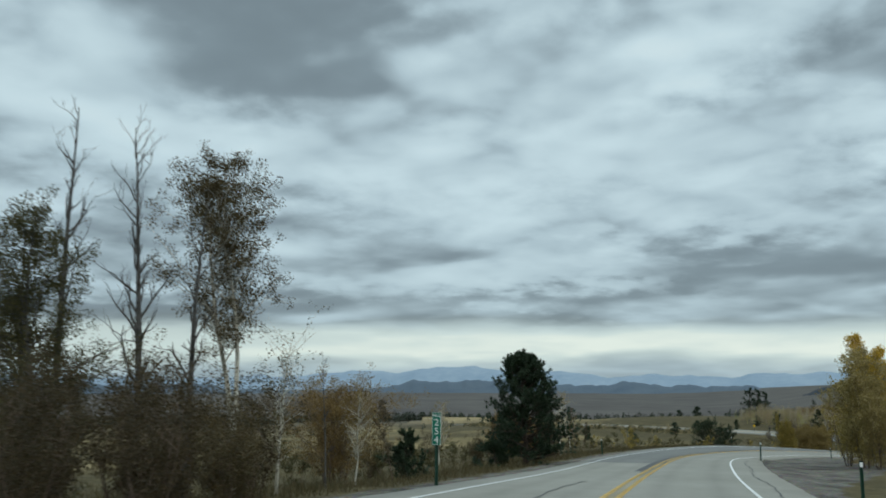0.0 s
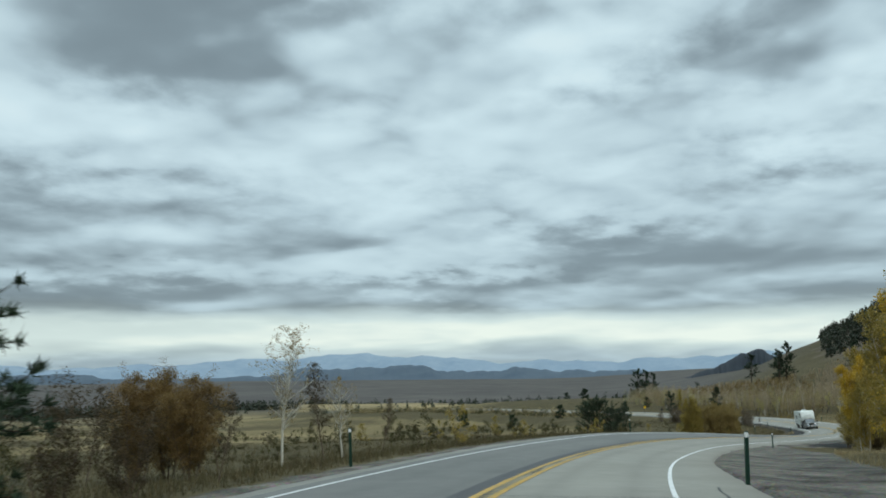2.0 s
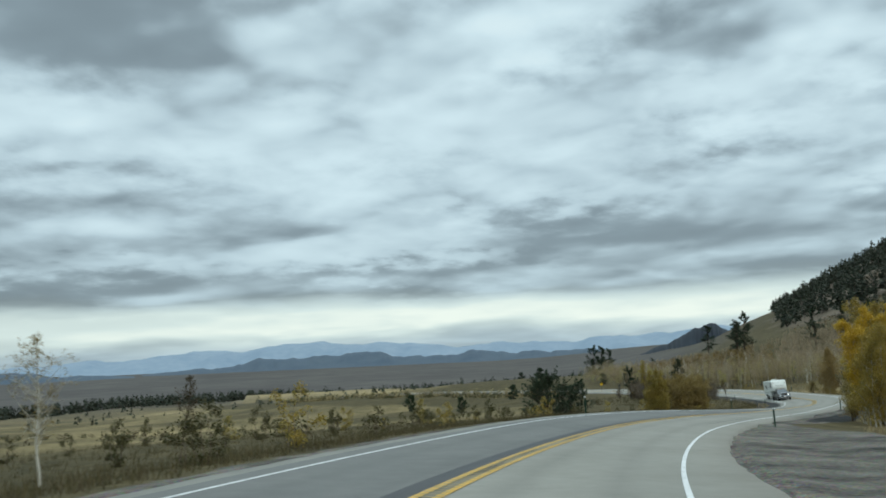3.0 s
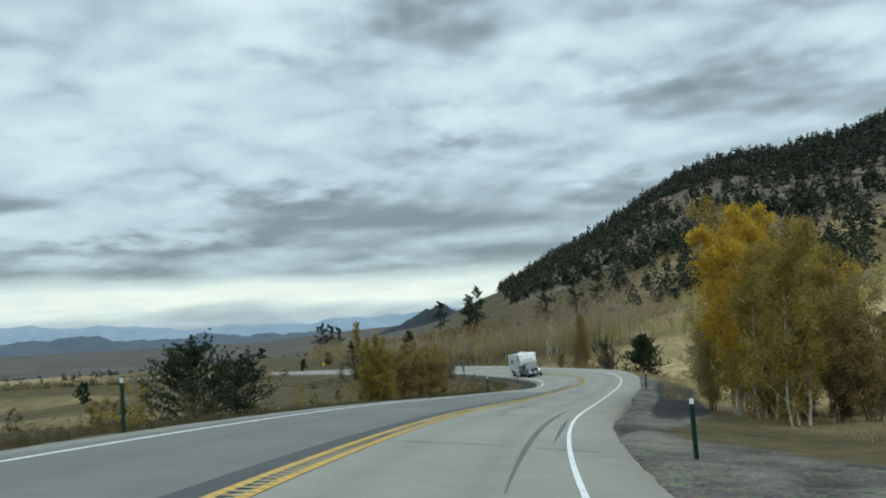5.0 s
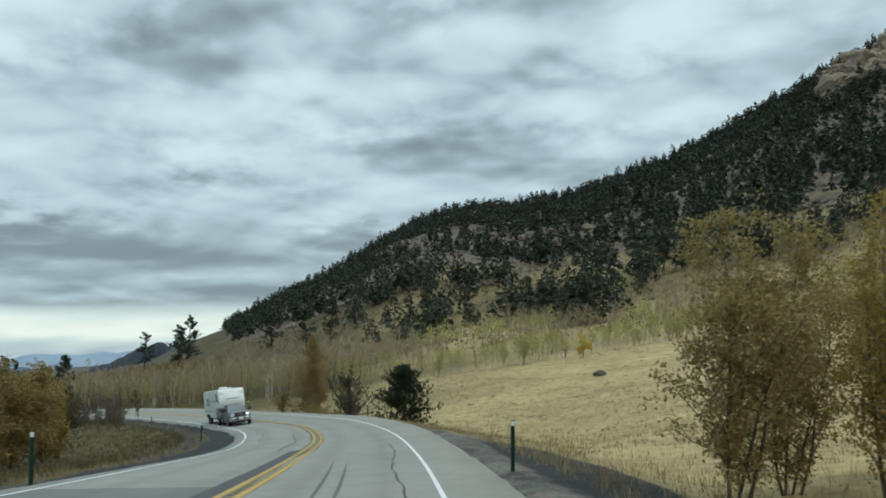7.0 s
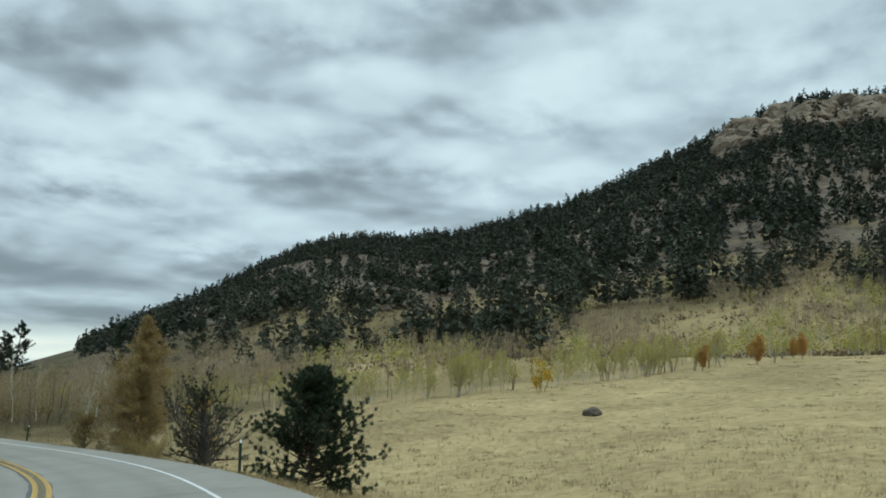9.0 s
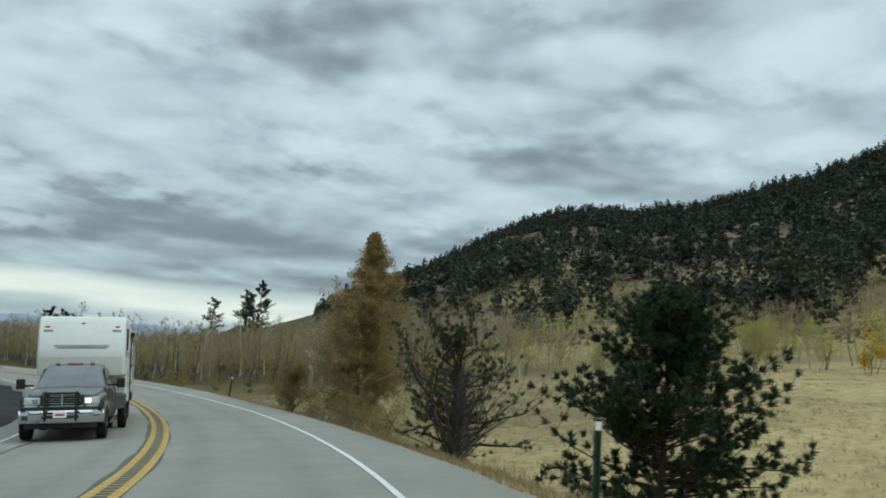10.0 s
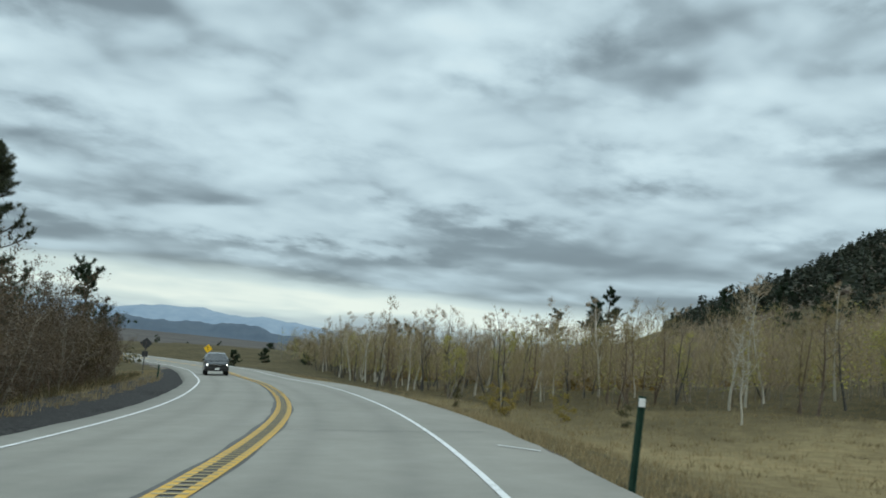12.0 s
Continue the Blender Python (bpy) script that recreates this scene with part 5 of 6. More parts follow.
    # a belt of brush below the far stretch of road
    s = r.uniform(357, 545, 520)
    d = -r.uniform(6.5, 17, len(s))
    Q = np.array([on_road(a, b)[0] for a, b in zip(s, d)])
    x, y = Q[:, 0], Q[:, 1]
    P = np.stack([x, y, height(x, y)], 1)
    tall = r.uniform(1.0, 2.3, len(x))
    pick = r.uniform(size=len(x))
    for sel, mat, lab in ((pick < 0.5, L_GREEN, "olive brush below the far road"), (pick >= 0.5, L_SPRIG, "tan brush below the far road")):
        two("slope_brush", lab, clumps(P[sel], tall[sel], tall[sel] * 0.75, 40, 0.22, r, 0.03, 0.35), mat, stems(P[sel], tall[sel] * 0.6, 0.02 + 0 * tall[sel], r, 0.15), M_TWIG, "brush")
    # scattered dots of brush out on the plain
    n = 420
    az, q = np.radians(r.uniform(-24, 60, n)), r.uniform(330, 1100, n)
    x, y = HILL[0] - np.sin(az) * q, HILL[1] + np.cos(az) * q
    P = np.stack([x, y, height(x, y)], 1)
    tall = r.uniform(1.0, 4.5, n)
    two("valley_brush", "scattered dark brush on the open plain", clumps(P, tall, tall * 0.5, 20, 0.6, r, 0.02, 0.5), L_FAR, stems(P, tall * 0.5, tall * 0.02, r), M_BARK, "brush")


build_woods()

# the aspen grove beyond the field, tree by tree
GROVE = []
for k in range(8):
    leaf = (L_BARE, L_SPRIG, L_PALE, L_BARE, L_PALE, L_OLIVE, L_BARE, L_SPRIG)[k]
    lab = ("leafless pale aspen with fine brown twigs", "slender aspen with a few brown leaves", "slender aspen with thin yellow-green leaves", "leafless pale aspen leaning slightly", "young aspen with pale yellow leaves", "slender aspen turning olive and gold", "leafless forked aspen with white trunk", "thin dark-barked aspen with brown leaves")[k]
    m = broadleaf(80 + k, (6.6, 5.8, 5.2, 7.4, 4.6, 6.0, 6.9, 5.4)[k], (1.7, 1.5, 1.7, 1.6, 1.8, 1.6, 1.8, 1.4)[k], 0.095, (0.3, 0.25, 0.22, 0.32, 0.18, 0.25, 0.3, 0.25)[k], (1, 1, 1, 1, 2, 1, 2, 1)[k], (13, 13, 22, 12, 22, 18, 13, 13)[k], (4, 6, 16, 3, 16, 14, 3, 6)[k], 0.07, 0.17, leaf, (M_PALE, M_TWIG, M_PALE, M_PALE, M_STEM, M_STEM, M_GREY, M_GREY)[k], 1.1, (0.08, 0.1, 0.06, 0.2, 0.1, 0.12, 0.12, 0.14)[k], 3, "oval", 0.1, 5, 0.08, (0.30, 0.008, 11) if leaf in (L_BARE, L_SPRIG) else None)
    GROVE.append((m, lab))
FIRST = {}


def grove_tree(k, x, y, sc=1.0, st=1.0):
    if k not in FIRST:
        FIRST[k] = plant("aspen_tree", GROVE[k][1], "tree", GROVE[k][0], x, y, rnd.uniform(0, 360), sc, "aspen grove")
    else:
        again(FIRST[k], x, y, rnd.uniform(0, 360), sc, st)


def build_grove():
    r = random.Random(8)
    n = 0
    while n < 262:
        west = n < 150
        u = r.uniform(-150, -55) if west else r.uniform(-58, 90) if n < 205 else r.uniform(-45, 15)
        v = float(np.interp(u, GROVE_U, GROVE_V)) + abs(r.gauss(0, 10 if west else 6 if n < 205 else 4))
        x, y = (u + v) * 0.7071, (v - u) * 0.7071
        if nearest(x, y)[1][0] < 10:
            continue
        k = r.choice((0, 1, 3, 6, 0, 7, 1, 6)) if west else r.choice((2, 4, 2, 4, 0, 5, 1, 2)) if n < 205 else r.choice((2, 4, 2))
        if west and r.random() < 0.12:
            k = r.choice((2, 4))
        grove_tree(k, x, y, r.uniform(0.85, 1.25) if west else r.uniform(0.7, 0.98), r.uniform(0.9, 1.12))
        n += 1


build_grove()
grove_tree(2, 180.5, 205.0, 0.7)
amber = plant("aspen_tree", "small orange-leaved aspen at the grove's edge", "tree", broadleaf(95, 4.2, 1.5, 0.05, 0.12, 2, 40, 18, 0.09, 0.18, leaf_material("orange_aspen_leaves", [(0.44, 0.23, 0.06), (0.52, 0.30, 0.07), (0.36, 0.22, 0.08)], 0.6, 0.4), M_STEM, 0.9, 0.08, 5, "oval"), 214.0, 188.0, 0, 1, "orange aspens")
for x, y, sc in ((203.5, 192.5, 0.8), (224.0, 184.0, 0.9), (226.5, 186.0, 0.7)):
    again(amber, x, y, rnd.uniform(0, 360), sc)


# ---- grasses ----
def tufts(name, label, X, Y, tall, blades, mat, seed, spread=0.10, wide=0.012):
    r = np.random.RandomState(seed)
    n = len(X)
    B = np.repeat(np.stack([X, Y, height(X, Y) - 0.03], 1), blades, axis=0)
    H = np.repeat(tall, blades) * r.uniform(0.5, 1.15, n * blades)
    B[:, :2] += r.normal(0, spread, (n * blades, 2))
    a = r.uniform(0, 6.283, n * blades)
    s = np.stack([np.cos(a), np.sin(a), 0 * a], 1) * wide
    tip = B + np.stack([r.normal(0, 0.28, n * blades) * H, r.normal(0, 0.28, n * blades) * H, H], 1)
    V = np.stack([B - s, B + s, tip], 1).reshape(-1, 3)
    ob = new(name, fast_mesh(name, V, np.arange(3 * n * blades).reshape(-1, 3), [mat]))
    tagged(ob, label, "grass", kind="stuff")


def build_grass():
    L_STRAW = leaf_material("straw_grass", [(0.20, 0.15, 0.075), (0.30, 0.235, 0.125), (0.40, 0.315, 0.17), (0.23, 0.172, 0.082)], 0.8, 0.25)
    L_WEED = leaf_material("olive_weeds", [(0.05, 0.046, 0.02), (0.085, 0.074, 0.032), (0.14, 0.11, 0.05), (0.075, 0.055, 0.03)], 0.8, 0.2)
    L_CLUMP = leaf_material("tan_weed_clumps", [(0.12, 0.09, 0.045), (0.17, 0.13, 0.065), (0.22, 0.17, 0.08)], 0.8, 0.2)
    r = np.random.RandomState(6)

    def along(n, s0, s1, d0, d1, side, power=1.6):
        s = r.uniform(s0, s1, n)
        d = side * (d0 + (d1 - d0) * r.uniform(size=n) ** power)
        P = np.array([on_road(a, b)[0] for a, b in zip(s, d)])
        return P[:, 0], P[:, 1]

    X, Y = along(13000, 150, 330, 7.0, 45, 1)
    tufts("dry_grass", "tall dry straw grass along the road edge", X, Y, r.uniform(0.16, 0.42, len(X)), 6, L_STRAW, 1, 0.12)
    X, Y = along(6000, 10, 150, 11.5, 32, 1, 1.2)
    tufts("dry_grass", "dry straw grass below the cut slope", X, Y, r.uniform(0.12, 0.4, len(X)), 6, L_STRAW, 2, 0.12)
    X, Y = along(11000, -5, 170, 7.2, 40, -1)
    tufts("dry_grass", "mixed olive and straw grass below the shoulder", X, Y, r.uniform(0.15, 0.5, len(X)), 6, L_WEED, 3, 0.14)
    X, Y = along(4200, -5, 165, 6.6, 16, -1)
    tufts("dry_grass", "dull brown grass along the shoulder", X, Y, r.uniform(0.12, 0.35, len(X)), 6, L_WEED, 9, 0.12)
    X, Y = along(2600, 165, 330, 6.6, 16, -1)
    tufts("dry_grass", "straw grass along the shoulder", X, Y, r.uniform(0.12, 0.35, len(X)), 6, L_STRAW, 4, 0.12)
    X, Y = along(5000, 165, 320, 8.3, 26, -1)
    tufts("dry_grass", "brown weeds inside the bend", X, Y, r.uniform(0.2, 0.6, len(X)), 6, L_WEED, 5, 0.14)
    X, Y = along(3600, 186, 335, 5.5, 8.2, 1, 1.0)
    tufts("dry_grass", "short dry grass at the pavement edge", X, Y, r.uniform(0.08, 0.24, len(X)), 7, L_STRAW, 10, 0.1)
    x = r.uniform(90, 245, 9000)
    y = r.uniform(140, 265, 9000)
    d = nearest(x, y)[1]
    k = (d > 9) & (beyond(x, y) < 3)
    tufts("dry_grass", "dry golden grass over the open field", x[k], y[k], r.uniform(0.10, 0.26, k.sum()), 5, L_STRAW, 7, 0.22, 0.02)
    x, y = x[k][:900], y[k][:900]
    tufts("weed_clumps", "dark low weed clumps dotting the field", x + 0.7, y + 0.4, r.uniform(0.10, 0.24, len(x)), 22, L_CLUMP, 8, 0.32, 0.02)


build_grass()


def boulder(x, y, w, h, seed, mat):
    bm = bmesh.new()
    bmesh.ops.create_icosphere(bm, subdivisions=3, radius=1.0)
    for v in bm.verts:
        k = 1 + 0.28 * noise.noise(v.co * 1.4 + Vector((seed, 0, 0))) + 0.10 * noise.noise(v.co * 4 + Vector((0, seed, 0)))
        v.co = Vector((v.co.x * w * k, v.co.y * w * 0.7 * k, v.co.z * h * k))
    me = bpy.data.meshes.new("boulder")
    bm.to_mesh(me)
    bm.free()
    me.materials.append(mat)
    ob = new("boulder", me)
    ob.location = (x, y, zat(x, y) + h * 0.35)
    return tagged(ob, "dark brown boulder in the dry grass", "rock", "boulders")


M_ROCK = simple("brown_granite", (0.045, 0.038, 0.03), (0.14, 0.115, 0.09), 2.0, 0.9, relief=0.6)
boulder(159.6, 188.2, 1.1, 0.5, 1, M_ROCK)
boulder(161.6, 189.4, 0.35, 0.2, 2, M_ROCK)


# ---- rock on the mountainside ----
def crag(seed, level):
    bm = bmesh.new()
    bmesh.ops.create_icosphere(bm, subdivisions=level, radius=1.0)
    for v in bm.verts:
        p = v.co * 1.3 + Vector((seed * 7.1, seed * 3.3, 0))
        k = 1 + 0.35 * noise.noise(p) + 0.22 * noise.cell(p * 1.6) - 0.11 + 0.10 * noise.noise(p * 4)
        v.co = Vector((v.co.x * k, v.co.y * k * 0.8, v.co.z * k))
    V = np.array([tuple(v.co) for v in bm.verts])
    F = np.array([[v.index for v in f.verts] for f in bm.faces])
    bm.free()
    return V, F


def scatter_rocks(name, label, X, Y, wide, tall, level, mat, seed, sink=0.3):
    r = np.random.RandomState(seed)
    kinds = [crag(seed * 10 + k, level) for k in range(5)]
    Z = height(X, Y)
    Vs, Fs, n = [], [], 0
    for x, y, z, w, h in zip(X, Y, Z, wide, tall):
        V, F = kinds[r.randint(5)]
        a = r.uniform(0, 6.283)
        R = np.array([[math.cos(a), math.sin(a), 0], [-math.sin(a), math.cos(a), 0], [0, 0, 1]])
        Vs.append((V * (w, w, h)) @ R + (x, y, z + h * (1 - 2 * sink) * 0.5))
        Fs.append(F + n)
        n += len(V)
    ob = new(name, fast_mesh(name, np.concatenate(Vs), np.concatenate(Fs), [mat]))
    tagged(ob, label, "rocks", kind="stuff")


def build_rocks():
    M_CRAG = simple("pale_granite_outcrop", (0.09, 0.072, 0.054), (0.25, 0.205, 0.152), 0.22, 0.92, relief=0.5)
    M_CLIFF = simple("tan_granite_cliff", (0.10, 0.077, 0.052), (0.29, 0.225, 0.158), 0.05, 0.92, relief=0.5)
    r = np.random.RandomState(12)
    x, y, az, q = polar(r, 5200, -95, -36, 205, 930)
    k = (waves(x, y, 110, 51) + 0.6 * waves(x, y, 40, 52) > 0.25)
    x, y, q = x[k][:1000], y[k][:1000], q[k][:1000]
    w = r.uniform(0.7, 2.4, len(x)) * (0.7 + q / 420)
    scatter_rocks("rock_outcrops", "pale granite outcrops breaking through the forest", x, y, w, w * r.uniform(0.35, 0.8, len(x)), 2, M_CRAG, 3)
    x, y, az, q = polar(r, 230, -90, -73.5, 780, 1005)
    w = r.uniform(10, 24, len(x))
    scatter_rocks("summit_cliff", "bare tan granite cliff below the summit", x, y, w, w * r.uniform(0.5, 0.9, len(x)), 3, M_CLIFF, 4, 0.72)
    # grey-brown scrub between the aspens and the pines
    x, y, az, q = polar(r, 5200, -95, -33, 150, 350)
    k = (nearest(x, y)[1] > 30) & (beyond(x, y) > 5)
    x, y = x[k], y[k]
    P = np.stack([x, y, height(x, y)], 1)
    tall = r.uniform(0.5, 1.6, len(x))
    pick = r.uniform(size=len(x)) + 0.4 * waves(x, y, 60, 53)
    for sel, tones, lab in ((pick < 0.62, [(0.12, 0.098, 0.065), (0.18, 0.147, 0.095), (0.24, 0.195, 0.125)], "grey-brown scrub on the lower mountainside"), (pick >= 0.62, [(0.16, 0.105, 0.05), (0.22, 0.145, 0.06), (0.15, 0.125, 0.07), (0.26, 0.13, 0.05)], "tan and orange scrub on the lower mountainside")):
        two("slope_scrub", lab, clumps(P[sel], tall[sel], tall[sel] * 0.8, 11, 0.3, r, 0.03, 0.4), leaf_material("mountain_scrub", tones, 0.8, 0.2), stems(P[sel][::4], tall[sel][::4] * 0.8, 0.02 + 0 * tall[sel][::4], r, 0.2), M_TWIG, "brush")


build_rocks()


# ---- roadside posts and signs ----
def box_mesh(name, sx, sy, sz, mat, bevel=0.0, at=(0, 0, 0)):
    bm = bmesh.new()
    bmesh.ops.create_cube(bm, size=1.0)
    for v in bm.verts:
        v.co = Vector((v.co.x * sx, v.co.y * sy, v.co.z * sz))
    if bevel:
        bmesh.ops.bevel(bm, geom=list(bm.edges), offset=bevel, segments=2, affect="EDGES", profile=0.6)
    bmesh.ops.translate(bm, vec=Vector(at), verts=bm.verts)
    me = bpy.data.meshes.new(name)
    bm.to_mesh(me)
    bm.free()
    me.materials.append(mat)
    return me


def channel(name, tall, mat, w=0.075, dpt=0.035, t=0.006, z0=-0.3):
    """A U-channel steel post."""
    out = [(-w / 2 - 0.012, 0), (-w / 2 + t, 0), (-w / 2 + 0.016, dpt - t), (w / 2 - 0.016, dpt - t), (w / 2 - t, 0), (w / 2 + 0.012, 0), (w / 2 + 0.012, t), (w / 2 - 0.004, t), (w / 2 - 0.018, dpt), (-w / 2 + 0.018, dpt), (-w / 2 + 0.004, t), (-w / 2 - 0.012, t)]
    n = len(out)
    V = [(x, y, z) for z in (z0, tall) for x, y in out]
    F = [(j, (j + 1) % n, n + (j + 1) % n, n + j) for j in range(n)] + [tuple(range(n, 2 * n))]
    return fast_mesh(name, V, F, [mat])


M_POST = simple("green_painted_steel", (0.008, 0.035, 0.022), (0.02, 0.06, 0.04), 8, 0.55)
M_REFL = simple("white_reflector", (0.70, 0.72, 0.70), (0.82, 0.83, 0.81), 12, 0.35, relief=0)
M_SIGN = simple("sign_green_sheeting", (0.004, 0.12, 0.075), (0.008, 0.15, 0.095), 5, 0.4, relief=0)
M_SIGNBACK = simple("dull_sign_back", (0.03, 0.032, 0.033), (0.06, 0.062, 0.063), 4, 0.5, metal=0.3)
M_WARN = simple("yellow_sign_sheeting", (0.72, 0.42, 0.01), (0.80, 0.48, 0.02), 5, 0.4, relief=0)
M_BLACK = simple("black_paint", (0.006, 0.006, 0.006), (0.014, 0.014, 0.014), 5, 0.5, relief=0)


def delineator(x, y, face):
    ob = new("delineator_post")
    part("post", channel("post", 1.22, M_POST), ob)
    part("reflector", box_mesh("reflector", 0.085, 0.012, 0.11, M_REFL, 0.003, (0, -0.008, 1.14)), ob, "white reflector plate")
    ob.matrix_basis = pose(x, y, zat(x, y), 0, 0, face)
    return tagged(ob, "green steel delineator post with white reflector top", "post", "delineator posts")


dpost = delineator(9.9, 19.7, 16)
for x, y in ((21.9, 56.4), (49.4, 104.8), (77.6, 137.7), (108.5, 177.5), (122.7, 215.6), (13.35, 65.2), (39.9, 112.0), (69.3, 145.0), (92.3, 176.0), (109.0, 214.0), (116.6, 272.5)):
    i = nearest(x, y)[0][0]
    copy_thing(dpost, pose(x, y, zat(x, y), rnd.uniform(-2, 2), rnd.uniform(-2.5, 2.5), math.degrees(math.atan2(TAN[i, 1], TAN[i, 0])) - 90))


def lettering(text, size, mat, parent, x, y, z):
    cu = bpy.data.curves.new("lettering", "FONT")
    cu.body, cu.size, cu.align_x, cu.align_y, cu.extrude = text, size, "CENTER", "CENTER", 0.001
    tmp = bpy.data.objects.new("lettering", cu)
    me = bpy.data.meshes.new_from_object(tmp)
    bpy.data.objects.remove(tmp)
    me.materials.append(mat)
    ob = part("lettering", me, parent, "white " + ("letters" if text.isalpha() else "numeral"))
    ob.matrix_basis = pose(x, y, z, 90, 0, 0)
    return ob


def mile_marker(x, y, face):
    ob = new("mile_marker")
    part("post", channel("post", 2.0, M_POST), ob)
    plate = part("sign_plate", box_mesh("sign_plate", 0.255, 0.006, 0.915, M_SIGN, 0.002, (0, -0.012, 1.62)), ob, "green reflective plate")
    for sx, sz, px, pz in ((0.235, 0.008, 0, 2.065), (0.235, 0.008, 0, 1.175), (0.008, 0.89, 0.116, 1.62), (0.008, 0.89, -0.116, 1.62)):
        part("border", box_mesh("border", sx, 0.003, sz, M_REFL, 0, (px, -0.0175, pz)), plate)
    lettering("MILE", 0.105, M_REFL, plate, 0, -0.0165, 1.985)
    for k, ch in enumerate("254"):
        lettering(ch, 0.27, M_REFL, plate, 0, -0.0165, 1.79 - 0.245 * k)
    ob.matrix_basis = pose(x, y, zat(x, y), 0, 0, face)
    tagged(ob, "tall narrow green mile marker with white numerals", "sign")


mile_marker(0.3, 24.9, -6)


def diamond_sign(x, y, face, mat, tall, size, plate2, label):
    ob = new("warning_sign")
    part("post", box_mesh("post", 0.09, 0.09, tall + 0.4, M_GREY, 0.008, (0, 0.05, tall / 2 - 0.2)), ob, "weathered wooden post")
    me = box_mesh("sign_plate", size, 0.006, size, mat, 0.002)
    p = part("sign_plate", me, ob, "diamond sign plate")
    p.matrix_basis = pose(0, 0, tall - 0.2, 0, 45, 0)
    if plate2:
        part("speed_plate", box_mesh("speed_plate", 0.5, 0.006, 0.5, mat, 0.002, (0, 0, tall - 1.15)), ob, "square plate below")
    else:
        sym = part("arrow_symbol", box_mesh("arrow_symbol", 0.07, 0.003, size * 0.55, M_BLACK, 0, (0, -0.006, tall - 0.25)), ob, "black bent arrow")
        part("arrow_head", box_mesh("arrow_head", 0.24, 0.003, 0.08, M_BLACK, 0, (-0.09, -0.0065, tall - 0.02)), ob)
    ob.matrix_basis = pose(x, y, zat(x, y), 0, 0, face)
    tagged(ob, label, "sign")


diamond_sign(115.2, 287.0, 185, M_SIGNBACK, 2.9, 0.76, True, "dark back of a diamond road sign on a post")
diamond_sign(122.0, 318.0, 8, M_WARN, 2.7, 0.78, False, "yellow diamond curve warning sign on a post")


# ---- vehicles ----
def loft(name, rings, mat, closed=True, cap=True):
    """Skin through rings with the same number of points."""
    n, m = len(rings), len(rings[0])
    V = [p for ring in rings for p in ring]
    F = [(a * m + j, a * m + (j + 1) % m, (a + 1) * m + (j + 1) % m, (a + 1) * m + j) for a in range(n - 1) for j in range(m if closed else m - 1)]
    if cap:
        F += [tuple(range(m))[::-1], tuple(range((n - 1) * m, n * m))]
    me = fast_mesh(name, V, F, [mat])
    return me


def section(y, hw, z0, z1, top=1.0, r=0.07):
    """A rounded body section across x at y: half width, floor, roof, and how far the top draws in."""
    t = hw * top
    return [(-hw, y, z0 + r), (-hw + r, y, z0), (hw - r, y, z0), (hw, y, z0 + r), (hw, y, z0 + 0.55 * (z1 - z0)), (t + 0.15 * (hw - t), y, z1 - r), (t - r, y, z1), (0, y, z1 + 0.015), (-t + r, y, z1), (-t - 0.15 * (hw - t), y, z1 - r), (-hw, y, z0 + 0.55 * (z1 - z0))]


def wheel(x, y, rad, wide, parent, rim_mat):
    rings = []
    for off, q in ((-0.5, 0.72), (-0.5, 0.93), (-0.38, 1.0), (0.38, 1.0), (0.5, 0.93), (0.5, 0.72)):
        rings.append([(x + off * wide, y + math.cos(a) * rad * q, rad + math.sin(a) * rad * q) for a in np.linspace(0, 6.283, 25)[:-1]])
    w = part("wheel", loft("wheel", rings, M_TYRE, cap=False), parent, "black rubber tyre")
    side = 1 if x > 0 else -1
    rr = []
    for off, q in ((0.30, 0.72), (0.42, 0.66), (0.36, 0.5), (0.47, 0.2), (0.47, 0.02)):
        rr.append([(x + side * off * wide, y + math.cos(a) * rad * q, rad + math.sin(a) * rad * q) for a in np.linspace(0, 6.283, 25)[:-1]])
    part("rim", loft("rim", rr, rim_mat, cap=False), w, "steel rim")
    return w


def pane(name, quad, mat, parent, label=""):
    """A thin solid pane through four corners."""
    a, b, c, d = (Vector(p) for p in quad)
    n = (b - a).cross(d - a).normalized() * 0.012
    V = [a, b, c, d, a - n, b - n, c - n, d - n]
    F = [(0, 1, 2, 3), (7, 6, 5, 4), (0, 4, 5, 1), (1, 5, 6, 2), (2, 6, 7, 3), (3, 7, 4, 0)]
    return part(name, fast_mesh(name, [tuple(v) for v in V], F, [mat]), parent, label)


M_TYRE = simple("tyre_rubber", (0.008, 0.008, 0.008), (0.02, 0.02, 0.02), 20, 0.85)
M_CHROME = simple("chrome", (0.55, 0.56, 0.57), (0.62, 0.63, 0.64), 4, 0.18, metal=1.0, relief=0)
M_SILVER = simple("grey_metallic_paint", (0.085, 0.092, 0.095), (0.12, 0.128, 0.13), 3, 0.32, metal=0.45, relief=0, coat=0.6)
M_DARKCAR = simple("black_car_paint", (0.010, 0.011, 0.012), (0.02, 0.021, 0.022), 3, 0.28, relief=0, coat=0.7)
M_TRIM = simple("black_trim", (0.012, 0.012, 0.012), (0.025, 0.025, 0.025), 6, 0.6)
M_GLASS = simple("tinted_glass", (0.012, 0.017, 0.018), (0.02, 0.026, 0.027), 2, 0.08, relief=0)
M_GEL = simple("white_fibreglass", (0.66, 0.68, 0.63), (0.74, 0.76, 0.71), 1.2, 0.4, relief=0)
M_GELGREY = simple("grey_fibreglass", (0.40, 0.42, 0.39), (0.47, 0.49, 0.46), 1.2, 0.45, relief=0)
M_STRIPE = simple("grey_stripe_decal", (0.25, 0.25, 0.23), (0.32, 0.32, 0.30), 3, 0.5, relief=0)
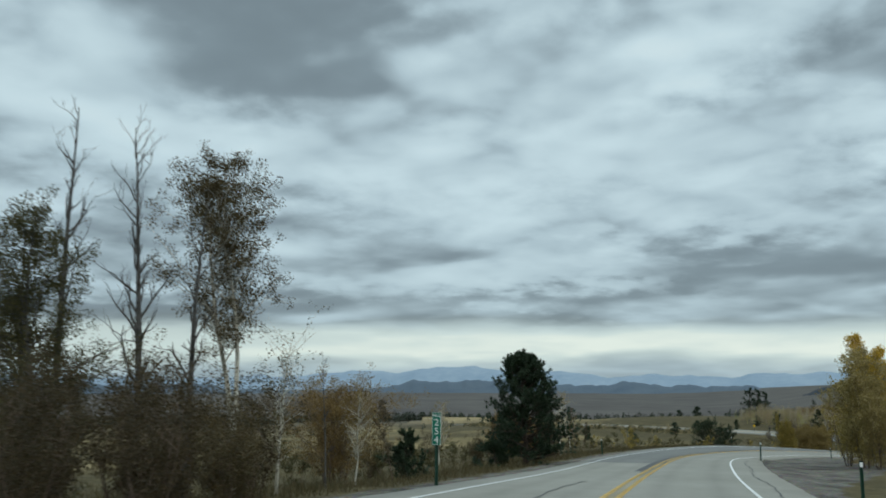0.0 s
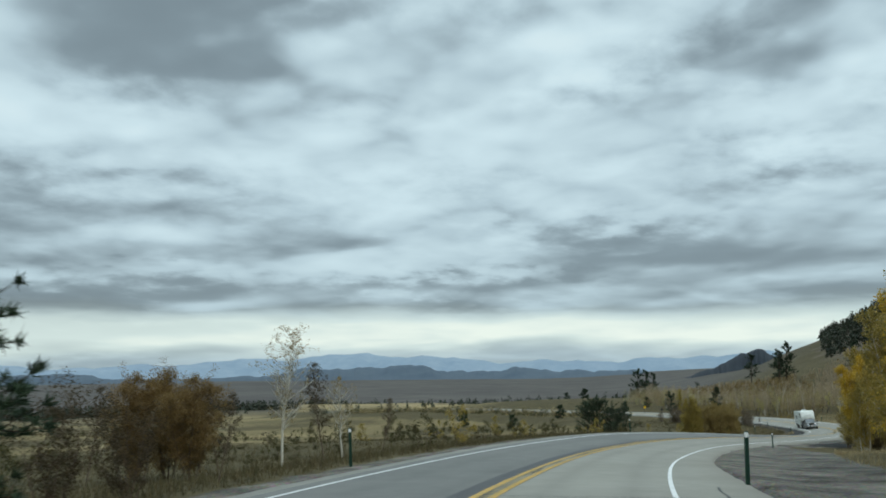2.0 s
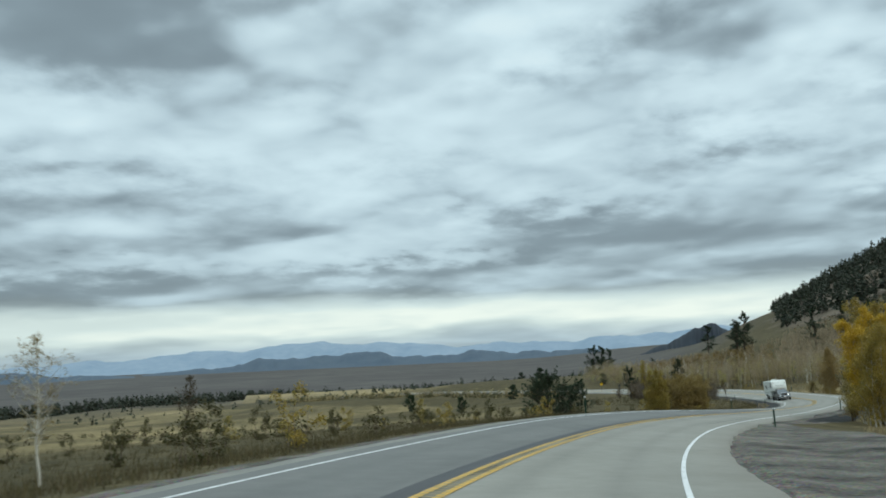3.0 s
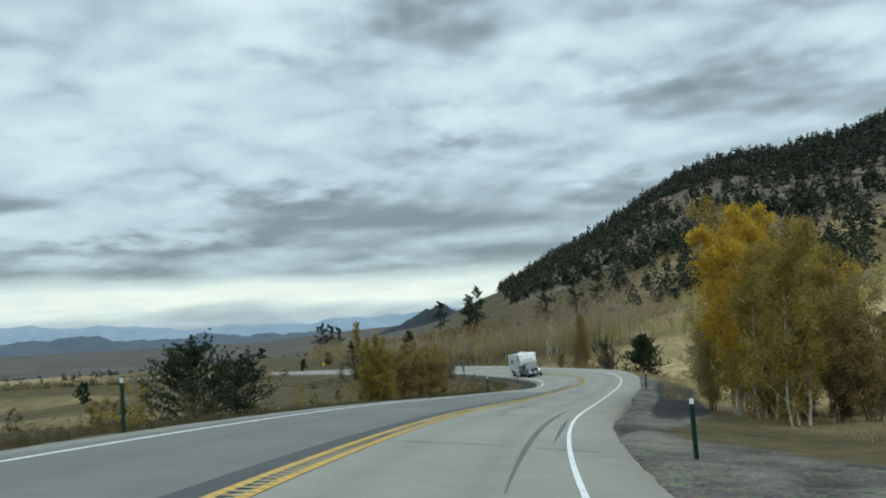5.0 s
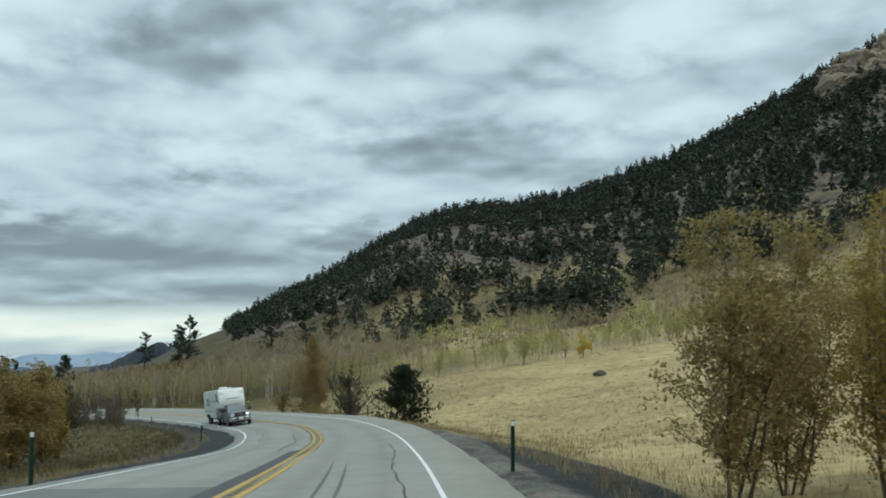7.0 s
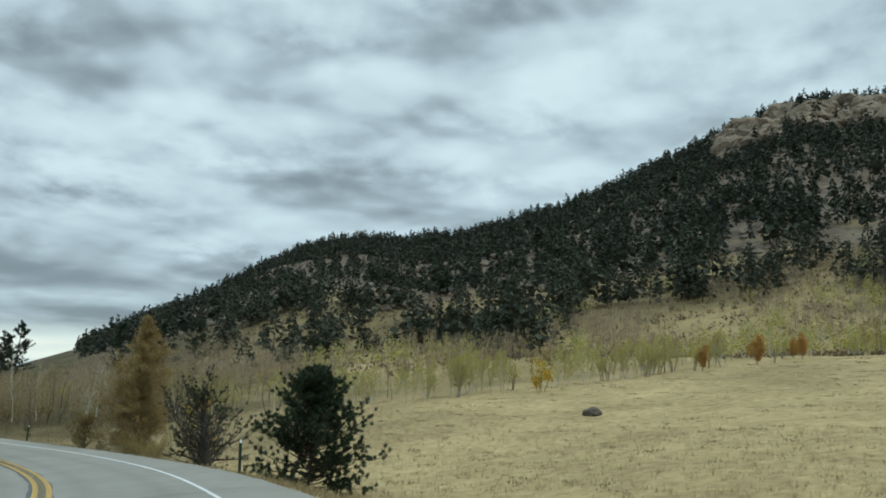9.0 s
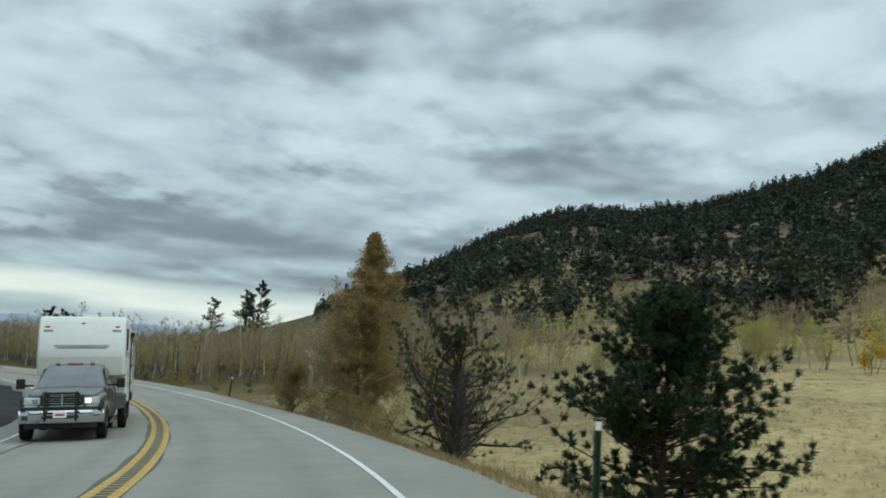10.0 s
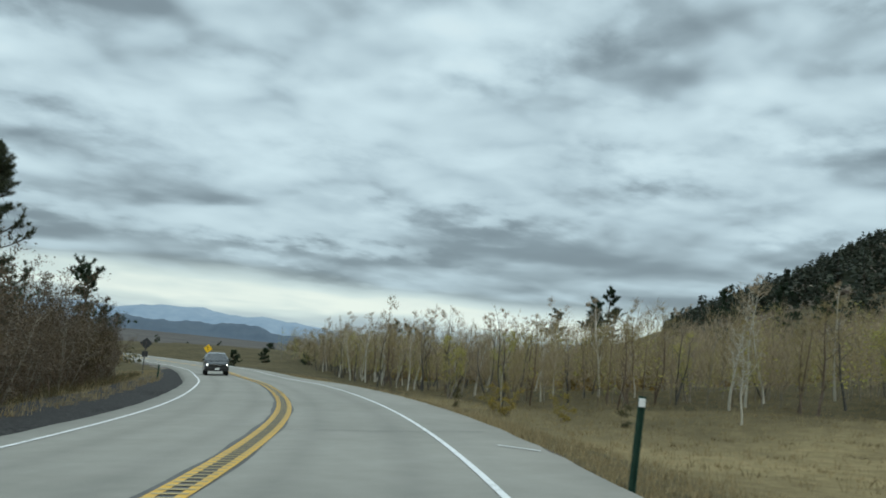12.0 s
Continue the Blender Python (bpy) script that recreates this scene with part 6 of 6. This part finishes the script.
M_RED = simple("red_lens", (0.35, 0.02, 0.015), (0.45, 0.03, 0.02), 6, 0.25, relief=0)
M_AMBER = simple("amber_lens", (0.40, 0.12, 0.02), (0.50, 0.16, 0.03), 6, 0.25, relief=0)
M_LAMP, LN, LB = material("lit_headlamp")
LN.put(LB, "Base Color", (0.9, 0.9, 0.88, 1))
LN.put(LB, "Emission Color", (1.0, 0.97, 0.9, 1))
LN.put(LB, "Emission Strength", 3.0)
M_LENS = simple("clear_headlamp", (0.45, 0.47, 0.47), (0.6, 0.62, 0.62), 9, 0.15, relief=0)


def rounded(y, hw, z0, z1, top=1.0, r=0.08, belt=0.6, n=3):
    """A body section across x at y with rounded corners; the sides lean in above the belt to top times the half width."""
    t = hw * top
    zb = z0 + belt * (z1 - z0)
    half = [(0.0, z0), (hw - r, z0)]
    half += [(hw - r + r * math.sin(a), z0 + r - r * math.cos(a)) for a in np.linspace(0, math.pi / 2, n + 1)[1:]]
    half += [(hw, zb)]
    half += [(t - r + r * math.cos(a), z1 - r + r * math.sin(a)) for a in np.linspace(0, math.pi / 2, n + 1)]
    half += [(0.5 * (t - r), z1 + 0.012), (0.0, z1 + 0.018)]
    return [(x, y, z) for x, z in half] + [(-x, y, z) for x, z in half[-2:0:-1]]


def hull(name, rings, mat, parent, label=""):
    """A skinned body part, smooth but for its creases."""
    me = loft(name, rings, mat)
    me.polygons.foreach_set("use_smooth", np.ones(len(me.polygons), bool))
    me.set_sharp_from_angle(angle=radians(32))
    return part(name, me, parent, label)


def tube_part(name, pts, rad, mat, parent, label="", sides=8):
    w = Wood(1)
    w.tube([Vector(p) for p in pts], [rad] * len(pts), sides)
    return part(name, fast_mesh(name, [tuple(v) for v in w.V], w.F, [mat], shade=True), parent, label)


def arch(name, x, y, z, r0, r1, depth, mat, parent, label=""):
    """A half ring round a wheel, standing proud of the body side by depth."""
    V, F, n = [], [], 15
    for k in range(n):
        a = math.pi * k / (n - 1)
        for rr in (r0, r1):
            for dx in (0, depth):
                V.append((x + dx, y + rr * math.cos(a), z + rr * math.sin(a)))
    for k in range(n - 1):
        i = 4 * k
        F += [(i, i + 4, i + 6, i + 2), (i + 1, i + 3, i + 7, i + 5), (i, i + 1, i + 5, i + 4), (i + 2, i + 6, i + 7, i + 3)]
    return part(name, fast_mesh(name, V, F, [mat]), parent, label)


def well(x, y, rad, parent):
    """The dark hollow of a wheel arch, as a shallow drum on the body side."""
    side = 1 if x > 0 else -1
    rings = [[(x + side * off, y + math.cos(a) * rad, 0.42 + math.sin(a) * rad * (1 if math.sin(a) > 0 else 0.2)) for a in np.linspace(0, 6.283, 25)[:-1]] for off in (-0.05, 0.006)]
    part("wheel_well", loft("wheel_well", rings, M_TRIM), parent, "dark wheel well")


def pickup():
    """Heavy dual-wheel pickup; nose towards -y, front bumper at y = 0, standing on z = 0."""
    t = new("pickup_truck")
    hull("hood", [rounded(0.20, 0.80, 0.86, 1.14, 0.93, 0.06), rounded(0.30, 0.88, 0.84, 1.20, 0.92, 0.07), rounded(1.0, 0.92, 0.84, 1.27, 0.92, 0.08), rounded(1.80, 0.94, 0.84, 1.31, 0.93, 0.08)], M_SILVER, t, "grey hood")
    hull("front_wing", [rounded(0.24, 0.90, 0.50, 1.08, 0.97, 0.08), rounded(0.42, 0.985, 0.48, 1.13, 0.96, 0.10), rounded(1.80, 0.985, 0.48, 1.19, 0.96, 0.10)], M_SILVER, t, "grey front wings")
    hull("cab_body", [rounded(1.80, 0.985, 0.46, 1.30, 0.94, 0.06), rounded(2.0, 0.985, 0.44, 1.33, 0.94, 0.06), rounded(4.38, 0.985, 0.44, 1.33, 0.94, 0.06)], M_SILVER, t, "grey cab sides with two doors")
    hull("cab_roof", [rounded(1.86, 0.90, 1.22, 1.32, 0.98, 0.03), rounded(2.52, 0.90, 1.22, 1.86, 0.82, 0.08, 0.2), rounded(2.75, 0.90, 1.22, 1.94, 0.80, 0.10, 0.2), rounded(3.5, 0.90, 1.22, 1.96, 0.80, 0.10, 0.2), rounded(4.22, 0.90, 1.22, 1.92, 0.80, 0.10, 0.2), rounded(4.38, 0.90, 1.22, 1.60, 0.88, 0.08, 0.2)], M_SILVER, t, "grey cab roof and pillars")
    hull("bed", [rounded(4.44, 0.97, 0.52, 1.36, 0.98, 0.06), rounded(6.58, 0.97, 0.56, 1.36, 0.98, 0.06)], M_SILVER, t, "grey cargo bed")
    for sx in (-1, 1):
        fl = [[(sx * x, y, z) for x, z in ((0.95, 0.60), (0.97 + 0.25 * k, 0.62), (0.97 + 0.25 * k, 0.98), (0.97 + 0.17 * k, 1.10), (0.95, 1.16))] for y, k in ((4.62, 0.05), (4.80, 0.75), (5.02, 1), (5.80, 1), (6.02, 0.75), (6.2, 0.05))]
        hull("rear_fender", fl, M_SILVER, t, "flared dual-wheel fender")
        well(sx * 0.985, 0.98, 0.49, t)
        well(sx * 1.215, 5.42, 0.47, t)
        arch("arch_trim", sx * 0.975, 0.98, 0.42, 0.47, 0.55, sx * 0.03, M_SILVER, t)
        mirror = part("mirror", box_mesh("mirror", 0.22, 0.12, 0.27, M_TRIM, 0.035, (sx * 1.27, 2.02, 1.42)), t, "black tow mirror")
        part("mirror_arm", box_mesh("mirror_arm", 0.26, 0.05, 0.05, M_TRIM, 0.01, (sx * 1.07, 2.05, 1.37)), mirror)
        lamp = part("headlight", box_mesh("headlight", 0.38, 0.12, 0.19, M_LENS, 0.04, (sx * 0.70, 0.22, 1.0)), t, "clear headlight")
        part("bulb", box_mesh("bulb", 0.12, 0.02, 0.10, M_LAMP if sx > 0 else M_CHROME, 0.008, (sx * 0.62, 0.155, 1.0)), lamp, "lit bulb" if sx > 0 else "")
        part("turn_lamp", box_mesh("turn_lamp", 0.30, 0.08, 0.05, M_LENS, 0.015, (sx * 0.72, 0.21, 0.875)), t, "clear turn lamp")
        tube_part("guard_bar", [(sx * 0.36, -0.02, 0.52), (sx * 0.36, -0.10, 0.70), (sx * 0.36, -0.10, 1.12), (sx * 0.36, -0.02, 1.24)], 0.030, M_TRIM, t, "black grille guard upright")
        for py in (2.95, 3.98):
            part("door_handle", box_mesh("door_handle", 0.03, 0.16, 0.04, M_TRIM, 0.008, (sx * 0.995, py, 1.12)), t, "black door handle")
        for py in (1.98, 3.16, 4.2):
            part("door_gap", box_mesh("door_gap", 0.012, 0.014, 0.80, M_TRIM, 0, (sx * 0.982, py, 0.88)), t)
        pane("side_window", [(sx * 0.892, 2.22, 1.36), (sx * 0.892, 3.12, 1.36), (sx * 0.782, 3.12, 1.83), (sx * 0.782, 2.66, 1.83)], M_GLASS, t, "tinted side window")
        pane("side_window", [(sx * 0.892, 3.22, 1.36), (sx * 0.892, 4.12, 1.36), (sx * 0.785, 4.06, 1.82), (sx * 0.782, 3.22, 1.83)], M_GLASS, t, "tinted side window")
        tube_part("running_board", [(sx * 1.02, 1.62, 0.40), (sx * 1.04, 1.75, 0.38), (sx * 1.04, 4.3, 0.38), (sx * 1.02, 4.45, 0.40)], 0.04, M_CHROME, t, "chrome step bar")
        wheel(sx * 0.905, 0.98, 0.41, 0.26, t, M_CHROME)
        wheel(sx * 1.135, 5.42, 0.41, 0.24, t, M_CHROME)
        wheel(sx * 0.74, 5.42, 0.41, 0.24, t, M_CHROME)
    pane("windshield", [(-0.80, 1.93, 1.36), (0.80, 1.93, 1.36), (0.69, 2.53, 1.85), (-0.69, 2.53, 1.85)], M_GLASS, t, "dark raked windshield")
    for px in (-0.35, 0.25):
        tube_part("wiper", [(px, 1.90, 1.345), (px + 0.45, 1.96, 1.40)], 0.012, M_TRIM, t, "black wiper", 5)
    grille = part("grille", box_mesh("grille", 0.98, 0.10, 0.30, M_TRIM, 0.03, (0, 0.19, 1.02)), t, "black grille in a chrome surround")
    for pz in (1.17, 0.87):
        part("grille_bar", box_mesh("grille_bar", 1.02, 0.06, 0.035, M_CHROME, 0.01, (0, 0.15, pz)), grille)
    for pz in (0.94, 1.0, 1.06, 1.12):
        part("grille_bar", box_mesh("grille_bar", 0.9, 0.03, 0.014, M_CHROME, 0.004, (0, 0.135, pz)), grille)
    part("grille_bar", box_mesh("grille_bar", 0.05, 0.05, 0.28, M_CHROME, 0.01, (0, 0.13, 1.02)), grille)
    part("valance", box_mesh("valance", 1.92, 0.12, 0.10, M_TRIM, 0.03, (0, 0.20, 0.80)), t, "black strip under the headlights")
    bump_ = [[(x, y + 0.16 * (abs(x) > 0.9) + 0.04 * (abs(x) > 0.7), z) for y, z in ((0.03, 0.46), (-0.02, 0.54), (-0.03, 0.68), (0.02, 0.77), (0.26, 0.77), (0.26, 0.46))] for x in (-1.0, -0.93, -0.75, -0.3, 0.3, 0.75, 0.93, 1.0)]
    hull("bumper", bump_, M_CHROME, t, "chrome front bumper")
    part("air_dam", box_mesh("air_dam", 1.7, 0.12, 0.16, M_TRIM, 0.03, (0, 0.18, 0.40)), t, "black air dam")
    for pz, mat in ((0.60, M_TRIM), (0.84, M_TRIM), (1.20, M_TRIM)):
        tube_part("guard_bar", [(-0.42, -0.06, pz), (-0.36, -0.11, pz), (0.36, -0.11, pz), (0.42, -0.06, pz)], 0.027, mat, t, "grille guard crossbar")
    for sx in (-1, 1):
        tube_part("guard_bar", [(sx * 0.38, -0.10, 0.82), (sx * 0.70, -0.07, 0.80), (sx * 0.92, 0.04, 0.82), (sx * 0.94, 0.10, 1.02)], 0.024, M_TRIM, t, "grille guard wing")
    plate = part("number_plate", box_mesh("number_plate", 0.31, 0.012, 0.155, M_REFL, 0.004, (0, -0.15, 0.67)), t, "small plate with reddish bar")
    part("plate_bar", box_mesh("plate_bar", 0.22, 0.004, 0.05, M_RED, 0, (0, -0.159, 0.67)), plate)
    for px in (-0.45, -0.14, 0, 0.14, 0.45):
        part("roof_lamp", box_mesh("roof_lamp", 0.12, 0.10, 0.045, M_AMBER, 0.015, (px, 2.74, 1.965)), t, "amber roof marker lamp")
    part("chassis", box_mesh("chassis", 1.5, 6.0, 0.22, M_TRIM, 0.02, (0, 3.4, 0.42)), t, "dark underbody")
    return tagged(t, "grey dual-wheel pickup truck with black grille guard", "pickup truck")


def trailer():
    """Fifth-wheel travel trailer; nose towards -y with the overhang over the truck's bed, tail at y = 9."""
    t = new("travel_trailer")
    hw, k = 1.22, M_GEL
    side = [(0.14, 1.62), (0.0, 2.22), (0.02, 2.40), (0.20, 3.22), (0.32, 3.36), (0.52, 3.41), (3.2, 3.38), (8.8, 3.28), (8.98, 3.12), (9.0, 0.78), (8.88, 0.66), (2.62, 0.66), (2.42, 0.80), (2.40, 1.56), (2.28, 1.62)]
    rings = []
    for x, e in ((-hw, 0.045), (-hw + 0.03, 0.012), (-hw + 0.08, 0.0), (hw - 0.08, 0.0), (hw - 0.03, 0.012), (hw, 0.045)):
        rings.append([(x, p[0] + math.copysign(e, 4.5 - p[0]), p[1] + math.copysign(e, 2.0 - p[1])) for p in side])
    hull("shell", rings, k, t, "white fibreglass shell with overhanging nose")
    # the nose: a lower panel under a band of stripes, and a moulded recess above
    pane("nose_panel", [(-1.14, 0.118, 1.66), (1.14, 0.118, 1.66), (1.14, -0.006, 2.19), (-1.14, -0.006, 2.19)], M_GEL, t, "white lower nose panel")
    for j in range(4):
        part("stripe", box_mesh("stripe", 1.55 - 0.10 * j, 0.012, 0.022, M_STRIPE, 0, (0, 0.006 + 0.012 * j, 2.44 - 0.045 * j + 0.08)), t, "grey stripe decal")
    part("nose_lamp", box_mesh("nose_lamp", 0.11, 0.03, 0.05, M_TRIM, 0.012, (0, 0.20, 3.18)), t, "dark lamp on the nose")
    for sx in (-1, 1):
        part("marker_lamp", box_mesh("marker_lamp", 0.13, 0.03, 0.05, M_RED, 0.012, (sx * 0.98, 0.175, 3.08)), t, "small red marker lamp")
        part("emblem", box_mesh("emblem", 0.26, 0.012, 0.15, M_STRIPE, 0.004, (sx * 0.96, 0.142, 2.92)), t, "faint grey emblem")
        # stripes run along the side in a band of three, and again low down
        for pz, hh in ((2.33, 0.055), (2.255, 0.035), (2.195, 0.02)):
            part("stripe", box_mesh("stripe", 0.008, 4.5, hh, M_STRIPE, 0, (sx * (hw + 0.004), 2.5, pz)), t, "grey stripe decal")
        for py, ln in ((3.55, 2.0), (6.95, 3.9)):
            part("stripe", box_mesh("stripe", 0.008, ln, 0.10, M_STRIPE, 0, (sx * (hw + 0.004), py, 1.30)), t, "grey stripe decal")
        for py, pz, wl, hl in ((1.42, 2.72, 0.62, 0.66), (5.62, 2.22, 0.86, 0.70), (6.78, 2.22, 0.86, 0.70)):
            win = part("window", box_mesh("window", 0.05, wl, hl, M_TRIM, 0.02, (sx * (hw + 0.01), py, pz)), t, "dark framed window")
            for half in (-1, 1):
                part("window_pane", box_mesh("window_pane", 0.03, wl / 2 - 0.06, hl - 0.09, M_GLASS, 0.012, (sx * (hw + 0.026), py + half * (wl / 4 - 0.01), pz)), win)
        for py in (5.10, 6.24):
            part("shade_arm", box_mesh("shade_arm", 0.04, 0.10, 0.62, k, 0.015, (sx * (hw + 0.03), py, 2.27)), t, "white window shade arm")
        # hatches with raised rims
        for py, pz, wl, hl in ((2.98, 1.28, 0.26, 0.84), (3.36, 1.36, 0.24, 0.90), (4.45, 1.74, 0.34, 0.36), (3.86, 1.34, 0.20, 0.24), (4.25, 1.26, 0.20, 0.22), (8.72, 1.02, 0.16, 0.30)):
            h = part("hatch", box_mesh("hatch", 0.012, wl, hl, k, 0.004, (sx * (hw + 0.009), py, pz)), t, "white storage hatch")
            for dy, dz, a, b in ((0, hl / 2, wl, 0.018), (0, -hl / 2, wl, 0.018), (wl / 2, 0, 0.018, hl), (-wl / 2, 0, 0.018, hl)):
                part("rim", box_mesh("rim", 0.016, a, b, M_GELGREY, 0.003, (sx * (hw + 0.012), py + dy, pz + dz)), h)
        part("fender_skirt", box_mesh("fender_skirt", 0.05, 2.05, 0.10, M_GELGREY, 0.03, (sx * (hw + 0.015), 6.6, 0.98)), t, "grey fender rail")
        for py in (6.12, 6.98):
            part("wheel_well", box_mesh("wheel_well", 0.03, 0.78, 0.30, M_TRIM, 0.08, (sx * (hw - 0.002), py, 0.80)), t, "dark wheel well")
            wheel(sx * 1.08, py, 0.37, 0.24, t, M_CHROME)
    aw = tube_part("awning", [(hw + 0.09, 4.72, 3.02), (hw + 0.09, 8.92, 2.98)], 0.085, M_GELGREY, t, "rolled grey awning", 12)
    for py in (4.72, 8.90):
        part("awning_arm", box_mesh("awning_arm", 0.045, 0.06, 2.32, M_TRIM if py < 5 else M_GELGREY, 0.01, (hw + 0.045, py, 1.84)), aw, "black awning arm" if py < 5 else "")
    part("awning_joint", box_mesh("awning_joint", 0.12, 0.14, 0.14, M_TRIM, 0.03, (hw + 0.08, 4.70, 3.02)), aw)
    part("camera_bracket", box_mesh("camera_bracket", 0.06, 0.12, 0.08, M_TRIM, 0.015, (hw + 0.03, 0.95, 3.02)), t, "small dark side lamp")
    part("air_conditioner", box_mesh("air_conditioner", 0.70, 0.95, 0.24, k, 0.08, (0, 4.4, 3.48)), t, "white roof air conditioner")
    part("roof_vent", box_mesh("roof_vent", 0.40, 0.40, 0.12, k, 0.03, (0.1, 1.6, 3.46)), t, "white roof vent")
    tube_part("roof_aerial", [(hw - 0.25, 7.4, 3.32), (hw - 0.25, 7.45, 3.48), (hw - 0.25, 8.3, 3.46)], 0.014, M_GELGREY, t, "thin roof rail", 6)
    part("bulkhead", box_mesh("bulkhead", 2.3, 0.02, 0.42, M_GELGREY, 0.004, (0, 2.408, 0.98)), t, "grey lower bulkhead")
    part("pin_box", box_mesh("pin_box", 0.35, 0.9, 0.35, M_TRIM, 0.03, (0, 1.1, 1.48)), t, "black hitch pin box")
    part("frame", box_mesh("frame", 1.7, 6.2, 0.18, M_TRIM, 0.02, (0, 5.7, 0.58)), t, "dark underframe")
    for sx in (-1, 1):
        tube_part("landing_leg", [(sx * 0.9, 2.75, 0.66), (sx * 0.9, 2.75, 0.36)], 0.04, M_GELGREY, t, "grey landing leg")
    return tagged(t, "white fifth-wheel travel trailer behind a grey pickup", "travel trailer")


def suv():
    t = new("suv")
    low_ = [section(0.1, 0.78, 0.42, 0.86, 0.92), section(0.3, 0.90, 0.34, 1.0, 0.92), section(1.25, 0.94, 0.32, 1.10, 0.93), section(4.3, 0.94, 0.34, 1.12, 0.94), section(4.65, 0.88, 0.42, 1.08, 0.92)]
    part("body", loft("body", low_, M_DARKCAR), t, "black lower body")
    cab = [section(1.15, 0.92, 1.0, 1.12, 0.95, 0.03), section(1.9, 0.90, 1.0, 1.70, 0.76), section(2.6, 0.90, 1.0, 1.78, 0.76), section(4.1, 0.90, 1.0, 1.74, 0.76), section(4.55, 0.90, 1.0, 1.15, 0.9, 0.03)]
    part("cabin", loft("cabin", cab, M_DARKCAR), t, "black cabin")
    pane("windshield", [(-0.80, 1.26, 1.15), (0.80, 1.26, 1.15), (0.66, 1.90, 1.66), (-0.66, 1.90, 1.66)], M_GLASS, t, "dark windshield")
    for sx in (-1, 1):
        part("headlight", box_mesh("headlight", 0.26, 0.08, 0.16, M_LAMP, 0.03, (sx * 0.68, 0.17, 0.80)), t, "lit headlight")
        pane("side_window", [(sx * 0.885, 1.6, 1.15), (sx * 0.885, 4.2, 1.15), (sx * 0.73, 4.0, 1.62), (sx * 0.73, 2.0, 1.62)], M_GLASS, t)
        part("mirror", box_mesh("mirror", 0.18, 0.10, 0.14, M_DARKCAR, 0.03, (sx * 1.02, 1.55, 1.18)), t)
        wheel(sx * 0.80, 0.95, 0.36, 0.24, t, M_CHROME)
        wheel(sx * 0.80, 3.7, 0.36, 0.24, t, M_CHROME)
        part("fog_lamp", box_mesh("fog_lamp", 0.14, 0.05, 0.08, M_LENS, 0.01, (sx * 0.62, 0.12, 0.46)), t)
    grille = part("grille", box_mesh("grille", 0.86, 0.08, 0.20, M_TRIM, 0.02, (0, 0.13, 0.80)), t)
    part("grille_bar", box_mesh("grille_bar", 0.8, 0.03, 0.03, M_CHROME, 0.006, (0, 0.08, 0.82)), grille)
    part("bumper", box_mesh("bumper", 1.7, 0.18, 0.24, M_TRIM, 0.05, (0, 0.12, 0.50)), t, "dark bumper")
    plate = part("number_plate", box_mesh("number_plate", 0.31, 0.012, 0.15, M_REFL, 0.003, (0, 0.02, 0.52)), t)
    part("plate_bar", box_mesh("plate_bar", 0.22, 0.004, 0.04, M_STRIPE, 0, (0, 0.012, 0.52)), plate)
    return tagged(t, "black sport utility vehicle with headlights lit", "car")


def park(ob, s, d, scale=1.0):
    """Stands a vehicle on the road at s metres along, nose towards the start."""
    p, yaw = on_road(s, d)
    q, _ = on_road(s + 4, d)
    bank = float(np.interp(s, RUN, ROAD[:, 3]))
    pitch = math.atan2(q[2] - p[2], 4)
    ob.matrix_basis = Matrix.Translation(p + np.array([0, 0, 0.012])) @ Euler((pitch, 0, yaw)).to_matrix().to_4x4() @ Euler((0, math.atan(bank), 0)).to_matrix().to_4x4() @ Matrix.Scale(scale, 4)


TRUCK_S = 224.8
park(pickup(), TRUCK_S, -2.35)
park(trailer(), TRUCK_S + 4.2, -2.3)
park(suv(), 318.0, -1.9, 1.12)
